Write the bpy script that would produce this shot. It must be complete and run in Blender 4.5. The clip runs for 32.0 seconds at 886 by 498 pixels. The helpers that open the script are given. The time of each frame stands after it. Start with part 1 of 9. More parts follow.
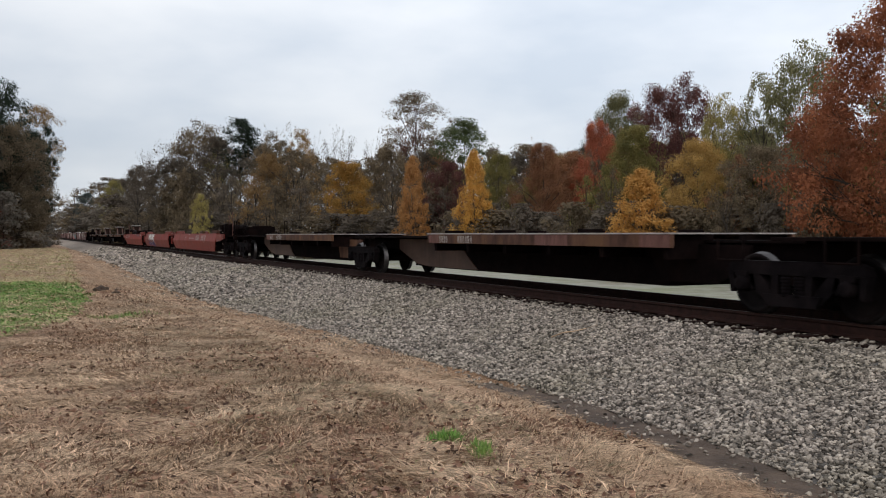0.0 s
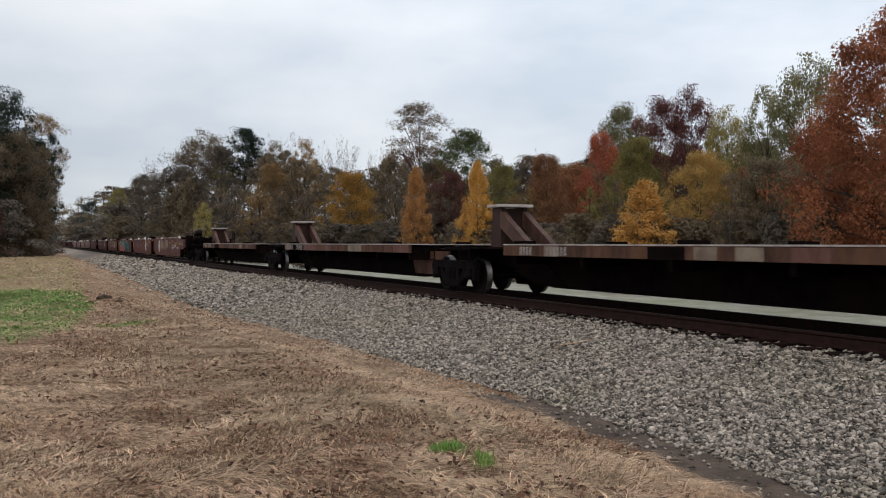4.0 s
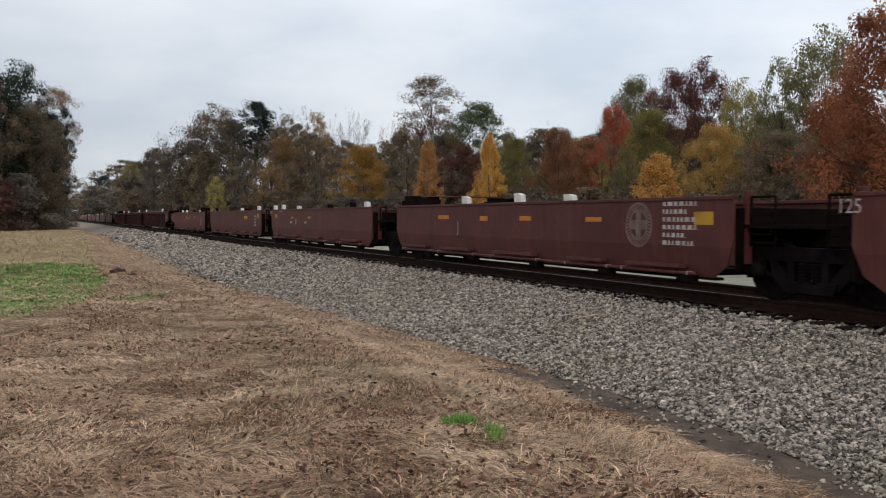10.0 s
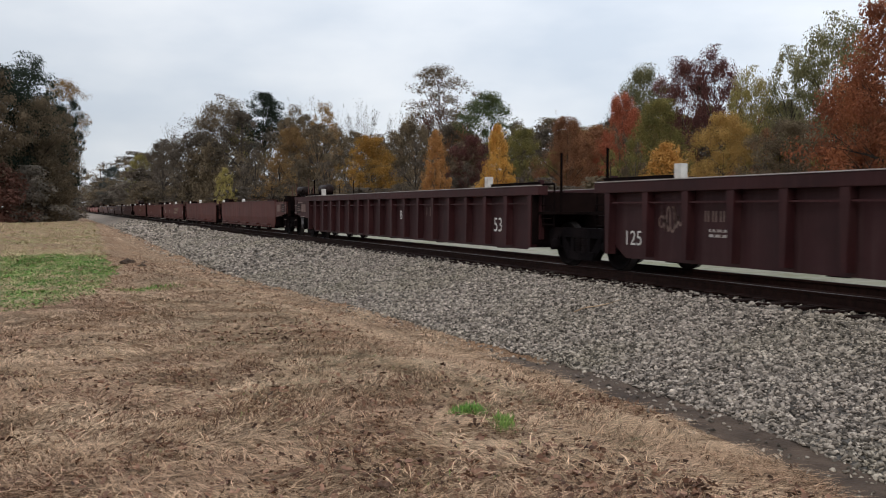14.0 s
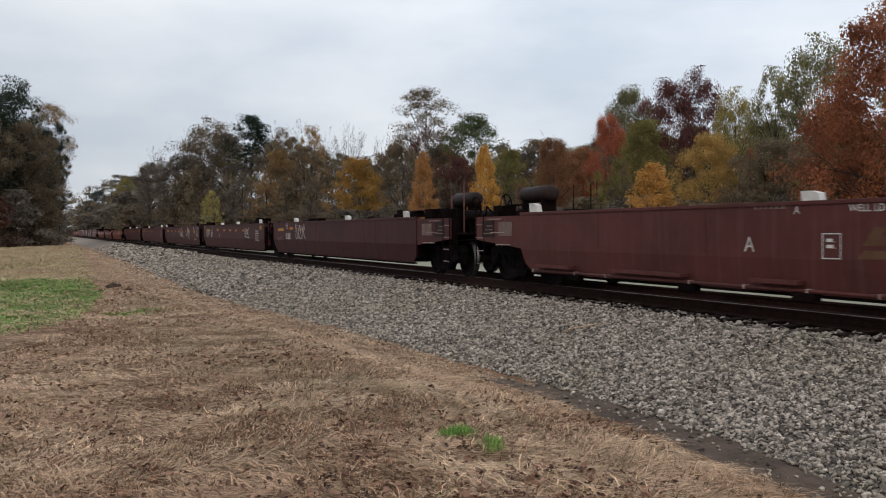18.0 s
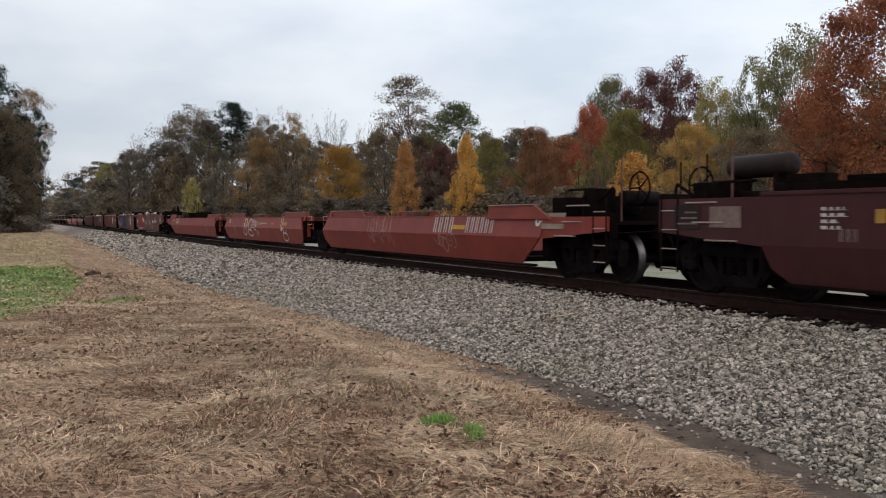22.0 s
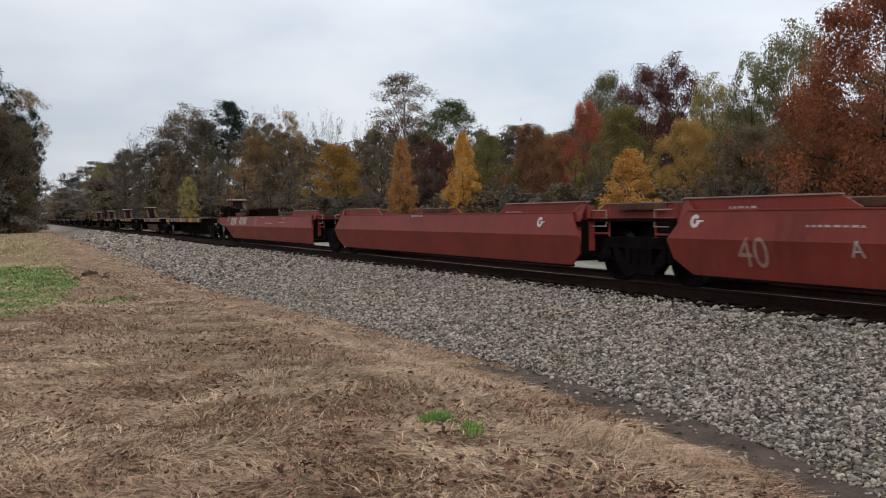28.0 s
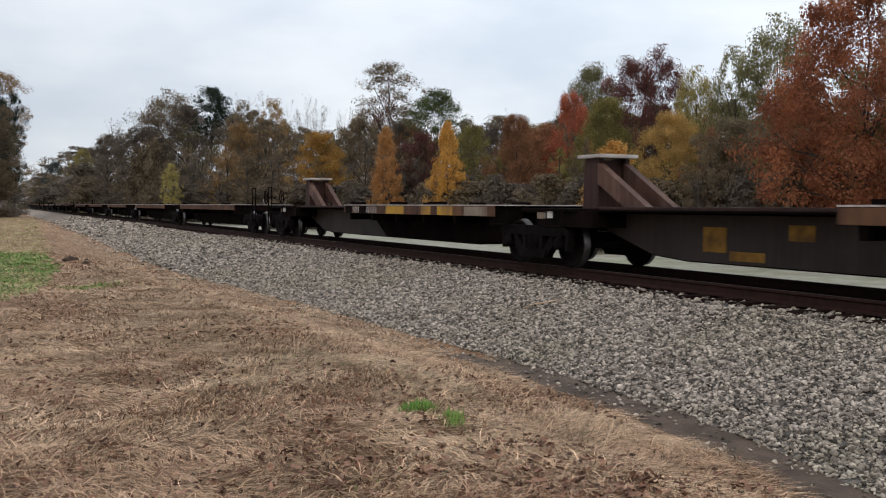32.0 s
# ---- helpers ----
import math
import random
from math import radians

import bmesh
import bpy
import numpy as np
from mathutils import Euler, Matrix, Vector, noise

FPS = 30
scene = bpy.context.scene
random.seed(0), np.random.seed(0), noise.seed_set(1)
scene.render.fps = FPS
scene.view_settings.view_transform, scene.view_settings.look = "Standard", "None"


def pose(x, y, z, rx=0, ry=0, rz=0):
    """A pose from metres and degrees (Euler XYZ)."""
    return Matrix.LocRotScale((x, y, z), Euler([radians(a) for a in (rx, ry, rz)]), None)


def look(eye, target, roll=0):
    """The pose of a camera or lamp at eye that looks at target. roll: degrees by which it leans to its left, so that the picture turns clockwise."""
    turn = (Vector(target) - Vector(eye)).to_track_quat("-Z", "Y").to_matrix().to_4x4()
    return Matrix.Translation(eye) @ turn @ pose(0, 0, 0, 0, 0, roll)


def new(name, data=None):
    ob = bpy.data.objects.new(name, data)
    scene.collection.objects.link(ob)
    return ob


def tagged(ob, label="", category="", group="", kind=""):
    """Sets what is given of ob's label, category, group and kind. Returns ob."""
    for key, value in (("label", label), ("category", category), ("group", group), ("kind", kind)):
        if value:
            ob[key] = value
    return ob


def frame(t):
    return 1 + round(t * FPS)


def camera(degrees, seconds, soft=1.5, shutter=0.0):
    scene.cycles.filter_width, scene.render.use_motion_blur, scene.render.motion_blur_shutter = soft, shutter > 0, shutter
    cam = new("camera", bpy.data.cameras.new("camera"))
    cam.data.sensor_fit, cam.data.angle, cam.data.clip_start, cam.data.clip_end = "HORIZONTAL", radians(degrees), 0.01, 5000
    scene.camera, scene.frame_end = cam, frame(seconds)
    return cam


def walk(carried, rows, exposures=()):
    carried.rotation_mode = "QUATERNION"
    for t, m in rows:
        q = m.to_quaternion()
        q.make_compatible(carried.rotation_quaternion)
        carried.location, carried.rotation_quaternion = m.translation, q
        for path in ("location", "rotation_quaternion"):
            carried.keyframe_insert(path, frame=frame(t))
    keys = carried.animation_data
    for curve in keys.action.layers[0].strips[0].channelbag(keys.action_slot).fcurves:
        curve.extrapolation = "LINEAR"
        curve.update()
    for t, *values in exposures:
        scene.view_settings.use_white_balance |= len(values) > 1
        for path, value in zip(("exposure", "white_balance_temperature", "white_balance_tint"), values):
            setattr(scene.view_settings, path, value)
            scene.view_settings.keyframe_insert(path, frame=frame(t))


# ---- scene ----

# ---- camera: held by hand on the bank, turning a little ----
EYE = (0.0, 0.0, 1.10)
TURNS = [
    (0, 89.105, -0.000, -24.788), (0.5, 88.835, 0.014, -24.782), (1, 88.822, 0.033, -24.739), (1.5, 89.011, 0.034, -24.731),
    (2, 89.442, -0.068, -24.619), (2.5, 89.782, 0.021, -24.732), (3, 90.001, -0.033, -24.904), (3.5, 89.934, -0.218, -24.694),
    (5.5, 89.121, -0.321, -24.315), (6, 88.948, -0.217, -24.149), (6.5, 88.973, -0.287, -24.254), (7, 88.939, -0.436, -24.324),
    (7.5, 88.744, -0.600, -24.116), (8, 88.556, -0.603, -23.778), (8.5, 88.478, -0.467, -23.667), (9, 88.443, -0.382, -23.702),
    (9.5, 88.345, -0.357, -23.864), (10, 88.103, -0.350, -23.845), (10.5, 87.984, -0.246, -23.671),
    (11, 87.844, -0.127, -23.629), (11.5, 87.796, -0.121, -23.558), (12, 87.677, -0.021, -23.316),
    (12.5, 87.436, 0.171, -23.389), (13, 87.313, 0.148, -23.503), (13.5, 87.445, -0.083, -23.531), (14, 87.470, -0.119, -23.318),
    (14.5, 87.376, -0.042, -23.160), (16.5, 88.352, 0.153, -23.626), (17, 88.897, 0.087, -23.842),
    (17.5, 88.842, 0.162, -23.878), (18, 88.830, 0.265, -24.116), (18.5, 88.910, 0.465, -24.558), (19, 88.896, 0.492, -24.814),
    (19.5, 88.716, 0.452, -24.330), (20, 88.674, 0.436, -24.456), (20.5, 88.599, 0.348, -24.987), (21, 88.470, 0.399, -25.237),
    (21.5, 88.229, 0.284, -25.168), (22, 88.103, 0.036, -25.257), (22.5, 87.934, 0.069, -25.250), (23, 87.769, 0.217, -25.313),
    (23.5, 87.810, 0.329, -25.295), (24, 87.803, 0.387, -25.182), (24.5, 87.888, 0.513, -25.309), (25, 88.125, 0.594, -25.479),
    (25.5, 88.461, 0.355, -25.418), (27.5, 88.175, 0.463, -25.464), (28, 87.950, 0.432, -25.454), (28.5, 87.909, 0.264, -25.278),
    (29, 87.926, 0.125, -25.613), (29.5, 87.650, 0.010, -26.073), (30, 87.384, 0.095, -26.430), (30.5, 87.326, 0.200, -26.647),
    (31, 87.326, -0.001, -26.561), (31.5, 87.374, -0.256, -26.412), (32, 87.288, -0.241, -26.477),
]
cam = camera(52.2, 32.0, soft=1.05, shutter=0.06)
walk(cam, [(t, pose(*EYE, rx, ry, rz)) for t, rx, ry, rz in TURNS],
     exposures=[(0, 0.06), (3, 0.0), (6, 0.04), (9, 0.0), (11, 0.02), (14, 0.08), (17, 0.02), (18, -0.03), (20, 0.04), (22, 0.09), (23, 0.05), (24, -0.05), (25, 0.05), (28, 0.0), (29, 0.07), (32, 0.15)])

# ---- sky and sun: bright overcast ----
world = bpy.data.worlds.new("sky")
scene.world = world
world.use_nodes = True
wn, wl = world.node_tree.nodes, world.node_tree.links
wn.clear()
w_out = wn.new("ShaderNodeOutputWorld")
w_bg = wn.new("ShaderNodeBackground")
w_sky = wn.new("ShaderNodeTexSky")
w_sky.sky_type, w_sky.sun_disc = "NISHITA", False
w_sky.sun_elevation, w_sky.sun_rotation = radians(38), radians(200)
w_co = wn.new("ShaderNodeTexCoord")
w_map = wn.new("ShaderNodeMapping")
w_map.inputs["Scale"].default_value = (1.0, 1.0, 2.6)
w_n1 = wn.new("ShaderNodeTexNoise")
w_n1.inputs["Scale"].default_value, w_n1.inputs["Detail"].default_value = 2.6, 5.0
w_n1.inputs["Roughness"].default_value = 0.5
w_ramp = wn.new("ShaderNodeValToRGB")
w_ramp.color_ramp.elements[0].position, w_ramp.color_ramp.elements[0].color = 0.34, (0.56, 0.62, 0.705, 1)
w_ramp.color_ramp.elements[1].position, w_ramp.color_ramp.elements[1].color = 0.66, (0.84, 0.86, 0.89, 1)
w_mul = wn.new("ShaderNodeMix")
w_mul.data_type, w_mul.blend_type = "RGBA", "MIX"
w_mul.inputs["Factor"].default_value = 0.94
w_dim = wn.new("ShaderNodeMix")
w_dim.data_type, w_dim.blend_type = "RGBA", "MULTIPLY"
w_dim.inputs["Factor"].default_value = 1.0
w_dim.inputs["B"].default_value = (0.12, 0.12, 0.12, 1)
wl.new(w_co.outputs["Generated"], w_map.inputs["Vector"])
wl.new(w_map.outputs["Vector"], w_n1.inputs["Vector"])
wl.new(w_n1.outputs["Fac"], w_ramp.inputs["Fac"])
wl.new(w_sky.outputs["Color"], w_dim.inputs["A"])
wl.new(w_dim.outputs["Result"], w_mul.inputs["A"])
wl.new(w_ramp.outputs["Color"], w_mul.inputs["B"])
# an overcast sky is brighter overhead than low down
w_xyz = wn.new("ShaderNodeSeparateXYZ")
w_side = wn.new("ShaderNodeMapRange")
w_side.inputs["From Min"].default_value, w_side.inputs["From Max"].default_value = 0.08, 0.32
w_side.inputs["To Min"].default_value, w_side.inputs["To Max"].default_value = 0.93, 1.17
w_glow = wn.new("ShaderNodeVectorMath")
w_glow.operation = "SCALE"
wl.new(w_co.outputs["Generated"], w_xyz.inputs["Vector"])
wl.new(w_xyz.outputs["Z"], w_side.inputs["Value"])
wl.new(w_mul.outputs["Result"], w_glow.inputs[0])
# the cloud is thinner towards the east
w_east = wn.new("ShaderNodeMapRange")
w_east.inputs["From Min"].default_value, w_east.inputs["From Max"].default_value = -0.1, 0.75
w_east.inputs["To Min"].default_value, w_east.inputs["To Max"].default_value = 0.90, 1.13
w_both = wn.new("ShaderNodeMath")
w_both.operation = "MULTIPLY"
wl.new(w_xyz.outputs["X"], w_east.inputs["Value"])
wl.new(w_side.outputs["Result"], w_both.inputs[0])
wl.new(w_east.outputs["Result"], w_both.inputs[1])
wl.new(w_both.outputs["Value"], w_glow.inputs["Scale"])
wl.new(w_glow.outputs["Vector"], w_bg.inputs["Color"])
w_bg.inputs["Strength"].default_value = 1.06
wl.new(w_bg.outputs["Background"], w_out.inputs["Surface"])
sun_data = bpy.data.lights.new("sun", "SUN")
sun_data.energy, sun_data.angle, sun_data.color = 0.7, radians(25), (1.0, 0.96, 0.9)
sun = new("sun", sun_data)
sun.matrix_world = look((-20, -30, 40), (8, 20, 0))
scene.view_settings.exposure = 0.0

# ---- materials ----


def surf(name, c1, c2, scale=6.0, rough=0.8, bump=0.3, metal=0.0, c3=None, coarse=0.6, amount3=0.5, fine=60.0,
         stretch=(1, 1, 1), island=0.0, depth=0.02, per_thing=0.0, spec=0.3):
    """Two-scale procedural surface: c1/c2 grain, c3 large stains; island or per_thing vary it piece by piece."""
    m = bpy.data.materials.new(name)
    m.use_nodes = True
    n, l = m.node_tree.nodes, m.node_tree.links
    bsdf = n["Principled BSDF"]
    co = n.new("ShaderNodeTexCoord")
    mp = n.new("ShaderNodeMapping")
    mp.inputs["Scale"].default_value = stretch
    info = n.new("ShaderNodeObjectInfo")
    add = n.new("ShaderNodeVectorMath")
    add.operation = "MULTIPLY_ADD"
    add.inputs[1].default_value = (37.0, 17.0, 29.0)
    l.new(info.outputs["Random"], add.inputs[0])
    l.new(co.outputs["Object"], add.inputs[2])
    l.new(add.outputs["Vector"], mp.inputs["Vector"])
    n1 = n.new("ShaderNodeTexNoise")
    n1.inputs["Scale"].default_value, n1.inputs["Detail"].default_value, n1.inputs["Roughness"].default_value = scale, 6, 0.65
    l.new(mp.outputs["Vector"], n1.inputs["Vector"])
    r1 = n.new("ShaderNodeValToRGB")
    r1.color_ramp.elements[0].position, r1.color_ramp.elements[0].color = 0.32, (*c1, 1)
    r1.color_ramp.elements[1].position, r1.color_ramp.elements[1].color = 0.68, (*c2, 1)
    l.new(n1.outputs["Fac"], r1.inputs["Fac"])
    col = r1.outputs["Color"]
    if c3:
        n2 = n.new("ShaderNodeTexNoise")
        n2.inputs["Scale"].default_value, n2.inputs["Detail"].default_value = coarse, 5
        l.new(mp.outputs["Vector"], n2.inputs["Vector"])
        r2 = n.new("ShaderNodeValToRGB")
        r2.color_ramp.elements[0].position, r2.color_ramp.elements[0].color = 0.45, (0, 0, 0, 1)
        r2.color_ramp.elements[1].position, r2.color_ramp.elements[1].color = 0.68, (amount3, amount3, amount3, 1)
        l.new(n2.outputs["Fac"], r2.inputs["Fac"])
        mx = n.new("ShaderNodeMix")
        mx.data_type = "RGBA"
        mx.inputs["B"].default_value = (*c3, 1)
        l.new(r2.outputs["Color"], mx.inputs["Factor"])
        l.new(col, mx.inputs["A"])
        col = mx.outputs["Result"]
    if island or per_thing:
        hv = n.new("ShaderNodeHueSaturation")
        mr = n.new("ShaderNodeMapRange")
        k = island or per_thing
        mr.inputs["To Min"].default_value, mr.inputs["To Max"].default_value = 1 - k, 1 + k
        if island:
            ge = n.new("ShaderNodeNewGeometry")
            l.new(ge.outputs["Random Per Island"], mr.inputs["Value"])
        else:
            l.new(info.outputs["Random"], mr.inputs["Value"])
        l.new(mr.outputs["Result"], hv.inputs["Value"])
        l.new(col, hv.inputs["Color"])
        col = hv.outputs["Color"]
    l.new(col, bsdf.inputs["Base Color"])
    bsdf.inputs["Roughness"].default_value, bsdf.inputs["Metallic"].default_value = rough, metal
    bsdf.inputs["Specular IOR Level"].default_value = spec
    if bump:
        n3 = n.new("ShaderNodeTexNoise")
        n3.inputs["Scale"].default_value, n3.inputs["Detail"].default_value = fine, 4
        l.new(mp.outputs["Vector"], n3.inputs["Vector"])
        bp = n.new("ShaderNodeBump")
        bp.inputs["Strength"].default_value, bp.inputs["Distance"].default_value = bump, depth
        l.new(n3.outputs["Fac"], bp.inputs["Height"])
        l.new(bp.outputs["Normal"], bsdf.inputs["Normal"])
    return m


def leafy(name, c1, c2, c3):
    """Leaves: each one takes its own shade between three colours, with a little light through it."""
    m = bpy.data.materials.new(name)
    m.use_nodes = True
    n, l = m.node_tree.nodes, m.node_tree.links
    bsdf = n["Principled BSDF"]
    ge = n.new("ShaderNodeNewGeometry")
    info = n.new("ShaderNodeObjectInfo")
    rp = n.new("ShaderNodeValToRGB")
    e = rp.color_ramp.elements
    e[0].position, e[0].color = 0.0, (*c1, 1)
    e[1].position, e[1].color = 1.0, (*c3, 1)
    mid = e.new(0.5)
    mid.color = (*c2, 1)
    co = n.new("ShaderNodeTexCoord")
    nz = n.new("ShaderNodeTexNoise")
    nz.inputs["Scale"].default_value, nz.inputs["Detail"].default_value = 5.0, 2
    l.new(co.outputs["Object"], nz.inputs["Vector"])
    mxv = n.new("ShaderNodeMath")
    mxv.operation = "MULTIPLY_ADD"
    mxv.inputs[1].default_value = 0.18
    l.new(ge.outputs["Random Per Island"], mxv.inputs[0])
    sc = n.new("ShaderNodeMath")
    sc.operation = "MULTIPLY_ADD"
    sc.inputs[1].default_value, sc.inputs[2].default_value = 1.2, -0.22
    l.new(nz.outputs["Fac"], sc.inputs[0])
    l.new(sc.outputs["Value"], mxv.inputs[2])
    l.new(mxv.outputs["Value"], rp.inputs["Fac"])
    hv = n.new("ShaderNodeHueSaturation")
    mr = n.new("ShaderNodeMapRange")
    mr.inputs["To Min"].default_value, mr.inputs["To Max"].default_value = 0.85, 1.15
    l.new(info.outputs["Random"], mr.inputs["Value"])
    l.new(mr.outputs["Result"], hv.inputs["Value"])
    l.new(rp.outputs["Color"], hv.inputs["Color"])
    l.new(hv.outputs["Color"], bsdf.inputs["Base Color"])
    bsdf.inputs["Roughness"].default_value = 0.75
    bsdf.inputs["Specular IOR Level"].default_value = 0.2
    tr = n.new("ShaderNodeBsdfTranslucent")
    l.new(hv.outputs["Color"], tr.inputs["Color"])
    ms = n.new("ShaderNodeMixShader")
    ms.inputs["Fac"].default_value = 0.48
    l.new(bsdf.outputs["BSDF"], ms.inputs[1])
    l.new(tr.outputs["BSDF"], ms.inputs[2])
    l.new(ms.outputs["Shader"], n["Material Output"].inputs["Surface"])
    return m


def fibrous(name, dark, mid, light, tint):
    """Matted dead grass: streaks that swirl with a slow warp, in three shades, with broad patches of another tint."""
    m = bpy.data.materials.new(name)
    m.use_nodes = True
    n, l = m.node_tree.nodes, m.node_tree.links
    bsdf = n["Principled BSDF"]
    co = n.new("ShaderNodeTexCoord")
    warp = n.new("ShaderNodeTexNoise")
    warp.inputs["Scale"].default_value, warp.inputs["Detail"].default_value = 0.9, 3
    l.new(co.outputs["Object"], warp.inputs["Vector"])
    add = n.new("ShaderNodeVectorMath")
    add.operation = "MULTIPLY_ADD"
    add.inputs[1].default_value = (1.6, 1.6, 1.6)
    l.new(warp.outputs["Color"], add.inputs[0])
    l.new(co.outputs["Object"], add.inputs[2])
    heights = []
    for turn, stretch in ((0.5, (10, 90, 30)), (2.0, (12, 80, 30)), (-0.4, (40, 46, 40))):
        mp = n.new("ShaderNodeMapping")
        mp.inputs["Rotation"].default_value = (0, 0, turn)
        mp.inputs["Scale"].default_value = stretch
        l.new(add.outputs["Vector"], mp.inputs["Vector"])
        tx = n.new("ShaderNodeTexNoise")
        tx.inputs["Scale"].default_value, tx.inputs["Detail"].default_value, tx.inputs["Roughness"].default_value = 1.0, 4, 0.6
        l.new(mp.outputs["Vector"], tx.inputs["Vector"])
        heights.append(tx.outputs["Fac"])
    top = n.new("ShaderNodeMath")
    top.operation = "MAXIMUM"
    l.new(heights[0], top.inputs[0])
    l.new(heights[1], top.inputs[1])
    avg = n.new("ShaderNodeMath")
    avg.operation = "MULTIPLY_ADD"
    avg.inputs[1].default_value = 0.6
    l.new(heights[2], avg.inputs[0])
    l.new(top.outputs["Value"], avg.inputs[2])
    ramp = n.new("ShaderNodeValToRGB")
    e = ramp.color_ramp.elements
    e[0].position, e[0].color = 0.68, (*dark, 1)
    e[1].position, e[1].color = 1.02, (*light, 1)
    e.new(0.84).color = (*mid, 1)
    l.new(avg.outputs["Value"], ramp.inputs["Fac"])
    broad = n.new("ShaderNodeTexNoise")
    broad.inputs["Scale"].default_value, broad.inputs["Detail"].default_value = 0.7, 4
    l.new(co.outputs["Object"], broad.inputs["Vector"])
    br = n.new("ShaderNodeValToRGB")
    br.color_ramp.elements[0].position, br.color_ramp.elements[0].color = 0.42, (0, 0, 0, 1)
    br.color_ramp.elements[1].position, br.color_ramp.elements[1].color = 0.62, (0.75, 0.75, 0.75, 1)
    l.new(broad.outputs["Fac"], br.inputs["Fac"])
    mul = n.new("ShaderNodeMix")
    mul.data_type, mul.blend_type = "RGBA", "MULTIPLY"
    mul.inputs["B"].default_value = (*tint, 1)
    l.new(br.outputs["Color"], mul.inputs["Factor"])
    l.new(ramp.outputs["Color"], mul.inputs["A"])
    l.new(mul.outputs["Result"], bsdf.inputs["Base Color"])
    bp = n.new("ShaderNodeBump")
    bp.inputs["Strength"].default_value, bp.inputs["Distance"].default_value = 1.0, 0.05
    l.new(avg.outputs["Value"], bp.inputs["Height"])
    l.new(bp.outputs["Normal"], bsdf.inputs["Normal"])
    bsdf.inputs["Roughness"].default_value = 0.95
    bsdf.inputs["Specular IOR Level"].default_value = 0.08
    return m


def painted(name, base, deep, dust, streak=0.4, rough=0.5, vary=0.12):
    """Old paint on steel plate: broad fading, streaks of dirt that run down, specks of rust, slight dents."""
    m = bpy.data.materials.new(name)
    m.use_nodes = True
    n, l = m.node_tree.nodes, m.node_tree.links
    bsdf = n["Principled BSDF"]
    co = n.new("ShaderNodeTexCoord")
    info = n.new("ShaderNodeObjectInfo")
    add = n.new("ShaderNodeVectorMath")
    add.operation = "MULTIPLY_ADD"
    add.inputs[1].default_value = (37.0, 17.0, 29.0)
    l.new(info.outputs["Random"], add.inputs[0])
    l.new(co.outputs["Object"], add.inputs[2])

    def cloud(scale, detail, rough_, stretch, lo, hi, most):
        mp = n.new("ShaderNodeMapping")
        mp.inputs["Scale"].default_value = stretch
        l.new(add.outputs["Vector"], mp.inputs["Vector"])
        tx = n.new("ShaderNodeTexNoise")
        tx.inputs["Scale"].default_value, tx.inputs["Detail"].default_value, tx.inputs["Roughness"].default_value = scale, detail, rough_
        l.new(mp.outputs["Vector"], tx.inputs["Vector"])
        mr = n.new("ShaderNodeMapRange")
        mr.inputs["From Min"].default_value, mr.inputs["From Max"].default_value, mr.inputs["To Max"].default_value = lo, hi, most
        l.new(tx.outputs["Fac"], mr.inputs["Value"])
        return mr.outputs["Result"]

    def over(col, amount, colour):
        mx = n.new("ShaderNodeMix")
        mx.data_type = "RGBA"
        mx.inputs["B"].default_value = (*colour, 1)
        l.new(amount, mx.inputs["Factor"])
        if isinstance(col, tuple):
            mx.inputs["A"].default_value = (*col, 1)
        else:
            l.new(col, mx.inputs["A"])
        return mx.outputs["Result"]

    col = over(base, cloud(0.9, 6, 0.6, (1, 1, 1.4), 0.36, 0.66, 1.0), deep)
    run = cloud(1.0, 5, 0.65, (5, 7, 0.55), 0.48, 0.74, streak)
    col = over(col, run, dust)
    col = over(col, cloud(1.0, 4, 0.6, (6, 0.8, 6), 0.58, 0.76, streak * 0.8), deep)
    col = over(col, cloud(11, 8, 0.7, (1, 1, 0.6), 0.62, 0.72, 0.7), (0.055, 0.022, 0.014))
    col = over(col, cloud(26, 4, 0.6, (1, 1, 1), 0.70, 0.76, 0.6), dust)
    hv = n.new("ShaderNodeHueSaturation")
    mr = n.new("ShaderNodeMapRange")
    mr.inputs["To Min"].default_value, mr.inputs["To Max"].default_value = 1 - vary, 1 + vary
    l.new(info.outputs["Random"], mr.inputs["Value"])
    l.new(mr.outputs["Result"], hv.inputs["Value"])
    l.new(col, hv.inputs["Color"])
    l.new(hv.outputs["Color"], bsdf.inputs["Base Color"])
    rg = n.new("ShaderNodeMath")
    rg.operation = "MULTIPLY_ADD"
    rg.inputs[1].default_value, rg.inputs[2].default_value = 0.4, rough
    l.new(run, rg.inputs[0])
    l.new(rg.outputs["Value"], bsdf.inputs["Roughness"])
    bsdf.inputs["Specular IOR Level"].default_value = 0.16
    bp = n.new("ShaderNodeBump")
    bp.inputs["Strength"].default_value, bp.inputs["Distance"].default_value = 0.35, 0.02
    l.new(cloud(2.2, 4, 0.5, (1, 1, 0.7), 0.2, 0.8, 1.0), bp.inputs["Height"])
    l.new(bp.outputs["Normal"], bsdf.inputs["Normal"])
    return m


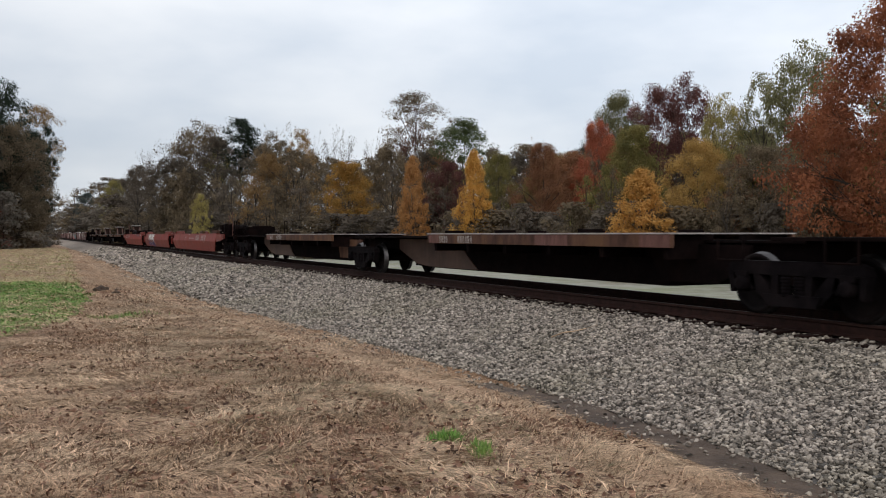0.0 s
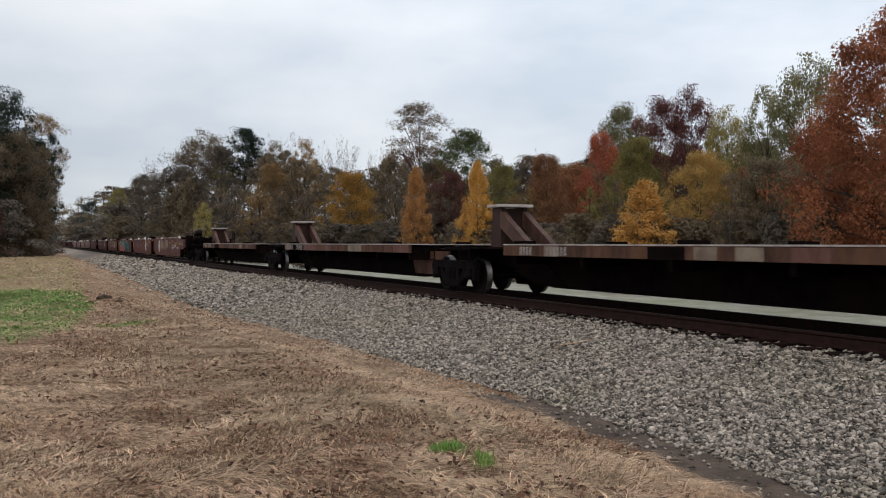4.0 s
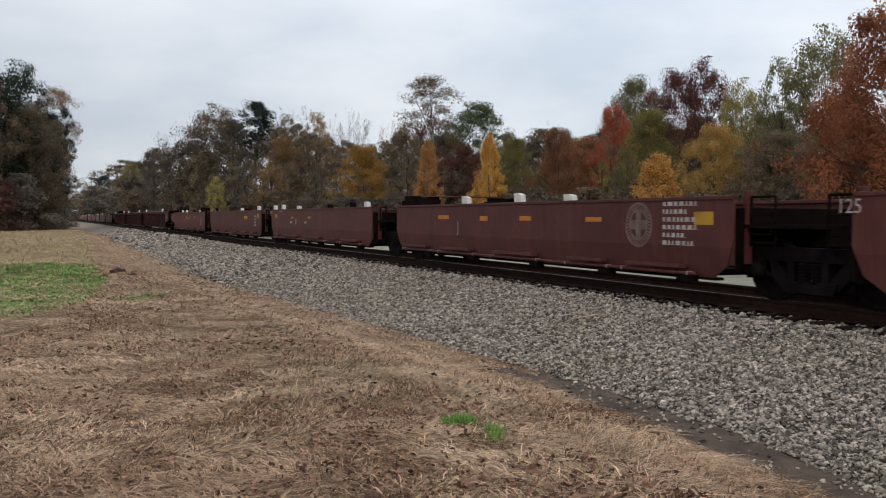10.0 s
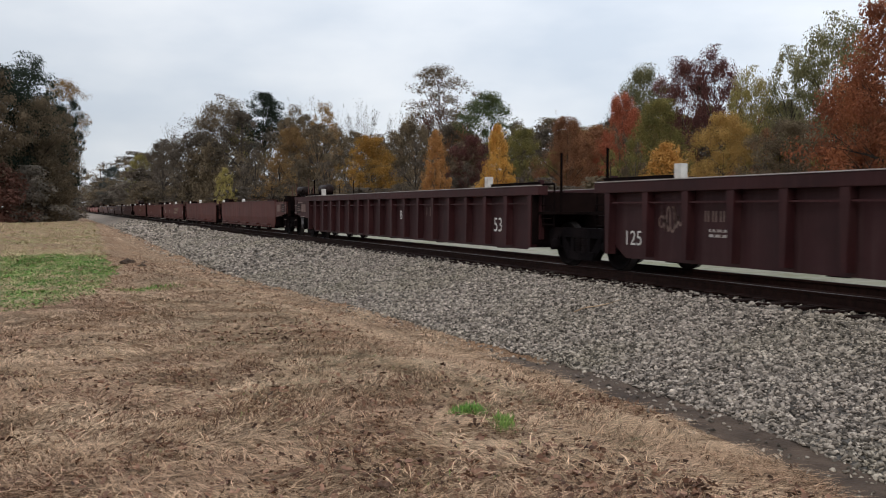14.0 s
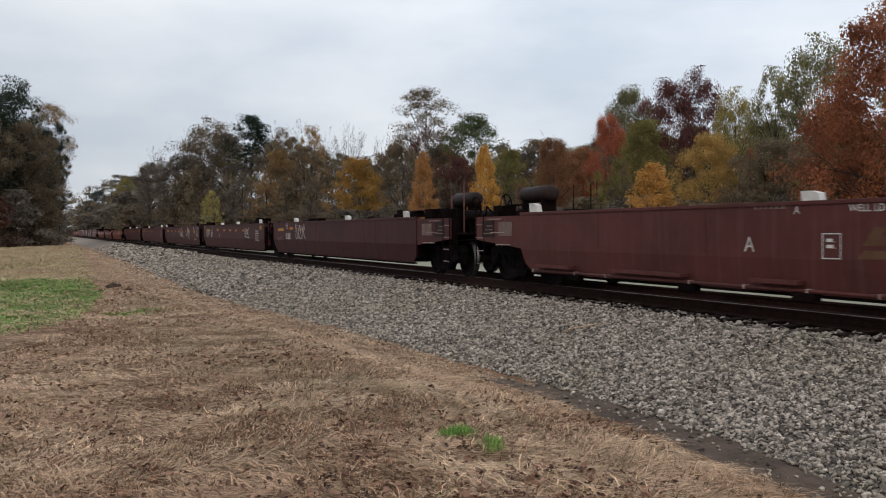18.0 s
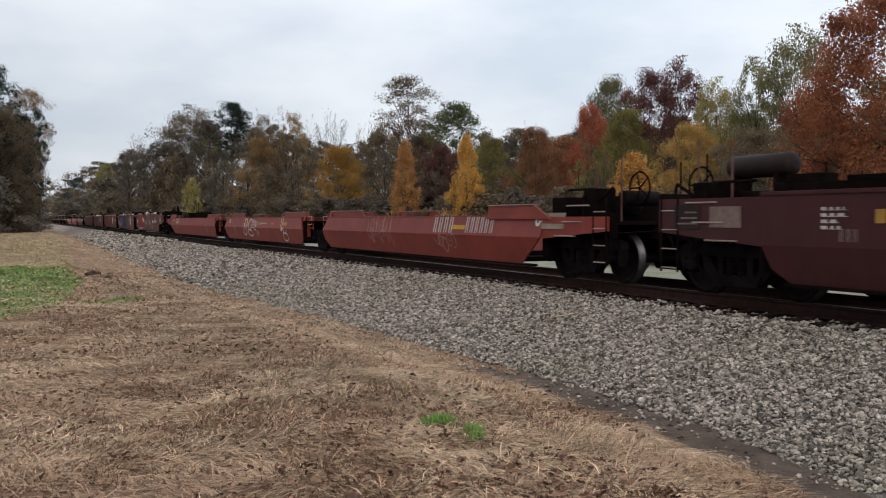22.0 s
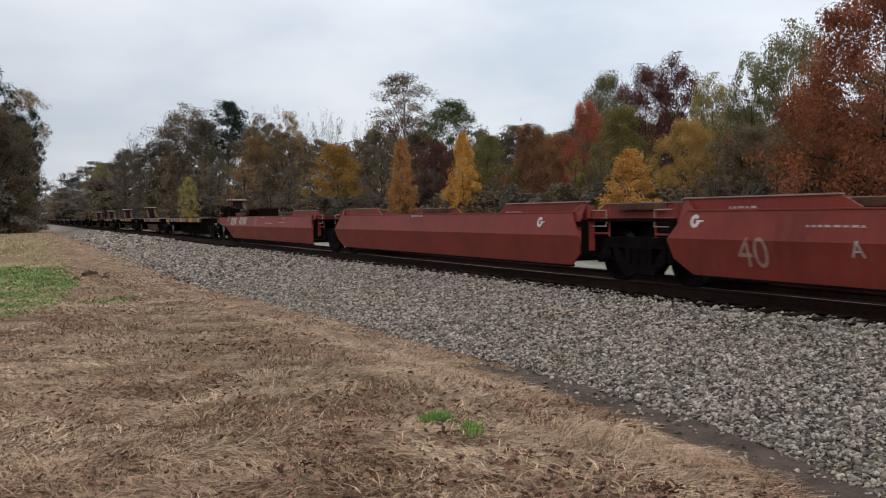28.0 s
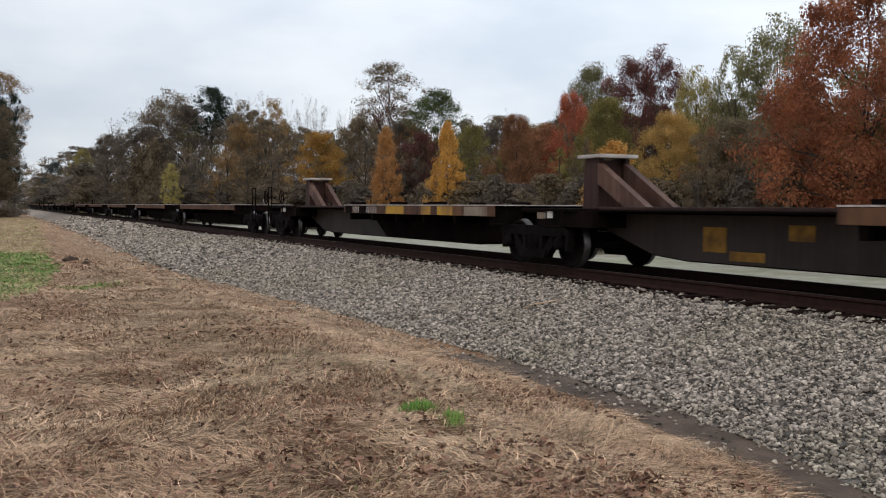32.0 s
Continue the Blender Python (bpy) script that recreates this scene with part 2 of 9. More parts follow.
GROUND = fibrous("soil_and_matted_dead_grass", (0.066, 0.039, 0.026), (0.31, 0.203, 0.130), (0.70, 0.53, 0.375), (0.95, 0.775, 0.65))
TURF = fibrous("green_turf", (0.045, 0.090, 0.022), (0.105, 0.21, 0.045), (0.24, 0.34, 0.10), (1.0, 0.9, 0.8))
DITCH = surf("damp_brown_soil", (0.062, 0.042, 0.031), (0.140, 0.097, 0.070), 3.0, 0.75, 0.8, c3=(0.044, 0.034, 0.029), coarse=0.9, fine=26, depth=0.04, spec=0.2)
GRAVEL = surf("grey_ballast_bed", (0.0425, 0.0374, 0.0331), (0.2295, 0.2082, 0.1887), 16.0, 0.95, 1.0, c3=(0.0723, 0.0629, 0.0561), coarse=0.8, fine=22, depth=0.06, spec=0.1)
STONE = surf("grey_ballast_stone", (0.120, 0.098, 0.083), (0.475, 0.405, 0.340), 9.0, 0.9, 0.6, c3=(0.245, 0.215, 0.155), coarse=0.45, amount3=0.45, island=0.8, fine=40, spec=0.15)
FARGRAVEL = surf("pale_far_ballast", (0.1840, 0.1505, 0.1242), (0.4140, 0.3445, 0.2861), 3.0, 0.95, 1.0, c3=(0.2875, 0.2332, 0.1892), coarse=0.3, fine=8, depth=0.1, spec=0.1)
MEADOW = surf("far_pale_gravel_and_grass", (0.26, 0.25, 0.19), (0.46, 0.44, 0.38), 1.2, 0.95, 0.8, c3=(0.24, 0.27, 0.14), coarse=0.25, fine=20, depth=0.06, spec=0.1)
RAIL = surf("rusty_rail_steel", (0.0135, 0.0058, 0.0043), (0.0338, 0.0137, 0.0101), 9, 0.8, 0.2, spec=0.15)
RAILTOP = surf("worn_rail_head", (0.10, 0.09, 0.085), (0.2, 0.185, 0.18), 9, 0.5, 0.1, metal=0.6)
TIE = surf("creosoted_timber", (0.0081, 0.0040, 0.0032), (0.0270, 0.0130, 0.0101), 7, 0.95, 0.6, stretch=(1, 6, 6), per_thing=0.3, spec=0.1)
STRAW = surf("dead_straw", (0.3420, 0.2178, 0.1300), (0.7220, 0.5240, 0.3540), 1.4, 0.9, 0.0, c3=(0.3816, 0.2326, 0.1485), coarse=0.7, amount3=0.8, island=0.85, spec=0.15)
THATCH = surf("rotting_grass", (0.0883, 0.0428, 0.0269), (0.2356, 0.1224, 0.0749), 2.5, 0.9, 0.0, island=0.5, spec=0.1)
MOSSY = surf("mossy_straw", (0.150, 0.118, 0.072), (0.36, 0.29, 0.185), 1.6, 0.9, 0.0, c3=(0.13, 0.125, 0.06), coarse=0.8, amount3=0.7, island=0.5, spec=0.12)
PALEGRASS = surf("pale_grass", (0.3000, 0.2600, 0.1200), (0.5800, 0.5000, 0.2700), 0.9, 0.9, 0.0, c3=(0.2000, 0.2500, 0.0800), coarse=0.25, amount3=0.8, island=0.4, spec=0.15)
GRASS = surf("fresh_green_grass", (0.0805, 0.1898, 0.0345), (0.1898, 0.3680, 0.0747), 2.2, 0.7, 0.0, c3=(0.3450, 0.3450, 0.1265), coarse=1.1, amount3=0.55, island=0.4, spec=0.2)
DEADLEAF = surf("brown_fallen_leaf", (0.105, 0.052, 0.036), (0.300, 0.172, 0.115), 6, 0.8, 0.2, island=0.7, spec=0.2)
BARK = surf("grey_brown_bark", (0.026, 0.021, 0.018), (0.080, 0.066, 0.056), 9, 0.95, 0.7, stretch=(1, 1, 0.25), fine=30, spec=0.1)

RED = painted("weathered_red_paint", (0.215, 0.036, 0.026), (0.150, 0.027, 0.020), (0.245, 0.075, 0.058), 0.4, 0.48)
BROWN = painted("faded_oxide_brown_paint", (0.090, 0.0262, 0.0222), (0.062, 0.0190, 0.0165), (0.140, 0.067, 0.058), 0.45, 0.55, 0.15)
MAROON = painted("dirty_maroon_paint", (0.058, 0.0145, 0.0158), (0.038, 0.0098, 0.0112), (0.082, 0.033, 0.032), 0.35, 0.55)
RIBRED = painted("dark_red_ribbed_paint", (0.042, 0.0120, 0.0128), (0.027, 0.0085, 0.0095), (0.072, 0.034, 0.032), 0.5, 0.55, 0.1)
RIBWEB = painted("dusty_web_between_ribs", (0.044, 0.0165, 0.0175), (0.030, 0.0115, 0.0125), (0.076, 0.046, 0.044), 0.55, 0.6, 0.1)
GRIME = painted("grimy_brown_end_plate", (0.019, 0.0095, 0.0085), (0.010, 0.0055, 0.0052), (0.040, 0.025, 0.021), 0.5, 0.6, 0.1)
YELLOW = surf("chipped_yellow_paint", (0.36, 0.185, 0.02), (0.50, 0.28, 0.035), 4, 0.65, 0.1, c3=(0.12, 0.065, 0.04), coarse=2.0, amount3=0.8, spec=0.2)
# rusty sill end clear of the shelf, its daylight put into the colour
SILLWEB = painted("bare_rusty_sill_plate", (0.105, 0.060, 0.042), (0.060, 0.032, 0.024), (0.165, 0.115, 0.085), 0.6, 0.6)
HITCH = painted("worn_hitch_paint", (0.105, 0.052, 0.038), (0.050, 0.024, 0.018), (0.20, 0.135, 0.105), 0.6, 0.55)
OLDRUST = painted("dark_old_rust", (0.040, 0.018, 0.014), (0.020, 0.010, 0.009), (0.085, 0.052, 0.040), 0.5, 0.6)
DIMWEB = painted("dim_grimy_sill_plate", (0.040, 0.030, 0.026), (0.024, 0.017, 0.015), (0.068, 0.052, 0.044), 0.5, 0.6)
OCHRE = surf("worn_ochre_paint", (0.17, 0.085, 0.020), (0.29, 0.155, 0.032), 5, 0.75, 0.1, c3=(0.05, 0.030, 0.022), coarse=2.6, amount3=0.9, spec=0.12)
RUSTY = surf("rusted_brown_paint", (0.034, 0.016, 0.012), (0.105, 0.052, 0.036), 3, 0.8, 0.2, c3=(0.16, 0.080, 0.040), coarse=0.9, amount3=0.6, stretch=(1, 1.6, 0.6), spec=0.15)
# steel of running gear and underframe, darkened to carry the shade beneath the cars
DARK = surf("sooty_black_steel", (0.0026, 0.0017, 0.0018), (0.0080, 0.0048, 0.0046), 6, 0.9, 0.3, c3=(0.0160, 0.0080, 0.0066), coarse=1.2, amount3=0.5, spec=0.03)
SHADEGREASE = surf("greasy_cast_steel", (0.0026, 0.0019, 0.0019), (0.0080, 0.0052, 0.0052), 7, 0.7, 0.4, c3=(0.0140, 0.0085, 0.0072), coarse=1.5, spec=0.07)
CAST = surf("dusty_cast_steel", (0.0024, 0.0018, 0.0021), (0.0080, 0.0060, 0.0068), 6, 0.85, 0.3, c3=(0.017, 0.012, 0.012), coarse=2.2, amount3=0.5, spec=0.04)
DUSTY = surf("dusty_pale_steel", (0.20, 0.145, 0.125), (0.36, 0.275, 0.245), 6, 0.7, 0.1, c3=(0.12, 0.075, 0.06), coarse=2.0, amount3=0.6, stretch=(1, 0.4, 1), spec=0.2)
TREAD = surf("worn_wheel_tread", (0.06, 0.055, 0.055), (0.14, 0.13, 0.128), 9, 0.42, 0.05, metal=0.9)
WHITE = surf("dirty_white_paint", (0.50, 0.48, 0.45), (0.68, 0.66, 0.62), 8, 0.6, 0.05, c3=(0.35, 0.28, 0.25), coarse=2.5, amount3=0.5)
PALE = surf("pale_lettering_paint", (0.33, 0.29, 0.27), (0.48, 0.44, 0.41), 9, 0.6, 0.05, c3=(0.2, 0.14, 0.12), coarse=3, amount3=0.6)
FADED = surf("ghost_lettering_paint", (0.12, 0.075, 0.062), (0.19, 0.13, 0.11), 9, 0.65, 0.05, c3=(0.09, 0.045, 0.038), coarse=3, amount3=0.6)
GHOSTGOLD = surf("ghost_of_golden_paint", (0.090, 0.045, 0.024), (0.125, 0.068, 0.036), 5, 0.7, 0.05, c3=(0.08, 0.03, 0.022), coarse=1.6, amount3=0.7, spec=0.15)
RUB = surf("rubbed_brown_paint", (0.105, 0.046, 0.037), (0.165, 0.080, 0.064), 7, 0.7, 0.1, c3=(0.075, 0.030, 0.024), coarse=2.5, amount3=0.8, stretch=(1, 2.2, 0.5), spec=0.2)
CHALK = surf("worn_chalky_lettering", (0.25, 0.135, 0.11), (0.37, 0.23, 0.19), 9, 0.65, 0.05, c3=(0.22, 0.07, 0.05), coarse=3, amount3=0.7)
PALEBLUE = surf("faded_blue_grey_paint", (0.12, 0.105, 0.135), (0.19, 0.165, 0.20), 6, 0.6, 0.05, c3=(0.2, 0.06, 0.05), coarse=3.0, amount3=0.7, spec=0.2)
SMUDGE = surf("dim_blue_smudge", (0.022, 0.023, 0.075), (0.040, 0.042, 0.115), 4, 0.6, 0.05, spec=0.2)
DULLGREEN = surf("dull_green_paint", (0.030, 0.044, 0.030), (0.048, 0.066, 0.044), 4, 0.6, 0.05, c3=(0.06, 0.028, 0.022), coarse=1.6, amount3=0.6, spec=0.2)
BLUE = surf("blue_spray_paint", (0.0067, 0.0076, 0.0446), (0.0112, 0.0126, 0.0683), 4, 0.6, 0.05, c3=(0.0084, 0.0076, 0.0315), coarse=1.5, spec=0.2)
SKYBLUE = surf("light_blue_paint", (0.022, 0.048, 0.130), (0.034, 0.072, 0.180), 4, 0.6, 0.05, spec=0.2)
TEAL = surf("teal_spray_paint", (0.06, 0.26, 0.23), (0.12, 0.36, 0.32), 4, 0.6, 0.05, spec=0.2)
DEEPTEAL = surf("deep_teal_spray_paint", (0.004, 0.017, 0.028), (0.007, 0.030, 0.044), 4, 0.6, 0.05, spec=0.2)
PINK = surf("salmon_spray_paint", (0.30, 0.095, 0.085), (0.40, 0.14, 0.12), 4, 0.6, 0.05, spec=0.2)
CRIMSON = surf("crimson_spray_paint", (0.175, 0.004, 0.016), (0.27, 0.007, 0.026), 4, 0.6, 0.05, c3=(0.085, 0.003, 0.010), coarse=2.2, spec=0.2)
LIME = surf("pale_lime_spray_paint", (0.34, 0.44, 0.17), (0.44, 0.54, 0.24), 4, 0.6, 0.05, spec=0.2)
VIOLET = surf("violet_spray_paint", (0.055, 0.04, 0.14), (0.10, 0.07, 0.21), 4, 0.6, 0.05, spec=0.2)
BLACKPAINT = surf("black_spray_paint", (0.008, 0.008, 0.009), (0.02, 0.02, 0.021), 4, 0.6, 0.05, spec=0.2)
ORANGE = surf("orange_reflective_strip", (0.38, 0.12, 0.022), (0.48, 0.18, 0.03), 4, 0.6, 0.0, spec=0.2)
CREAM = surf("faded_cream_patch", (0.16, 0.120, 0.088), (0.27, 0.215, 0.160), 3, 0.7, 0.1, c3=(0.09, 0.045, 0.036), coarse=2, spec=0.2)

LEAF = {
    "rust": leafy("rust_red_leaves", (0.1000, 0.0380, 0.0240), (0.2850, 0.1060, 0.0530), (0.5000, 0.2100, 0.0980)),
    "russet": leafy("rust_brown_leaves", (0.1170, 0.0550, 0.0353), (0.2790, 0.1359, 0.0706), (0.4860, 0.2451, 0.1176)),
    "orange": leafy("orange_leaves", (0.2900, 0.1350, 0.0460), (0.5100, 0.2550, 0.0920), (0.6800, 0.4000, 0.1650)),
    "gold": leafy("golden_orange_leaves", (0.3496, 0.1683, 0.0400), (0.6256, 0.3417, 0.0800), (0.7544, 0.5304, 0.1700)),
    "straw": leafy("pale_golden_leaves", (0.2581, 0.1290, 0.0337), (0.5075, 0.2796, 0.0794), (0.6647, 0.4129, 0.1490)),
    "amber": leafy("amber_olive_leaves", (0.0750, 0.0700, 0.0260), (0.3450, 0.1880, 0.0460), (0.5800, 0.3200, 0.0750)),
    "brass": leafy("dull_brassy_leaves", (0.1875, 0.1250, 0.0450), (0.4375, 0.2725, 0.0875), (0.6750, 0.4500, 0.1625)),
    "red": leafy("scarlet_leaves", (0.2116, 0.0642, 0.0386), (0.4232, 0.1325, 0.0718), (0.5612, 0.2432, 0.1196)),
    "tawny": leafy("tawny_brown_leaves", (0.1254, 0.0809, 0.0397), (0.2821, 0.1725, 0.0752), (0.4493, 0.2911, 0.1254)),
    # evergreen lightened towards blue-grey, so the colour carries the haze of distance
    "farpine": leafy("far_dark_evergreen_leaves", (0.036, 0.046, 0.044), (0.062, 0.076, 0.072), (0.100, 0.116, 0.106)),
    # distance haze is put into this leaf colour: paler and greyer
    "haze": leafy("pale_dry_scrub_leaves", (0.130, 0.112, 0.092), (0.225, 0.195, 0.160), (0.330, 0.290, 0.240)),
    "maroon": leafy("maroon_leaves", (0.0586, 0.0268, 0.0259), (0.1548, 0.0636, 0.0551), (0.2929, 0.1339, 0.1013)),
    "olive": leafy("olive_leaves", (0.0461, 0.0571, 0.0224), (0.2232, 0.1890, 0.0624), (0.4032, 0.3276, 0.1120)),
    "green": leafy("dull_green_leaves", (0.0410, 0.0579, 0.0210), (0.0973, 0.1198, 0.0483), (0.1894, 0.2097, 0.0945)),
    "greygreen": leafy("grey_green_leaves", (0.0756, 0.0740, 0.0336), (0.1915, 0.1789, 0.0874), (0.3864, 0.3311, 0.1680)),
    "pine": leafy("dark_pine_needles", (0.012, 0.020, 0.014), (0.028, 0.040, 0.026), (0.056, 0.072, 0.046)),
    "brown": leafy("dry_brown_leaves", (0.0689, 0.0516, 0.0336), (0.1722, 0.1290, 0.0823), (0.3192, 0.2451, 0.1554)),
    "dun": leafy("sparse_grey_brown_leaves", (0.0602, 0.0486, 0.0387), (0.1376, 0.1098, 0.0845), (0.2322, 0.1890, 0.1426)),
    "dusk": leafy("thin_reddish_grey_leaves", (0.0637, 0.0293, 0.0230), (0.1379, 0.0658, 0.0487), (0.2334, 0.1096, 0.0797)),
    "yellowgreen": leafy("yellow_green_leaves", (0.1800, 0.1560, 0.0552), (0.3600, 0.2940, 0.1056), (0.5880, 0.4800, 0.1980)),
}

# ---- mesh helpers ----


def part(name, bm, material, parent=None, label=""):
    """Links a bmesh as one mesh object under a thing or a part."""
    me = bpy.data.meshes.new(name)
    bm.to_mesh(me)
    bm.free()
    me.materials.append(material)
    ob = new(name, me)
    if parent:
        ob.parent = parent
    if label:
        ob["label"] = label
    return ob


def same(name, data, parent, m, label=""):
    """One more piece on a mesh that is already there."""
    ob = new(name, data)
    ob.parent = parent
    ob.matrix_basis = m
    if label:
        ob["label"] = label
    return ob


def box(bm, x0, x1, y0, y1, z0, z1, bevel=0.0):
    vs = [bm.verts.new((x, y, z)) for x in (x0, x1) for y in (y0, y1) for z in (z0, z1)]
    fs = [bm.faces.new([vs[i] for i in q]) for q in
          ((0, 1, 3, 2), (4, 6, 7, 5), (0, 4, 5, 1), (2, 3, 7, 6), (0, 2, 6, 4), (1, 5, 7, 3))]
    if bevel:
        es = list({e for f in fs for e in f.edges})
        bmesh.ops.bevel(bm, geom=es, offset=bevel, segments=2, affect="EDGES", profile=0.7)
    return bm


def boxes(*list_of_boxes, bevel=0.0):
    bm = bmesh.new()
    for b in list_of_boxes:
        one = bmesh.new()
        box(one, *b, bevel=bevel)
        me = bpy.data.meshes.new("tmp")
        one.to_mesh(me)
        one.free()
        bm.from_mesh(me)
        bpy.data.meshes.remove(me)
    return bm


def prism(bm, outline, x0, x1):
    """Extrudes a closed (y, z) outline from x0 to x1."""
    a = [bm.verts.new((x0, y, z)) for y, z in outline]
    b = [bm.verts.new((x1, y, z)) for y, z in outline]
    n = len(outline)
    fs = [bm.faces.new(a), bm.faces.new(b[::-1])]
    fs += [bm.faces.new((a[i], b[i], b[(i + 1) % n], a[(i + 1) % n])) for i in range(n)]
    bmesh.ops.recalc_face_normals(bm, faces=fs)
    return bm


def rod(bm, p, q, r, n=8, r2=None):
    """A tube between two points."""
    p, q = Vector(p), Vector(q)
    r2 = r if r2 is None else r2
    turn = (q - p).to_track_quat("Z", "Y").to_matrix()
    ends = []
    for c, rad in ((p, r), (q, r2)):
        ends.append([bm.verts.new(c + turn @ Vector((rad * math.cos(2 * math.pi * i / n), rad * math.sin(2 * math.pi * i / n), 0)))
                     for i in range(n)])
    a, b = ends
    for i in range(n):
        bm.faces.new((a[i], a[(i + 1) % n], b[(i + 1) % n], b[i])).smooth = n > 6
    bm.faces.new(a[::-1])
    bm.faces.new(b)
    return bm


def rods(segments, r, n=6):
    bm = bmesh.new()
    for p, q in segments:
        rod(bm, p, q, r, n)
    return bm


def lathe(bm, ring, n, axis_x=True, at=(0, 0, 0)):
    """Turns (offset along the axle, radius) pairs round the x axis."""
    loops = []
    for off, rad in ring:
        loops.append([bm.verts.new((at[0] + off, at[1] + rad * math.cos(2 * math.pi * i / n), at[2] + rad * math.sin(2 * math.pi * i / n)))
                      for i in range(n)])
    fs = []
    for a, b in zip(loops, loops[1:]):
        for i in range(n):
            fs.append(bm.faces.new((a[i], a[(i + 1) % n], b[(i + 1) % n], b[i])))
    fs.append(bm.faces.new(loops[0][::-1]))
    fs.append(bm.faces.new(loops[-1]))
    bmesh.ops.recalc_face_normals(bm, faces=fs)
    for f in fs[:-2]:
        f.smooth = True
    return bm


def mesh_of(name, verts, faces, material, smooth=False):
    """A mesh from whole arrays: verts (n, 3), faces (m, 3 or 4)."""
    me = bpy.data.meshes.new(name)
    k = faces.shape[1]
    me.vertices.add(len(verts))
    me.vertices.foreach_set("co", np.ascontiguousarray(verts, dtype=np.float32).ravel())
    me.loops.add(faces.size)
    me.loops.foreach_set("vertex_index", np.ascontiguousarray(faces, dtype=np.int32).ravel())
    me.polygons.add(len(faces))
    me.polygons.foreach_set("loop_start", np.arange(0, faces.size, k, dtype=np.int32))
    if smooth:
        me.polygons.foreach_set("use_smooth", np.ones(len(faces), dtype=bool))
    me.update(calc_edges=True)
    me.validate()
    if material:
        me.materials.append(material)
    return me


def thing(name, label, category, group=""):
    return tagged(new(name), label, category, group)


# ---- ground ----
TRACK_X = 10.15        # centre line of the track
NEAR_RAIL, FAR_RAIL = TRACK_X - 0.755, TRACK_X + 0.755
TOE_Y = (-40, 0, 3.6, 4.7, 5.8, 7.5, 9, 12, 16, 20, 24.5, 33, 51, 100, 3000)
TOE_X = (5.2, 5.2, 5.25, 5.45, 5.72, 5.84, 5.86, 5.78, 5.6, 5.3, 4.95, 4.7, 5.1, 5.8, 6.2)


def vnoise(x, y, seed=0):
    """Smooth value noise on whole arrays, 0 to 1."""
    xi, yi = np.floor(x).astype(np.int64), np.floor(y).astype(np.int64)
    fx, fy = x - xi, y - yi
    fx, fy = fx * fx * (3 - 2 * fx), fy * fy * (3 - 2 * fy)

    def hsh(a, b):
        h = (a * 374761393 + b * 668265263 + seed * 974711) & 0xFFFFFFFF
        h = ((h ^ (h >> 13)) * 1274126177) & 0xFFFFFFFF
        return ((h ^ (h >> 16)) & 0xFFFF) / 65535.0

    a, b, c, d = hsh(xi, yi), hsh(xi + 1, yi), hsh(xi, yi + 1), hsh(xi + 1, yi + 1)
    return (a * (1 - fx) + b * fx) * (1 - fy) + (c * (1 - fx) + d * fx) * fy


def toe(y):
    return np.interp(y, TOE_Y, TOE_X) + 0.22 * (vnoise(y * 0.55, y * 0 + 3.3, 5) - 0.5)


def ground_z(x, y):
    """Height of the ground: bank, ditch, ballast shoulder, track bed, far verge."""
    x, y = np.asarray(x, float), np.asarray(y, float)
    t = toe(y)
    bank = -0.55 + 0.16 * (vnoise(x * 0.35, y * 0.25, 1) - 0.5) + 0.10 * (vnoise(x * 1.3, y * 1.3, 2) - 0.5) + 0.05 * (vnoise(x * 4, y * 4, 3) - 0.5)
    k = np.clip((x - (t - 2.6)) / 1.95, 0, 1)
    k = k * k * (3 - 2 * k)
    low = -0.86 + 0.03 * (vnoise(x * 3, y * 3, 4) - 0.5)
    near = bank * (1 - k) + low * k
    s = np.clip((x - t) / (8.5 - t), 0, 1)
    slope = -0.86 + 0.64 * s + 0.05 * (vnoise(x * 2.2, y * 2.2, 6) - 0.5) * (s < 0.97)
    far = np.interp(x, (11.8, 14.6, 18, 40), (-0.22, -0.95, -0.9, -0.8)) + 0.12 * (vnoise(x * 0.4, y * 0.4, 7) - 0.5) * np.clip((x - 14) / 4, 0, 1)
    z = np.where(x < t, near, np.where(x < 8.5, slope, np.where(x < 11.8, -0.22, far)))
    flat = np.clip((np.abs(x) - 60) / 100, 0, 1)
    return z * (1 - flat) + -0.7 * flat


def green_cover(x, y):
    """How far a place lies inside the green patch: above 0 where grass grows."""
    edge = np.interp(y, (15.3, 17, 21, 27, 33), (-0.3, 0.55, 1.2, 1.85, 1.5))
    inside = np.minimum(edge - x - 0.35 * vnoise(x * 2, y * 2, 33), x - (edge - 5.8))
    worn = vnoise(x * 0.55, y * 0.3, 31) + 0.35 * vnoise(x * 2.5, y * 2, 32) - 0.44
    return np.where((y > 15.3) & (y < 33), np.minimum(inside, worn), -1.0)


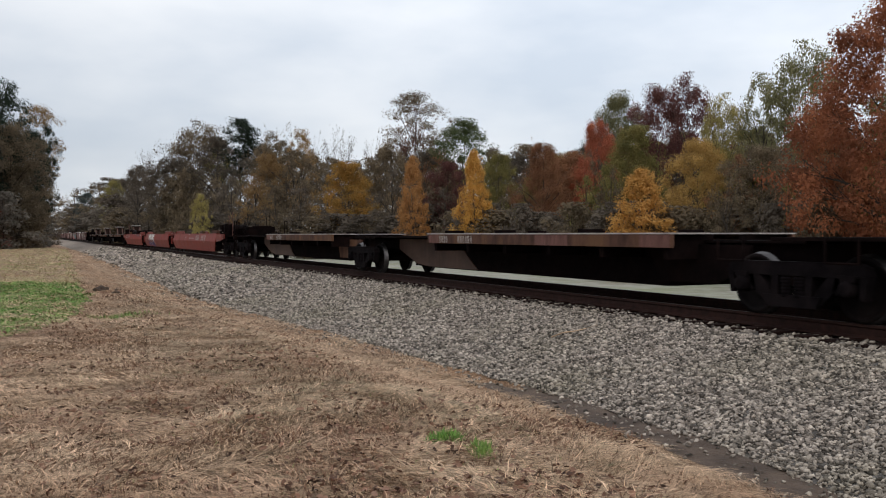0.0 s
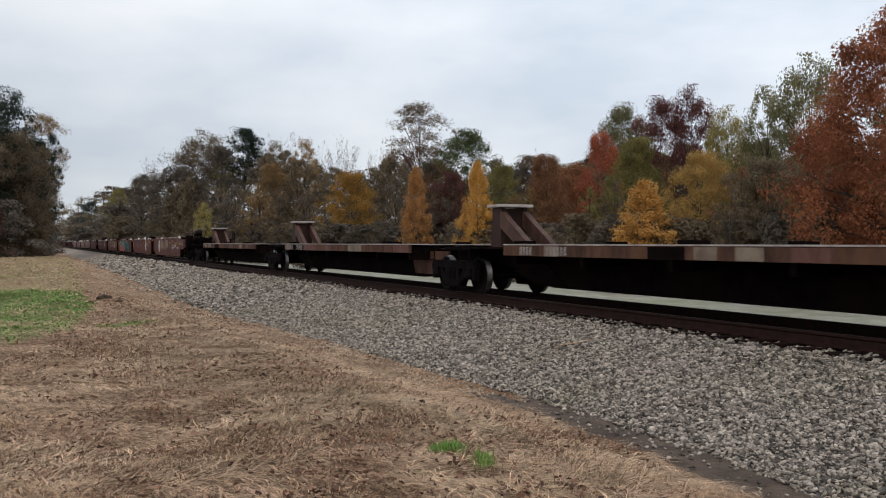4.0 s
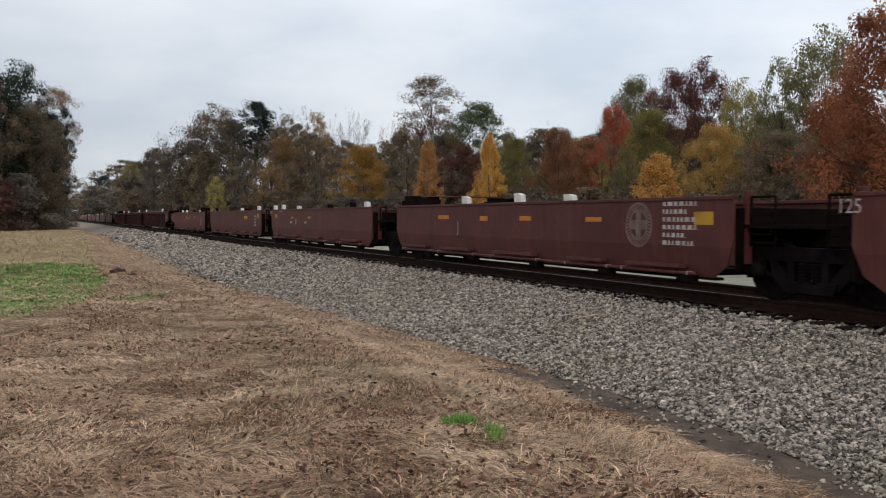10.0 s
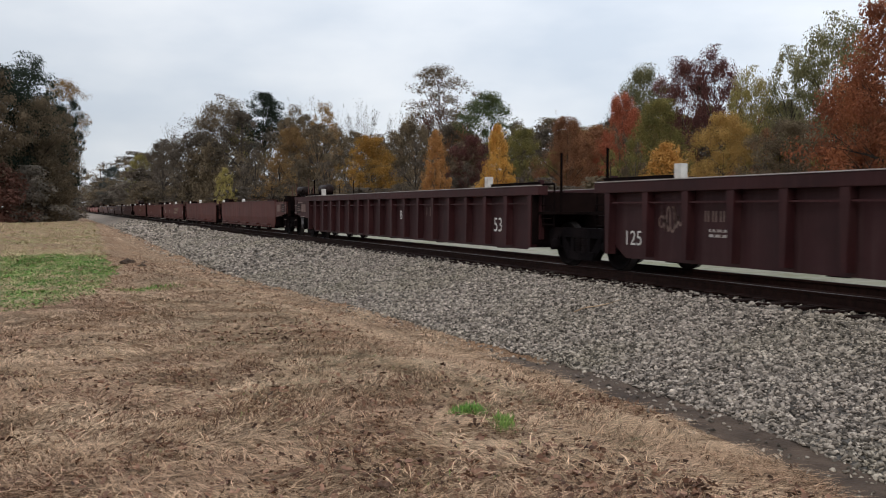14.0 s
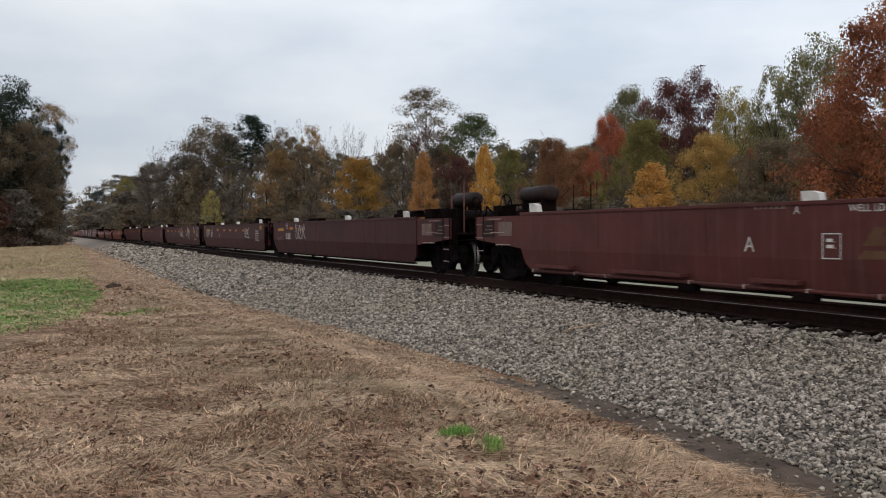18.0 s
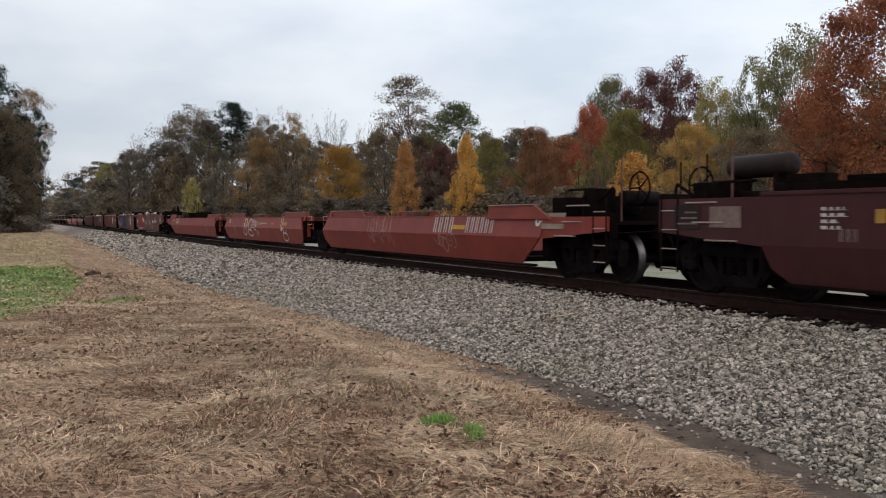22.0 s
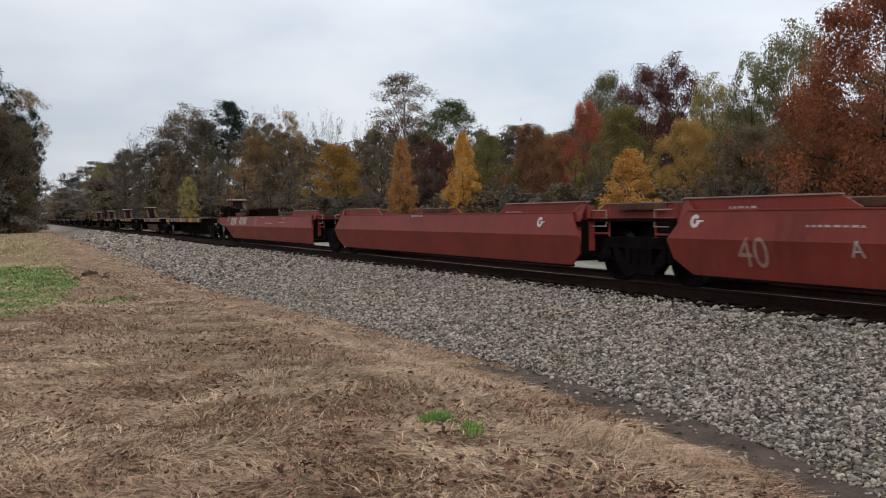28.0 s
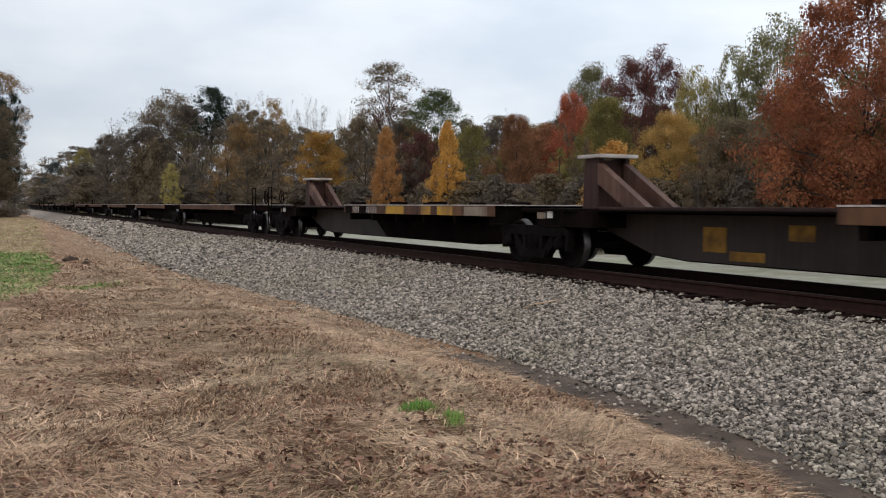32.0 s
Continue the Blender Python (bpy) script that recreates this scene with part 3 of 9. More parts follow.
def build_ground():
    ys = np.concatenate([-np.geomspace(40, 3000, 14)[::-1], np.arange(-36, 0, 2.0), np.arange(0, 42, 0.22), np.arange(42, 130, 1.2),
                         np.geomspace(131, 4000, 40)])
    left = np.concatenate([-np.geomspace(12, 3000, 16)[::-1], np.arange(-10, -3, 0.5)])
    t = toe(ys)
    cols = [np.full_like(ys, v) for v in left]
    cols += [-3 + (t - 1.5 + 3) * a for a in np.linspace(0, 1, 34)]
    cols += [t - 1.5 + 1.5 * a for a in np.linspace(0, 1, 12)[1:]]
    n_near = len(cols)
    cols += [t + (8.5 - t) * b for b in np.linspace(0, 1, 16)[1:]]
    cols += [np.full_like(ys, v) for v in (9.4, 10.15, 10.9, 11.8, 12.6, 13.5, 14.6)]
    n_bed = len(cols)
    cols += [np.full_like(ys, v) for v in np.concatenate([np.arange(16, 40, 2.0), np.geomspace(42, 3000, 16)])]
    xs = np.stack(cols, 1)
    yy = np.repeat(ys[:, None], xs.shape[1], 1)
    zz = ground_z(xs, yy)
    verts = np.stack([xs, yy, zz], 2).reshape(-1, 3)
    r, c = xs.shape
    i = (np.arange(r - 1)[:, None] * c + np.arange(c - 1)[None]).ravel()
    faces = np.stack([i, i + 1, i + c + 1, i + c], 1)
    me = mesh_of("ground", verts, faces, GROUND, smooth=True)
    for m in (DITCH, GRAVEL, MEADOW, TURF, FARGRAVEL):
        me.materials.append(m)
    col = np.tile(np.arange(c - 1), r - 1)
    mats = np.where(col < n_near - 5, 0, np.where(col < n_near - 1, 1, np.where(col < n_bed - 4, 2, 3)))
    cx, cy = xs[:-1, :-1].ravel() + 0.08, yy[:-1, :-1].ravel() + 0.11
    mats = np.where((mats == 1) & (cy > 9.5 + 2.5 * vnoise(cy * 1.5, cx * 3, 91)), 0, mats)
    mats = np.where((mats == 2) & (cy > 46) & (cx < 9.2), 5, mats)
    mats = np.where((mats == 0) & (green_cover(cx, cy) > 0.03), 4, mats)
    me.polygons.foreach_set("material_index", mats.astype(np.int32))
    tagged(new("ground", me), "bank of dead grass, muddy ditch, grey ballast and far verge", "ground", kind="structure")


build_ground()


def random_turns(rng, n):
    q = rng.normal(size=(n, 4))
    q /= np.linalg.norm(q, axis=1)[:, None]
    w, x, y, z = q.T
    return np.stack([1 - 2 * (y * y + z * z), 2 * (x * y - z * w), 2 * (x * z + y * w), 2 * (x * y + z * w), 1 - 2 * (x * x + z * z),
                     2 * (y * z - x * w), 2 * (x * z - y * w), 2 * (y * z + x * w), 1 - 2 * (x * x + y * y)], 1).reshape(n, 3, 3)


def stone_kinds(rng, count):
    """Angular broken stones: hulls of a few points on a flattened block, all with one count of triangles."""
    kinds = []
    while len(kinds) < count:
        bm = bmesh.new()
        q = rng.normal(size=(8, 3))
        q /= np.abs(q).max(1)[:, None] ** 0.7 * np.linalg.norm(q, axis=1)[:, None] ** 0.3
        q *= np.array([1.15, 0.85, 0.62]) * rng.uniform(0.8, 1.15, 3)
        for co in q:
            bm.verts.new(co)
        bmesh.ops.convex_hull(bm, input=bm.verts[:])
        bmesh.ops.triangulate(bm, faces=bm.faces[:])
        bm.verts.index_update()
        v = np.array([x.co[:] for x in bm.verts])
        f = np.array([[x.index for x in g.verts] for g in bm.faces])
        if len(v) == 8 and len(f) == 12:
            kinds.append((v, f))
        bm.free()
    return kinds


def build_stones():
    """Loose broken ballast on the near shoulder, coarser with distance, and a thin run between the sleepers and beyond."""
    rng = np.random.default_rng(11)
    kinds = stone_kinds(rng, 14)
    kv, kf = np.stack([k[0] for k in kinds]), np.stack([k[1] for k in kinds])
    out_v, out_f, base = [], [], 0
    for y0, y1, x0, x1, per_m2, size in ((3.0, 9, None, 8.6, 1350, 0.0262), (9, 15, None, 8.6, 1120, 0.0272), (15, 26, None, 8.6, 720, 0.0305), (26, 55, None, 8.6, 170, 0.055),
                                         (55, 110, None, 8.6, 30, 0.12), (4, 40, 8.6, 9.25, 160, 0.04), (6, 50, 11.2, 12.2, 60, 0.05)):
        n = int((y1 - y0) * ((x1 - x0) if x0 else 3.1) * per_m2)
        y = rng.uniform(y0, y1, n)
        a = toe(y) - 0.03 if x0 is None else x0
        x = a + (x1 - a) * rng.random(n) ** (0.97 if x0 is None else 1.0)
        if x0 is None:
            stray = rng.random(n) < 0.012
            x = np.where(stray, toe(y) - rng.random(n) ** 2 * 0.75, x)
        z = ground_z(x, y)
        sz = size * rng.uniform(0.5, 1.25, n) * np.where(rng.random(n) < 0.07, 1.4, 1)
        kind = rng.integers(0, len(kinds), n)
        yaw, tilt, roll = rng.uniform(0, 6.283, n), rng.normal(0, 0.30, n), rng.normal(0, 0.30, n)
        v = kv[kind]
        vx, vy, vz = v[:, :, 0], v[:, :, 1], v[:, :, 2]
        c, s = np.cos(tilt)[:, None], np.sin(tilt)[:, None]
        vy, vz = vy * c - vz * s, vy * s + vz * c
        c, s = np.cos(roll)[:, None], np.sin(roll)[:, None]
        vx, vz = vx * c + vz * s, vz * c - vx * s
        c, s = np.cos(yaw)[:, None], np.sin(yaw)[:, None]
        vx, vy = vx * c - vy * s, vx * s + vy * c
        vv = np.stack([vx, vy, vz], 2) * sz[:, None, None] + np.stack([x, y, z + sz * rng.uniform(0.1, 0.5, n)], 1)[:, None, :]
        out_v.append(vv.reshape(-1, 3))
        out_f.append((kf[kind] + (np.arange(n) * 8)[:, None, None] + base).reshape(-1, 3))
        base += n * 8
    me = mesh_of("ballast_stones", np.concatenate(out_v), np.concatenate(out_f), STONE)
    tagged(new("ballast_stones", me), "loose angular grey ballast stones sloping down from the track", "gravel", kind="stuff")


build_stones()


def blades(rng, x, y, length, width, lift, lean, curl=0.3, yaw=None, bow=0.0):
    """Thin bent blades at (x, y): lean 0 stands, 1 lies flat."""
    n = len(x)
    z = ground_z(x, y)
    yaw = rng.uniform(0, 2 * math.pi, n) if yaw is None else yaw
    tilt = lean * math.pi / 2
    dx, dy, dz = np.sin(tilt) * np.cos(yaw), np.sin(tilt) * np.sin(yaw), np.cos(tilt)
    sx, sy = -np.sin(yaw), np.cos(yaw)
    p = np.stack([x, y, z + lift], 1)
    d = np.stack([dx, dy, dz], 1) * length[:, None]
    s = np.stack([sx, sy, np.zeros(n)], 1) * width[:, None]
    up = np.zeros((n, 3))
    up[:, 2] = -curl * length * rng.random(n) * np.where(lean > 0.6, 0.12, 0.6)
    side = s * rng.uniform(-6, 6, n)[:, None]
    m = p + d * 0.5 + side * 0.8
    m[:, 2] += bow * length * rng.random(n)
    t = p + d + up + side * 0.4
    v = np.stack([p, m + s, t, m - s], 1).reshape(-1, 3)
    i = np.arange(n)[:, None] * 4
    f = np.concatenate([i + np.array([[0, 1, 3]]), i + np.array([[1, 2, 3]])], 0)
    return v, f


def stuff(name, lots, material, label, category):
    vs, fs, base = [], [], 0
    for v, f in lots:
        vs.append(v)
        fs.append(f + base)
        base += len(v)
    me = mesh_of(name, np.concatenate(vs), np.concatenate(fs), material)
    return tagged(new(name, me), label, category, kind="stuff")


def spread(rng, n, y0, y1, gap):
    """Random places on the bank between two distances, down to `gap` short of the stones."""
    y = rng.uniform(y0, y1, n)
    left = -0.14 * y - 0.7
    ragged = gap * np.interp(y, (3, 5, 9, 12), (0.75, 1, 0.9, 0.25)) + 0.35 * (vnoise(y * 1.3, y * 0 + 8.1, 51) - 0.4) * (y < 12) + 0.1 * rng.random(n)
    return left + (toe(y) - ragged - left) * rng.random(n), y


def build_grass():
    rng = np.random.default_rng(5)
    lots = []
    for y0, y1, n, ln, w in ((3.0, 6, 66000, 0.17, 0.0024), (6, 10, 62000, 0.17, 0.0030), (10, 16, 46000, 0.19, 0.0042), (16, 26, 30000, 0.24, 0.006), (26, 44, 18000, 0.32, 0.010), (44, 110, 15000, 0.6, 0.022)):
        x, y = spread(rng, n, y0, y1, 0.55)
        thick = 0.55 * vnoise(x * 0.9, y * 0.9, 21) + 0.45 * vnoise(x * 3.1, y * 3.1, 22)
        keep = thick > 0.16 + 0.34 * rng.random(n)
        x, y, thick = x[keep], y[keep], thick[keep]
        k = len(x)
        swirl = -0.5 + 3.0 * (vnoise(x * 0.7, y * 0.7, 23) - 0.5) + 2.2 * (vnoise(x * 2.6, y * 2.6, 24) - 0.5) + rng.normal(0, 0.42, k) + math.pi * (rng.random(k) < 0.5)
        lots.append(blades(rng, x, y, ln * rng.uniform(0.35, 1.7, k), w * rng.uniform(0.5, 1.5, k), 0.035 * rng.random(k) * thick + 0.004,
                           rng.uniform(0.93, 1.03, k), yaw=swirl, bow=0.07))
    # paler, tangled straw higher on the bank
    for y0, y1, n, ln, w in ((3.6, 7, 20000, 0.15, 0.0024), (7, 13, 18000, 0.16, 0.0034), (13, 24, 9000, 0.2, 0.006)):
        x, y = spread(rng, n, y0, y1, 0.4)
        keep = (x < 0.07 * y + 0.9 * vnoise(x * 0.8, y * 0.6, 96)) & (vnoise(x * 2.2, y * 2.2, 97) > 0.25 + 0.35 * rng.random(n))
        x, y = x[keep], y[keep]
        k = len(x)
        lots.append(blades(rng, x, y, ln * rng.uniform(0.4, 1.6, k), w * rng.uniform(0.6, 1.5, k), 0.03 + 0.03 * rng.random(k), rng.uniform(0.9, 1.02, k),
                           yaw=4.5 * vnoise(x * 1.4, y * 1.4, 98) + rng.normal(0, 0.5, k), bow=0.1))
    # locks of longer straw
    for cy0, cy1, count in ((3.2, 6.5, 260), (5.5, 10, 240), (10, 30, 260)):
        cx, cy = spread(rng, count, cy0, cy1, 0.9)
        x = np.repeat(cx, 34) + rng.normal(0, 0.09, count * 34)
        y = np.repeat(cy, 34) + rng.normal(0, 0.09, count * 34)
        k = len(x)
        way = np.repeat(rng.normal(-0.5, 0.9, count) + math.pi * (rng.random(count) < 0.5), 34) + rng.normal(0, 0.5, k)
        lots.append(blades(rng, x, y, rng.uniform(0.08, 0.30, k), rng.uniform(0.002, 0.004, k), np.zeros(k), rng.uniform(0.72, 0.99, k), yaw=way, bow=0.18))
    stuff("dead_grass", lots, STRAW, "flattened straw-coloured dead grass on the bank", "grass")
    # darker, shorter thatch in patches
    lots = []
    for y0, y1, n, w in ((3.0, 8, 50000, 0.0026), (8, 16, 40000, 0.004), (16, 34, 22000, 0.008)):
        x, y = spread(rng, n, y0, y1, 0.5)
        keep = vnoise(x * 1.5, y * 1.5, 61) + 0.4 * vnoise(x * 5, y * 5, 62) > 0.66
        x, y = x[keep], y[keep]
        k = len(x)
        lots.append(blades(rng, x, y, rng.uniform(0.03, 0.13, k), w * rng.uniform(0.6, 1.6, k), np.zeros(k), rng.uniform(0.4, 0.98, k), bow=0.1))
    for cx, cy, r in ((2.74, 7.34, 0.16), (3.1, 7.58, 0.2), (2.95, 7.8, 0.12), (1.72, 6.88, 0.12), (1.24, 11.4, 0.2), (1.24, 10.07, 0.16), (4.1, 7.2, 0.12), (0.45, 8.0, 0.15), (1.76, 9.11, 0.14)):
        k = 170
        lots.append(blades(rng, rng.normal(cx, r, k), rng.normal(cy, r, k), rng.uniform(0.05, 0.2, k), rng.uniform(0.002, 0.005, k), np.zeros(k), rng.uniform(0.5, 0.97, k), bow=0.15))
    # greyer, mossy straw over the shoulder of the bank
    mossy = []
    for y0, y1, n, w in ((5.5, 10, 30000, 0.0028), (10, 18, 24000, 0.0045), (18, 26, 9000, 0.007)):
        x, y = spread(rng, n, y0, y1, 0.8)
        mid = np.interp(y, (5, 8, 12, 20, 26), (3.0, 2.6, 2.4, 3.0, 3.4))
        keep = (np.abs(x - mid) < 0.9 + 0.8 * vnoise(x * 0.8, y * 0.6, 81)) & (vnoise(x * 1.2, y * 0.9, 82) > 0.35 + 0.25 * rng.random(n))
        x, y = x[keep], y[keep]
        k = len(x)
        way = -0.6 + 1.2 * (vnoise(x * 0.9, y * 0.9, 23) - 0.5) + rng.normal(0, 0.4, k) + math.pi * (rng.random(k) < 0.5)
        mossy.append(blades(rng, x, y, rng.uniform(0.05, 0.2, k), w * rng.uniform(0.6, 1.5, k), 0.03 * rng.random(k), rng.uniform(0.9, 1.0, k), yaw=way, bow=0.08))
    stuff("mossy_straw", mossy, MOSSY, "grey-olive matted straw on the shoulder of the bank", "grass")
    stuff("dark_thatch", lots, THATCH, "dark brown tufts of rotting grass in the straw", "grass")
    # green grass: a worn patch and two ragged tufts
    lots = []
    n = 76000
    y = rng.uniform(15.3, 33, n)
    x = 2.0 - rng.random(n) * 7.5
    keep = green_cover(x, y) > rng.uniform(-0.08, 0.08, n)
    x, y = x[keep], y[keep]
    k = len(x)
    lots.append(blades(rng, x, y, rng.uniform(0.05, 0.12, k), rng.uniform(0.007, 0.014, k), np.zeros(k), rng.uniform(0.45, 0.98, k)))
    for cx, cy, r, k in ((2.93, 6.38, 0.05, 300), (3.02, 6.36, 0.035, 160), (2.98, 6.30, 0.05, 90), (3.09, 6.0, 0.03, 150), (3.05, 5.92, 0.045, 130), (1.75, 19.6, 0.3, 700)):
        lots.append(blades(rng, rng.normal(cx, r, k), rng.normal(cy, r * 0.8, k), rng.uniform(0.03, 0.13, k), rng.uniform(0.003, 0.007, k),
                           np.zeros(k), rng.uniform(0.1, 0.9, k)))
    x, y = spread(rng, 2200, 4, 14, 1.0)
    keep = vnoise(x * 0.7, y * 0.7, 71) > 0.62
    k = int(keep.sum())
    lots.append(blades(rng, x[keep], y[keep], rng.uniform(0.03, 0.08, k), rng.uniform(0.002, 0.004, k), np.zeros(k), rng.uniform(0.3, 0.95, k)))
    stuff("green_grass", lots, GRASS, "fresh green grass patch and tufts in the dead grass", "grass")
    # paler grass further up the bank
    lots = []
    for y0, y1, n, w in ((30, 60, 14000, 0.012), (60, 115, 9000, 0.026)):
        y = rng.uniform(y0, y1, n)
        x = np.interp(y, (30, 60, 115), (1.6, 2.6, 4.5)) - rng.random(n) * (4 + y * 0.11)
        k = len(x)
        lots.append(blades(rng, x, y, rng.uniform(0.1, 0.3, k), w * rng.uniform(0.6, 1.4, k), np.zeros(k), rng.uniform(0.6, 0.98, k)))
    stuff("pale_grass", lots, PALEGRASS, "pale yellow-green grass further along the bank", "grass")
    # fallen leaves, thickest at the foot of the view
    lots = []
    shape = np.array([(-0.5, 0, 0.10), (-0.22, -0.28, 0.22), (0.02, -0.15, 0.05), (0.22, -0.32, 0.20), (0.52, 0, 0.16), (0.25, 0.3, 0.24), (0.05, 0.16, 0.05),
                      (-0.2, 0.28, 0.26)])
    for n, near, run, power, lo, hi, level in ((2400, 3.5, 1.9, 1.2, 0.045, 0.10, 0.50), (4200, 3.8, 9, 1.3, 0.04, 0.09, 0.46), (1200, 10, 18, 1.0, 0.05, 0.1, 0.48)):
        y = near + run * rng.random(n) ** power
        x = -0.14 * y - 0.7 + (toe(y) - 0.7 + 0.14 * y + 0.7) * rng.random(n)
        keep = 0.7 * vnoise(x * 0.9, y * 0.9, 41) + 0.3 * vnoise(x * 3.3, y * 3.3, 42) > level + 0.12 * rng.random(n)
        x, y = x[keep], y[keep]
        if near == 3.8:
            drifts = np.array([(-0.07, 8.18), (0.68, 6.48), (1.73, 6.37), (-0.5, 9.6), (0.0, 6.9), (0.3, 10.2), (1.3, 4.6), (2.1, 4.4), (3.0, 4.3), (0.9, 7.4), (-0.4, 11.5), (0.35, 7.6), (0.75, 5.0), (1.75, 5.6), (2.1, 5.9), (0.3, 5.9), (2.6, 4.6), (3.4, 4.5), (1.1, 8.8), (3.3, 6.9)])
            x = np.concatenate([x, *(rng.normal(q[0], 0.15, 34) for q in drifts)])
            y = np.concatenate([y, *(rng.normal(q[1], 0.15, 34) for q in drifts)])
        n = len(x)
        z = ground_z(x, y) + rng.uniform(0.02, 0.065, n)
        turn = random_turns(rng, n)
        turn[:, 2, :2] *= 0.55
        curl = np.repeat(shape[None], n, 0) * np.array([1, 1, 1]) * rng.uniform([0.8, 0.6, 0.2], [1.2, 1.1, 1.9], (n, 3))[:, None, :]
        v = np.einsum("nij,nkj->nki", turn, curl) * rng.uniform(lo, hi, n)[:, None, None] + np.stack([x, y, z], 1)[:, None, :]
        i = np.arange(n)[:, None] * 8
        lots.append((v.reshape(-1, 3), np.concatenate([i + np.array([q]) for q in ((0, 1, 7), (1, 2, 7), (2, 6, 7), (2, 3, 6), (3, 5, 6), (3, 4, 5))], 0)))
    stuff("fallen_leaves", lots, DEADLEAF, "curled brown fallen oak leaves in the dead grass", "leaves")


build_grass()


def clod(x, y, size, label):
    rng = np.random.default_rng(int(x * 100 + y * 10))
    bm = bmesh.new()
    bmesh.ops.create_icosphere(bm, subdivisions=3, radius=1.0)
    for v in bm.verts:
        k = 1 + 0.5 * (noise.noise(v.co * 1.7 + Vector((x, y, 0))) + 0.5 * noise.noise(v.co * 4))
        v.co = Vector((v.co.x * size[0] * k, v.co.y * size[1] * k, max(v.co.z, -0.2) * size[2] * k))
    ob = part("earth_clod", bm, DITCH)
    ob.matrix_basis = pose(x, y, float(ground_z(x, y)) - 0.02, 0, 0, 20)
    return tagged(ob, label, "clod", "clods on the bank")


clod(2.0, 28.3, (0.20, 0.16, 0.13), "dark clod of earth at the edge of the green patch")
clod(2.3, 26.8, (0.12, 0.10, 0.08), "small dark clod of earth on the bank")
clod(3.4, 22.4, (0.28, 0.14, 0.06), "flat dark clod of earth above the ballast")
clod(2.5, 28.6, (0.12, 0.1, 0.07), "small dark clod of earth on the bank")
clod(1.62, 12.2, (0.16, 0.06, 0.04), "small dark clod of earth in the dead grass")


def stick(x0, y0, x1, y1):
    bm = bmesh.new()
    pts = [Vector((x0 + (x1 - x0) * k / 4, y0 + (y1 - y0) * k / 4, 0.02 * math.sin(k * 1.9))) for k in range(5)]
    for v in pts:
        v.z += float(ground_z(v.x, v.y)) + 0.05
    for k, (a, b) in enumerate(zip(pts, pts[1:])):
        rod(bm, a, b, 0.012 - 0.002 * k, 6, 0.010 - 0.002 * k)
    tagged(part("stick", bm, STRAW), "thin pale dry stick lying on the ballast", "stick")


stick(7.3, 11.86, 7.95, 11.56)

# ---- track ----


def build_track():
    track = thing("railway_track", "single railway track with rusty rails on dark timber sleepers", "railway track")
    prof = [(-0.07, -0.18), (0.07, -0.18), (0.07, -0.165), (0.012, -0.14), (0.012, -0.05), (0.036, -0.035), (0.036, -0.004), (0.028, 0.0),
            (-0.028, 0.0), (-0.036, -0.004), (-0.036, -0.035), (-0.012, -0.05), (-0.012, -0.14), (-0.07, -0.165)]
    ends = np.concatenate([[-60.0], np.arange(-30, 130, 11.9), np.geomspace(140, 1500, 14)])
    for xc in (NEAR_RAIL, FAR_RAIL):
        bm = bmesh.new()
        loops = [[bm.verts.new((xc + a, y, b)) for a, b in prof] for y in ends]
        for a, b in zip(loops, loops[1:]):
            for i in range(len(prof)):
                f = bm.faces.new((a[i], b[i], b[(i + 1) % len(prof)], a[(i + 1) % len(prof)]))
                f.material_index = 1 if i == 7 else 0
        bmesh.ops.recalc_face_normals(bm, faces=bm.faces[:])
        ob = part("rail", bm, RAIL, track)
        ob.data.materials.append(RAILTOP)
    bm = boxes((-1.3, 1.3, -0.115, 0.115, -0.36, -0.178), bevel=0.012)
    first = part("sleeper", bm, TIE, track)
    first.matrix_basis = pose(TRACK_X, -5, 0)
    rng = random.Random(4)
    for k in range(1, 240):
        same("sleeper", first.data, track, pose(TRACK_X + rng.uniform(-0.04, 0.04), -5 + 0.52 * k, rng.uniform(-0.012, 0.006), 0, 0, rng.uniform(-1, 1)))
    # tie plates under the near rail
    bm = boxes((-0.17, 0.17, -0.09, 0.09, -0.18, -0.163))
    plate = part("tie_plate", bm, RAIL, track)
    plate.matrix_basis = pose(NEAR_RAIL, -5, 0)
    for k in range(1, 110):
        same("tie_plate", plate.data, track, pose(NEAR_RAIL, -5 + 0.52 * k, 0))


build_track()

# ---- trees ----


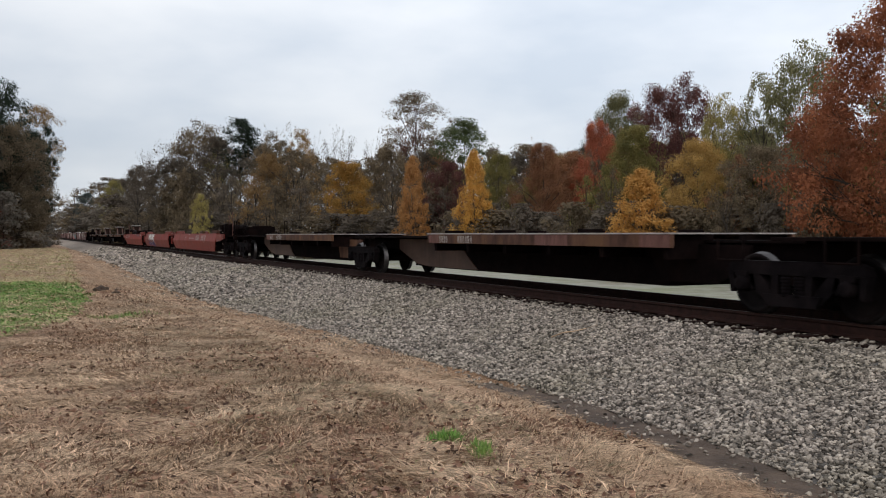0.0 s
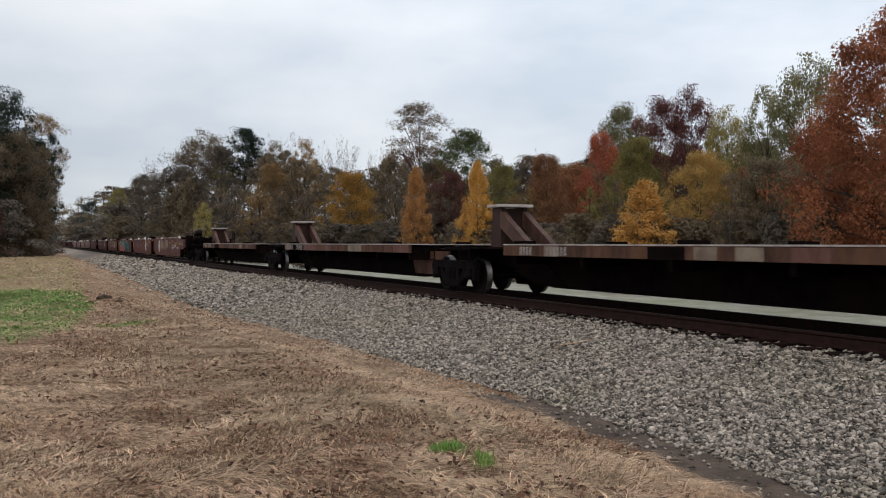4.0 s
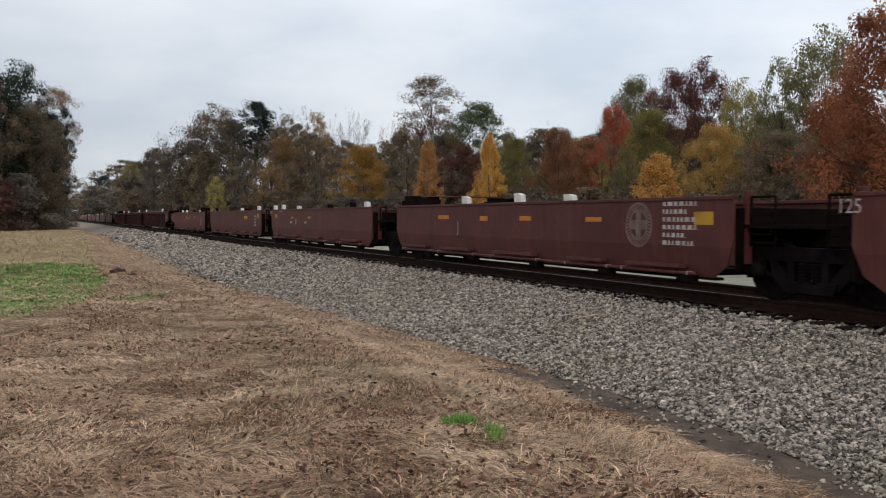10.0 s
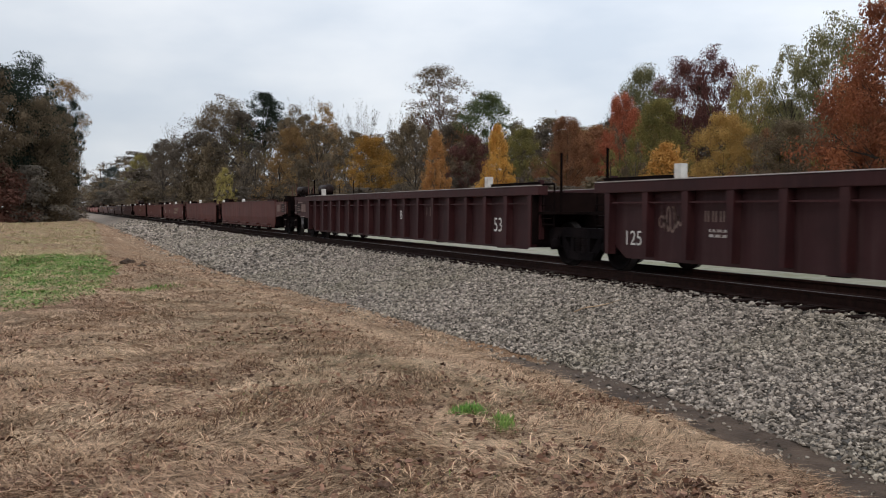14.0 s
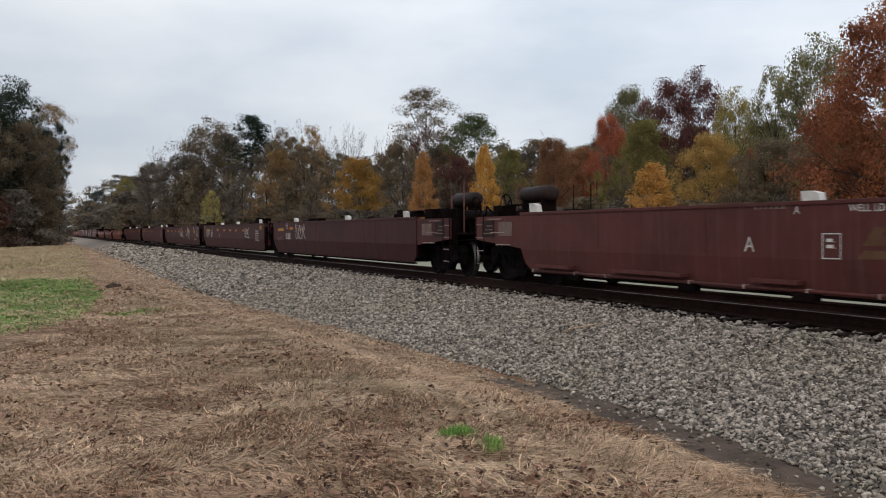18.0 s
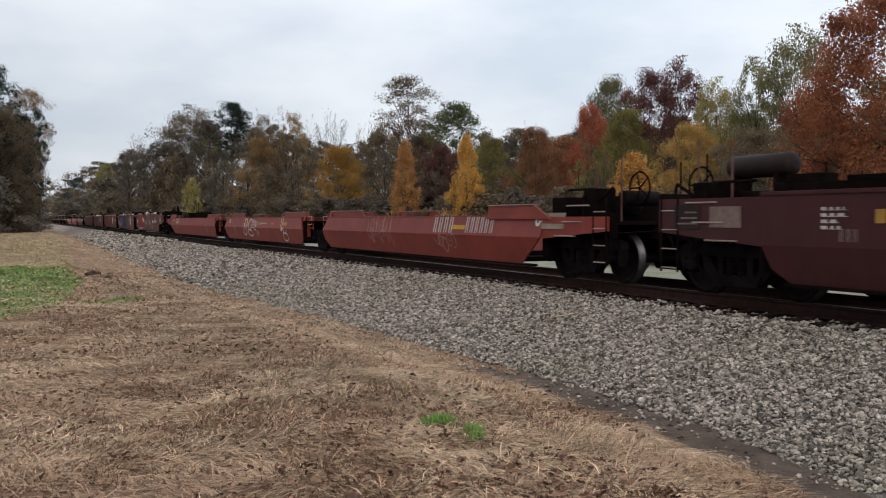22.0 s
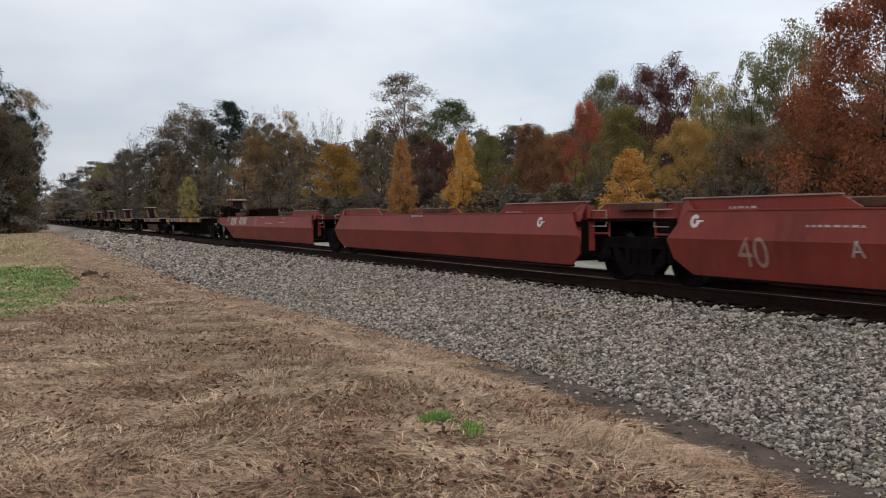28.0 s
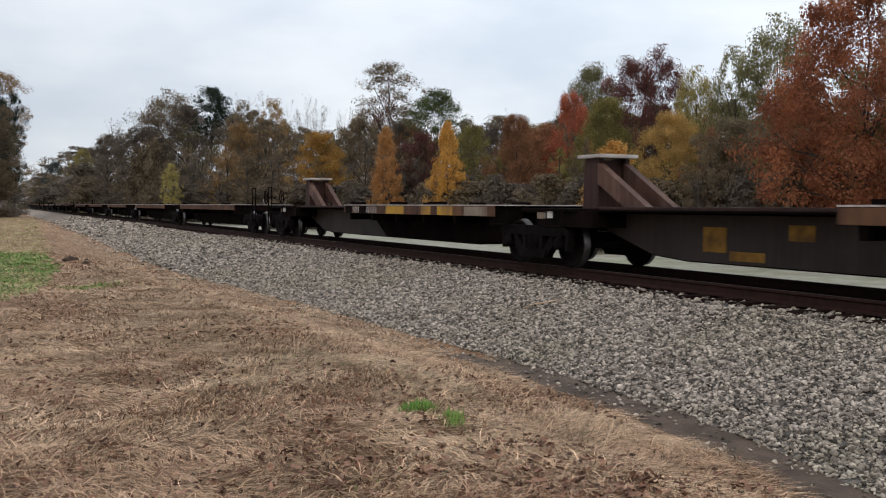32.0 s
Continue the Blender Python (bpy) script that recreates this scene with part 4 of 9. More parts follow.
def crown_mesh(name, seed, shape, clumps, per, leaf, gap=0.0):
    """A crown 1 high and 1 wide, its foot at z 0: leaves in clumps on and in an envelope, tilted up and outwards."""
    rng = np.random.default_rng(seed)
    centres = []
    while len(centres) < clumps:
        h = rng.random()
        if shape == "round":
            r = 0.47 * math.sqrt(max(0.0, 1 - (2 * h - 0.86) ** 2 / 1.3)) if h < 0.97 else 0.06
        elif shape == "cone":
            r = 0.47 * (1 - h) ** 0.8 * min(1, 0.45 + h * 5) + 0.012
        elif shape == "egg":
            r = 0.47 * math.sin(math.pi * (0.12 + 0.88 * (1 - h)) ** 1.15 * 0.93) + 0.01
        elif shape == "tall":
            r = 0.47 * (0.35 + 0.65 * math.sin(math.pi * min(1, h * 1.02) ** 1.3)) * (1 if h < 0.9 else 0.7)
        elif shape == "pine":
            r = 0.47 * math.sqrt(max(0.05, 1 - (2 * h - 0.9) ** 2))
        else:
            r = 0.47 * math.sqrt(max(0.02, 1 - h * h))
        a = rng.uniform(0, 2 * math.pi)
        r *= 1.02 + 0.16 * math.sin(2 * a + 5 * h + seed) * math.sin(7 * h + seed * 1.7) + 0.10 * math.sin(5 * a + seed * 0.6)
        rr = r * math.sqrt(rng.uniform(0.1, 1.0)) * (0.84 + 0.3 * rng.random())
        if gap and any((rr * math.cos(a) - q[0]) ** 2 + (rr * math.sin(a) - q[1]) ** 2 + (h - q[2]) ** 2 < gap * gap for q in centres[-40:]):
            gap *= 0.995
            continue
        centres.append((rr * math.cos(a), rr * math.sin(a), h, rng.uniform(0.6, 1.35)))
    c = np.array(centres)
    n = clumps * per
    cc = np.repeat(c, per, 0)
    width = {"round": 0.058, "cone": 0.042, "egg": 0.05, "tall": 0.05, "pine": 0.062, "bush": 0.085}[shape] * cc[:, 3:4]
    g = rng.normal(size=(n, 3))
    ln = np.linalg.norm(g, axis=1, keepdims=True)
    g = g / ln * np.minimum(ln, 1.9)
    p = cc[:, :3] + g * width * np.array([1, 1, 0.6])
    p[:, 2] = np.clip(p[:, 2], 0.0, 1.03)
    nrm = rng.normal(size=(n, 3)) * 0.36 + np.array([0, 0, 0.7]) + g * 0.5
    nrm /= np.linalg.norm(nrm, axis=1, keepdims=True)
    side = np.cross(nrm, rng.normal(size=(n, 3)))
    side /= np.linalg.norm(side, axis=1, keepdims=True)
    fwd = np.cross(nrm, side)
    k = (leaf * rng.uniform(0.55, 1.45, n))[:, None]
    v = np.stack([p - side * k * 0.5, p + side * k * 0.5 - fwd * k * 0.2, p + fwd * k * 0.75], 1)
    f = np.arange(n)[:, None] * 3 + np.array([[0, 1, 2]])
    v /= np.array([2 * np.percentile(np.abs(p[:, 0]), 98), 2 * np.percentile(np.abs(p[:, 1]), 98), np.percentile(p[:, 2], 99.5)])
    me = mesh_of(name, v.reshape(-1, 3), f, LEAF["brown"])
    return me, c


def trunk_mesh(name, seed, centres, share, fan=16, r=0.012):
    """A tapered trunk with limbs that reach into the crown; the crown's foot is at `share` of the height."""
    rng = random.Random(seed)
    bm = bmesh.new()
    top = 0.93
    pts = [Vector((0, 0, 0))]
    for k in range(1, 6):
        pts.append(Vector((rng.uniform(-0.02, 0.02), rng.uniform(-0.02, 0.02), top * k / 5)))
    for k in range(5):
        rod(bm, pts[k], pts[k + 1], r * (1.25 - 0.22 * k), 7, r * (1.25 - 0.22 * (k + 1)))
    picked = sorted(centres.tolist(), key=lambda q: -math.hypot(q[0], q[1]))[:fan * 2]
    rng.shuffle(picked)
    for q in picked[:fan]:
        tip = Vector((q[0] * 0.9, q[1] * 0.9, share + q[2] * (1 - share)))
        z0 = max(0.12, min(0.85, tip.z * 0.72 - 0.02 * rng.random()))
        k = min(4, int(z0 / top * 5))
        w = (z0 - pts[k].z) / (pts[k + 1].z - pts[k].z)
        foot = pts[k].lerp(pts[k + 1], w)
        mid = foot.lerp(tip, 0.55) + Vector((0, 0, 0.02))
        rod(bm, foot, mid, r * 0.45, 5, r * 0.28)
        rod(bm, mid, tip, r * 0.28, 5, r * 0.06)
        for _ in range(2):
            end = tip + Vector((rng.uniform(-0.1, 0.1), rng.uniform(-0.1, 0.1), rng.uniform(0.02, 0.1)))
            rod(bm, mid.lerp(tip, rng.uniform(0.2, 0.7)), end, r * 0.16, 4, r * 0.04)
    me = bpy.data.meshes.new(name)
    bm.to_mesh(me)
    bm.free()
    me.materials.append(BARK)
    return me


def twig_mesh(name, seed, lean=0.5):
    """A bare tree 1 high and about 1 wide: a trunk that forks again and again into fine twigs. Returns the mesh and the twigs' tips."""
    rng = random.Random(seed)
    bm = bmesh.new()
    tips = []

    def grow(p, way, length, r, level):
        bend = Vector((rng.uniform(-1, 1), rng.uniform(-1, 1), rng.uniform(-0.2, 0.5))) * 0.16
        q = p + (way + bend * 0.5).normalized() * length * 0.55
        e = q + (way + bend).normalized() * length * 0.45
        rod(bm, p, q, r, 5 if level < 2 else 3, r * 0.8)
        rod(bm, q, e, r * 0.8, 5 if level < 2 else 3, r * 0.6)
        if level == 5:
            tips.append((e.x, e.y, e.z))
            return
        kids = 3 if level < 4 else 2
        for k in range(kids):
            side = Vector((rng.uniform(-1, 1), rng.uniform(-1, 1), rng.uniform(-0.1, 0.5)))
            nxt = (way * (1.2 if k == 0 else 0.75) + side * lean * (0.5 if k == 0 else 1.1)).normalized()
            start = e if k == 0 else q.lerp(e, rng.uniform(0.0, 0.9))
            grow(start, nxt, length * rng.uniform(0.62, 0.82), r * (0.62 if k == 0 else 0.45), level + 1)

    grow(Vector((0, 0, 0)), Vector((0, 0, 1)), 0.33, 0.011, 0)
    high = max(v.co.z for v in bm.verts)
    wide = max(math.hypot(v.co.x, v.co.y) for v in bm.verts)
    k = Matrix.Diagonal((0.5 / wide, 0.5 / wide, 1 / high, 1))
    bmesh.ops.transform(bm, matrix=k, verts=bm.verts[:])
    me = bpy.data.meshes.new(name)
    bm.to_mesh(me)
    bm.free()
    me.materials.append(BARK)
    return me, np.array([(x * 0.5 / wide, y * 0.5 / wide, z / high) for x, y, z in tips])


def tip_leaves(name, seed, tips, per, leaf, spreads):
    """A few last leaves round the tips of a bare tree's twigs."""
    rng = np.random.default_rng(seed)
    p = np.repeat(tips, per, 0) + rng.normal(0, spreads, (len(tips) * per, 3))
    n = len(p)
    side = rng.normal(size=(n, 3))
    side /= np.linalg.norm(side, axis=1, keepdims=True)
    fwd = np.cross(side, rng.normal(size=(n, 3)))
    fwd /= np.linalg.norm(fwd, axis=1, keepdims=True)
    k = (leaf * rng.uniform(0.5, 1.4, n))[:, None]
    v = np.stack([p - side * k * 0.5, p + side * k * 0.5, p + fwd * k * 0.8], 1)
    return mesh_of(name, v.reshape(-1, 3), np.arange(n)[:, None] * 3 + np.array([[0, 1, 2]]), LEAF["brown"])


FORMS = {}
for form, seed_, lean_, per_, spread_ in (("bare_a", 3, 0.5, 6, 0.02), ("bare_b", 8, 0.62, 9, 0.024), ("bare_c", 15, 0.42, 3, 0.016)):
    twigs_, tips_ = twig_mesh("trunk_" + form, seed_, lean_)
    FORMS[form] = (tip_leaves("crown_" + form, seed_, tips_, per_, 0.013, spread_), twigs_, 0.0)
for form, spec in {
    "round_a": ("round", 150, 76, 0.028, 0.2), "round_b": ("round", 170, 66, 0.028, 0.18), "round_c": ("round", 100, 76, 0.030, 0.24),
    "tall_a": ("tall", 95, 64, 0.026, 0.26), "tall_b": ("tall", 70, 60, 0.027, 0.28),
    "round_f": ("round", 170, 150, 0.017, 0.14), "egg_f": ("egg", 230, 150, 0.0155, 0.06), "egg_g": ("egg", 200, 110, 0.018, 0.07), "cone_f": ("cone", 200, 46, 0.025, 0.08),
    "open_f": ("round", 96, 150, 0.021, 0.2), "open_g": ("tall", 90, 120, 0.020, 0.2), "over_f": ("round", 60, 110, 0.023, 0.5),
    "sapling_a": ("tall", 60, 34, 0.030, 0.06), "sapling_b": ("tall", 46, 30, 0.030, 0.06),
    "pine_a": ("pine", 170, 50, 0.030, 0.56), "pine_b": ("pine", 130, 64, 0.026, 0.5), "broad_f": ("round", 110, 70, 0.022, 0.5), "bush_a": ("bush", 80, 60, 0.045, 0.03), "bush_b": ("bush", 64, 64, 0.045, 0.03),
}.items():
    shape_, clumps_, per_, leaf_, share_ = spec
    if shape_ != "bush":
        per_, leaf_ = int(per_ * 1.7), leaf_ * 0.78
    crown_, centres_ = crown_mesh("crown_" + form, sum(map(ord, form)), shape_, clumps_, per_, leaf_, 0.13 if form.startswith("open") else 0.0)
    fan_ = 40 if form.startswith("sapling") else 20
    FORMS[form] = (crown_, trunk_mesh("trunk_" + form, 7 + len(form) + ord(form[-1]), centres_, share_, fan_, 0.016 if form.startswith("bush") else 0.013), share_)


def tree(form, hue, x, y, height, width, label, category="tree", turn=0.0, group="trees along the far side of the track"):
    crown, trunk, share = FORMS[form]
    t = thing("bush" if category == "bush" else "tree", label, category, group)
    z = float(ground_z(x, y)) - 0.05
    t.matrix_basis = pose(x, y, z, 0, 0, turn)
    tr = same("trunk", trunk, t, Matrix.Diagonal((width * 0.96, width * 0.96, height, 1)))
    cr = same("crown", crown, t, Matrix.Translation((0, 0, share * height)) @ Matrix.Diagonal((width, width, height * (1 - share), 1)))
    cr.material_slots[0].link = "OBJECT"
    cr.material_slots[0].material = LEAF[hue]
    return t


# placed along bearings from the bank: bearing of the trunk as a run along the picture plane, distance from the camera's line, height, width
FOCAL, AXIS, COS = 1600.0, 24.79, 1.1015


def spot(u, x):
    """Place at lateral distance x from the camera's line, on the bearing u (0 to 1568 across the first view)."""
    ang = math.atan((u - 784) / FOCAL) + radians(AXIS)
    return x / math.tan(ang), x * COS * FOCAL / (u - 45)


def plant(form, hue, u, top, span, x, label, category="tree", turn=0.0):
    y, depth = spot(u, x)
    h = 1.1 + 1.0 + (416 - top) / FOCAL * depth
    tree(form, hue, x, y, h, span / FOCAL * depth, label, category, turn)


FRONT = [
    # the trees that stand out, and those over them: form, hue, bearing, top, span, lateral distance, label
    ("egg_g", "amber", 616, 290, 96, 27, "round amber and olive tree at the wood's edge"),
    ("cone_f", "orange", 731, 281, 60, 26, "slender cone-shaped orange autumn tree"),
    ("cone_f", "gold", 839, 271, 72, 25, "slender golden-orange autumn tree"),
    ("egg_f", "russet", 962, 260, 100, 29, "broad rust-brown autumn tree"),
    ("egg_g", "red", 1058, 219, 88, 32, "scarlet autumn tree among olive ones"),
    ("egg_f", "olive", 1120, 229, 118, 29, "dense olive-green tree at the wood's edge"),
    ("cone_f", "straw", 1136, 305, 128, 24, "low cone-shaped golden tree"),
    ("round_f", "brass", 1234, 254, 128, 28, "yellow and olive autumn tree"),
    ("round_f", "maroon", 1162, 158, 100, 38, "dark maroon tree behind the front row"),
    ("open_f", "maroon", 1215, 142, 96, 38, "thin-leaved dark maroon tree against the sky"),
    ("round_f", "greygreen", 1094, 171, 104, 42, "grey-green tree behind the front row"),
    ("open_f", "greygreen", 1424, 90, 150, 33, "tall grey-green tree with thinning crown"),
    ("open_g", "greygreen", 1350, 135, 96, 34, "tall grey-green tree with yellowing leaves"),
    ("round_f", "brown", 1347, 265, 150, 29, "brown-leaved tree in the wood's edge"),
    ("open_f", "yellowgreen", 1280, 178, 92, 33, "tall yellow-green tree in the wood"),
    ("egg_f", "rust", 1583, 3, 300, 26, "big rust-red oak-like tree near the track"),
]
MIDDLE = [
    # behind and between them
    ("egg_g", "rust", 1474, 191, 130, 27, "rust-red tree beside the big one"),
    ("egg_f", "rust", 1760, 20, 330, 25, "big rust-red tree further along"),
    ("round_f", "olive", 1650, 120, 240, 29, "olive tree between rust-red ones"),
    ("bare_b", "dusk", 735, 171, 112, 42, "tall thin-leaved tree with bare twigs"),
    ("broad_f", "brown", 735, 168, 118, 42.5, "tall tree with thin grey-brown leaves"),
    ("bare_a", "dusk", 718, 241, 60, 41, "thin tree with bare reddish twigs"),
    ("round_f", "russet", 774, 277, 84, 39, "rust-brown tree deep in the wood"),
    ("pine_b", "green", 820, 213, 112, 40, "dark green broad-crowned tree"),
    ("round_f", "maroon", 792, 289, 74, 30, "small maroon-brown tree at the wood's edge"),
    ("round_f", "olive", 882, 277, 84, 31, "olive-brown tree in the wood's edge"),
    ("round_b", "brown", 684, 261, 90, 32, "brown-leaved tree in the wood's edge"),
    ("round_a", "russet", 1014, 273, 90, 33, "rust-brown tree in the wood's edge"),
    ("bare_a", "dun", 599, 226, 74, 38, "nearly bare tree with fine grey twigs"),
    ("bare_b", "dun", 658, 248, 84, 38, "nearly bare tree with fine grey twigs"),
    ("open_g", "tawny", 533, 232, 66, 34, "tall tawny-leaved tree in the wood"),
    ("open_g", "brown", 478, 235, 60, 31, "tall brown-leaved tree in the wood"),
]
ALONG = [
    # further along the track: form, hue, bearing, top, span, lateral distance, label
    ("pine_a", "pine", 425, 212, 90, 33, "dark pine standing over the wood"),
    ("open_f", "brown", 353, 221, 104, 29, "tall brown-leaved tree in the wood"),
    ("bare_b", "dun", 298, 246, 120, 27, "nearly bare tree with fine grey twigs"),
    ("bare_a", "dun", 262, 268, 100, 25, "nearly bare tree with fine grey twigs"),
    ("round_b", "dun", 246, 295, 60, 23, "grey-brown tree near the track"),
    ("round_f", "olive", 204, 321, 52, 21, "olive-grey tree far along the track"),
    ("tall_b", "dun", 385, 246, 100, 27, "brown-leaved tree standing in shade"),
    ("tall_a", "dun", 305, 280, 100, 23, "brown-leaved tree standing in shade"),
    ("tall_b", "brown", 520, 270, 110, 28, "brown-leaved tree standing in shade"),
    ("egg_g", "tawny", 475, 275, 84, 26, "tall tawny-brown tree in the wood's edge"),
    ("round_c", "yellowgreen", 356, 345, 32, 18, "yellow-green sapling by the track"),
    ("round_f", "farpine", 156, 342, 46, 19, "dark round tree far down the line, haze in its colour"),
    ("round_c", "dun", 132, 362, 60, 22, "grey-brown tree far down the line"),
    ("bush_b", "haze", 112, 376, 50, 22, "grey scrub far down the line, its colour paled for haze"),
    ("round_c", "haze", 178, 366, 60, 19, "beige tree far down the line, its colour paled for haze"),
    ("round_b", "haze", 140, 372, 50, 24, "beige tree far down the line, its colour paled for haze"),
    ("bare_b", "dun", 360, 217, 110, 30, "tall bare tree with fine twigs"),
    ("bare_c", "dun", 395, 226, 90, 28, "slim bare tree with fine twigs"),
    ("bare_a", "dun", 325, 236, 110, 26, "bare tree with fine twigs at the wood's edge"),
    ("bare_b", "dun", 236, 296, 90, 23, "bare tree with fine twigs near the track"),
    ("bare_c", "brown", 482, 220, 80, 33, "slim nearly bare tree over the wood"),
    ("bare_b", "brown", 528, 224, 110, 36, "nearly bare brown tree over the wood"),
    ("bare_c", "dun", 566, 236, 80, 36, "slim bare tree with fine twigs"),
    ("bare_a", "dun", 690, 262, 90, 36, "bare tree with fine grey twigs"),
    ("bare_b", "dun", 905, 280, 100, 36, "bare tree with fine grey twigs"),
    ("bare_c", "russet", 952, 243, 80, 33, "slim bare tree with a few rusty leaves"),
    ("bare_a", "dun", 1302, 180, 100, 36, "tall bare tree with pale twigs"),
    ("bare_b", "greygreen", 1422, 94, 150, 34, "tall tree with long limbs and thin grey leaves"),
    ("bare_a", "maroon", 1220, 144, 90, 39, "tall thin tree with dark red leaves"),
]
for i, (form, hue, u, top, span, x, label) in enumerate(FRONT + MIDDLE + ALONG):
    plant(form, hue, u, top, span, x, label, "bush" if form.startswith("bush") else "tree", turn=i * 67.0)

rng_t = random.Random(77)
LABELS = {"brown": "brown-leaved {} in the wood", "olive": "olive {} in the wood", "dun": "grey-brown {} in the wood", "rust": "rust-red {} in the wood", "russet": "rust-brown {} in the wood",
          "maroon": "dark maroon {} in the wood", "green": "dull green {} in the wood", "amber": "amber-leaved {} in the wood", "tawny": "tawny-leaved {} in the wood"}
# darker ranks behind and undergrowth in front, which close the wood
for i in range(52):
    u = 190 + i * 28 + rng_t.uniform(-12, 12)
    top = np.interp(u, (150, 300, 500, 700, 900, 1100, 1300, 1568), (335, 285, 268, 280, 280, 240, 245, 235)) + rng_t.uniform(-18, 26)
    hue = rng_t.choice(["brown", "dun", "dun", "brown", "dun"] if u < 330 else ["brown", "dun", "dun", "brown", "olive"] if u < 700 else ["brown", "olive", "russet", "brown", "dun"])
    form = rng_t.choice(["tall_a", "tall_b", "bare_b", "tall_b", "bare_a"] if u < 700 else ["round_a", "round_c", "tall_a", "tall_b"])
    plant(form, hue, u, top, rng_t.uniform(70, 120), rng_t.uniform(36, 46) if u > 400 else rng_t.uniform(26, 36), LABELS[hue].format("tree deep"), turn=i * 51.0)
# clear ground before the trees that stand out
OPEN = ((617, 62), (731, 36), (838, 42), (960, 60), (1148, 45), (1232, 50))
for i in range(96):
    u = 140 + i * 15.5 + rng_t.uniform(-9, 9)
    top = np.interp(u, (130, 300, 600, 1568), (365, 330, 318, 290)) + rng_t.uniform(-28, 40)
    hue = rng_t.choice(["brown", "dun", "brown", "dun", "dun", "brown"] if u < 420 else ["brown", "dun", "brown", "tawny", "dun", "brown"] if u < 800 else ["brown", "olive", "russet", "dun", "brown", "olive"])
    plant(rng_t.choice(["sapling_a", "sapling_b", "sapling_a", "bush_a"]), hue, u, top, rng_t.uniform(50, 95),
          np.interp(u, (130, 300, 700, 1568), (18, 21, 26, 27)) + rng_t.uniform(-1.5, 5) + (9 if any(abs(u - q) < r for q, r in OPEN) else 0), LABELS[hue].format("sapling low"), "tree", turn=i * 83.0)
for i in range(50):
    u = 140 + i * 30 + rng_t.uniform(-9, 9)
    hue = rng_t.choice(["brown", "dun", "dun", "brown"])
    plant(rng_t.choice(["bush_a", "bush_b"]), hue, u, np.interp(u, (130, 300, 600, 1568), (390, 382, 376, 362)) + rng_t.uniform(-10, 10), rng_t.uniform(90, 150),
          np.interp(u, (130, 300, 700, 1568), (17, 20, 25, 25)) + rng_t.uniform(-1, 5), LABELS[hue].format("undergrowth low"), "bush", turn=i * 47.0)


def left_tree(form, hue, u, top, span, depth, label, category="tree", turn=0.0):
    x = depth * (u - 45) / FOCAL / COS
    y = depth * (COS - 0.0) - 0.42 * x
    tree(form, hue, x, y, 2.0 + (416 - top) / FOCAL * depth, span / FOCAL * depth, label, category, turn, "trees on the near side of the track")


LEFT = [
    ("open_f", "pine", 0, 150, 120, 120, "tall dark evergreen tree beside the track"), ("round_f", "brown", 20, 225, 130, 110, "brown tree standing in shade"),
    ("broad_f", "tawny", 66, 192, 88, 128, "thinning yellow-brown tree beside the track"), ("round_f", "pine", 58, 235, 70, 118, "dark evergreen tree beside the track"),
    ("over_f", "pine", 84, 225, 46, 126, "dark evergreen tree beside the track"),
    ("round_a", "brown", 30, 300, 100, 112, "brown-leaved tree beside the track in shade"), ("bush_a", "haze", 55, 352, 70, 118, "brown scrub under the trees, its colour paled for haze"),
    ("bush_b", "haze", 5, 345, 100, 105, "brown scrub under the trees, its colour paled for haze"), ("bush_a", "brown", 30, 370, 90, 108, "brown scrub under the near trees"),
    ("round_c", "pine", -50, 170, 130, 108, "dark green tree beside the track"), ("round_a", "brown", -110, 150, 160, 100, "brown-leaved tree beside the track in shade"),
    ("bush_a", "dun", 85, 388, 40, 150, "brown scrub by the far track"), ("bush_b", "haze", 55, 372, 60, 128, "brown scrub under the near trees, its colour paled for haze"),
    ("bush_a", "brown", 15, 380, 100, 125, "brown scrub under the near trees"), ("bush_b", "brown", 40, 380, 90, 140, "brown scrub under the near trees"),
    ("bush_b", "brown", -30, 372, 100, 120, "brown scrub under the near trees"), ("round_f", "dusk", 0, 258, 110, 122, "brown-leaved tree beside the track in shade"),
    ("bush_b", "dusk", -60, 340, 110, 100, "dull brown scrub under the trees"), ("round_c", "dun", 76, 300, 44, 140, "brown tree further along"),
]
for i, (form, hue, u, top, span, depth, label) in enumerate(LEFT):
    left_tree(form, hue, u, top, span, depth, label, "bush" if form.startswith("bush") else "tree", i * 57.0)

# ---- the train: empty container well cars and spine cars, run as one consist ----
SPEED = 23.88           # metres a second towards the camera
HALF = 1.43             # half width over the side plates
UP, IN, SH = -HALF - 0.041, -HALF + 0.155, -1.286     # outer faces: folded red side, web between ribs, shelf rail
CARS = []               # (thing, place along the train at the start)
WHEELSETS = []          # (axle, its car, place along the car)

# running gear, built once: two wheelsets, side frames, bolster, springs


def wheel_mesh():
    bm = bmesh.new()
    lathe(bm, [(-0.02, 0.06), (-0.02, 0.12), (0.0, 0.30), (-0.03, 0.345), (-0.065, 0.36), (-0.065, 0.418), (0.035, 0.424), (0.05, 0.445),
               (0.068, 0.445), (0.068, 0.36), (0.035, 0.33), (0.03, 0.12), (0.06, 0.06)], 28)
    me = bpy.data.meshes.new("wheel")
    for f in bm.faces:
        c = f.calc_center_median()
        if math.hypot(c.y, c.z) > 0.40 and c.x < 0.05:
            f.material_index = 1
    bm.to_mesh(me)
    bm.free()
    me.materials.append(SHADEGREASE)
    me.materials.append(TREAD)
    return me


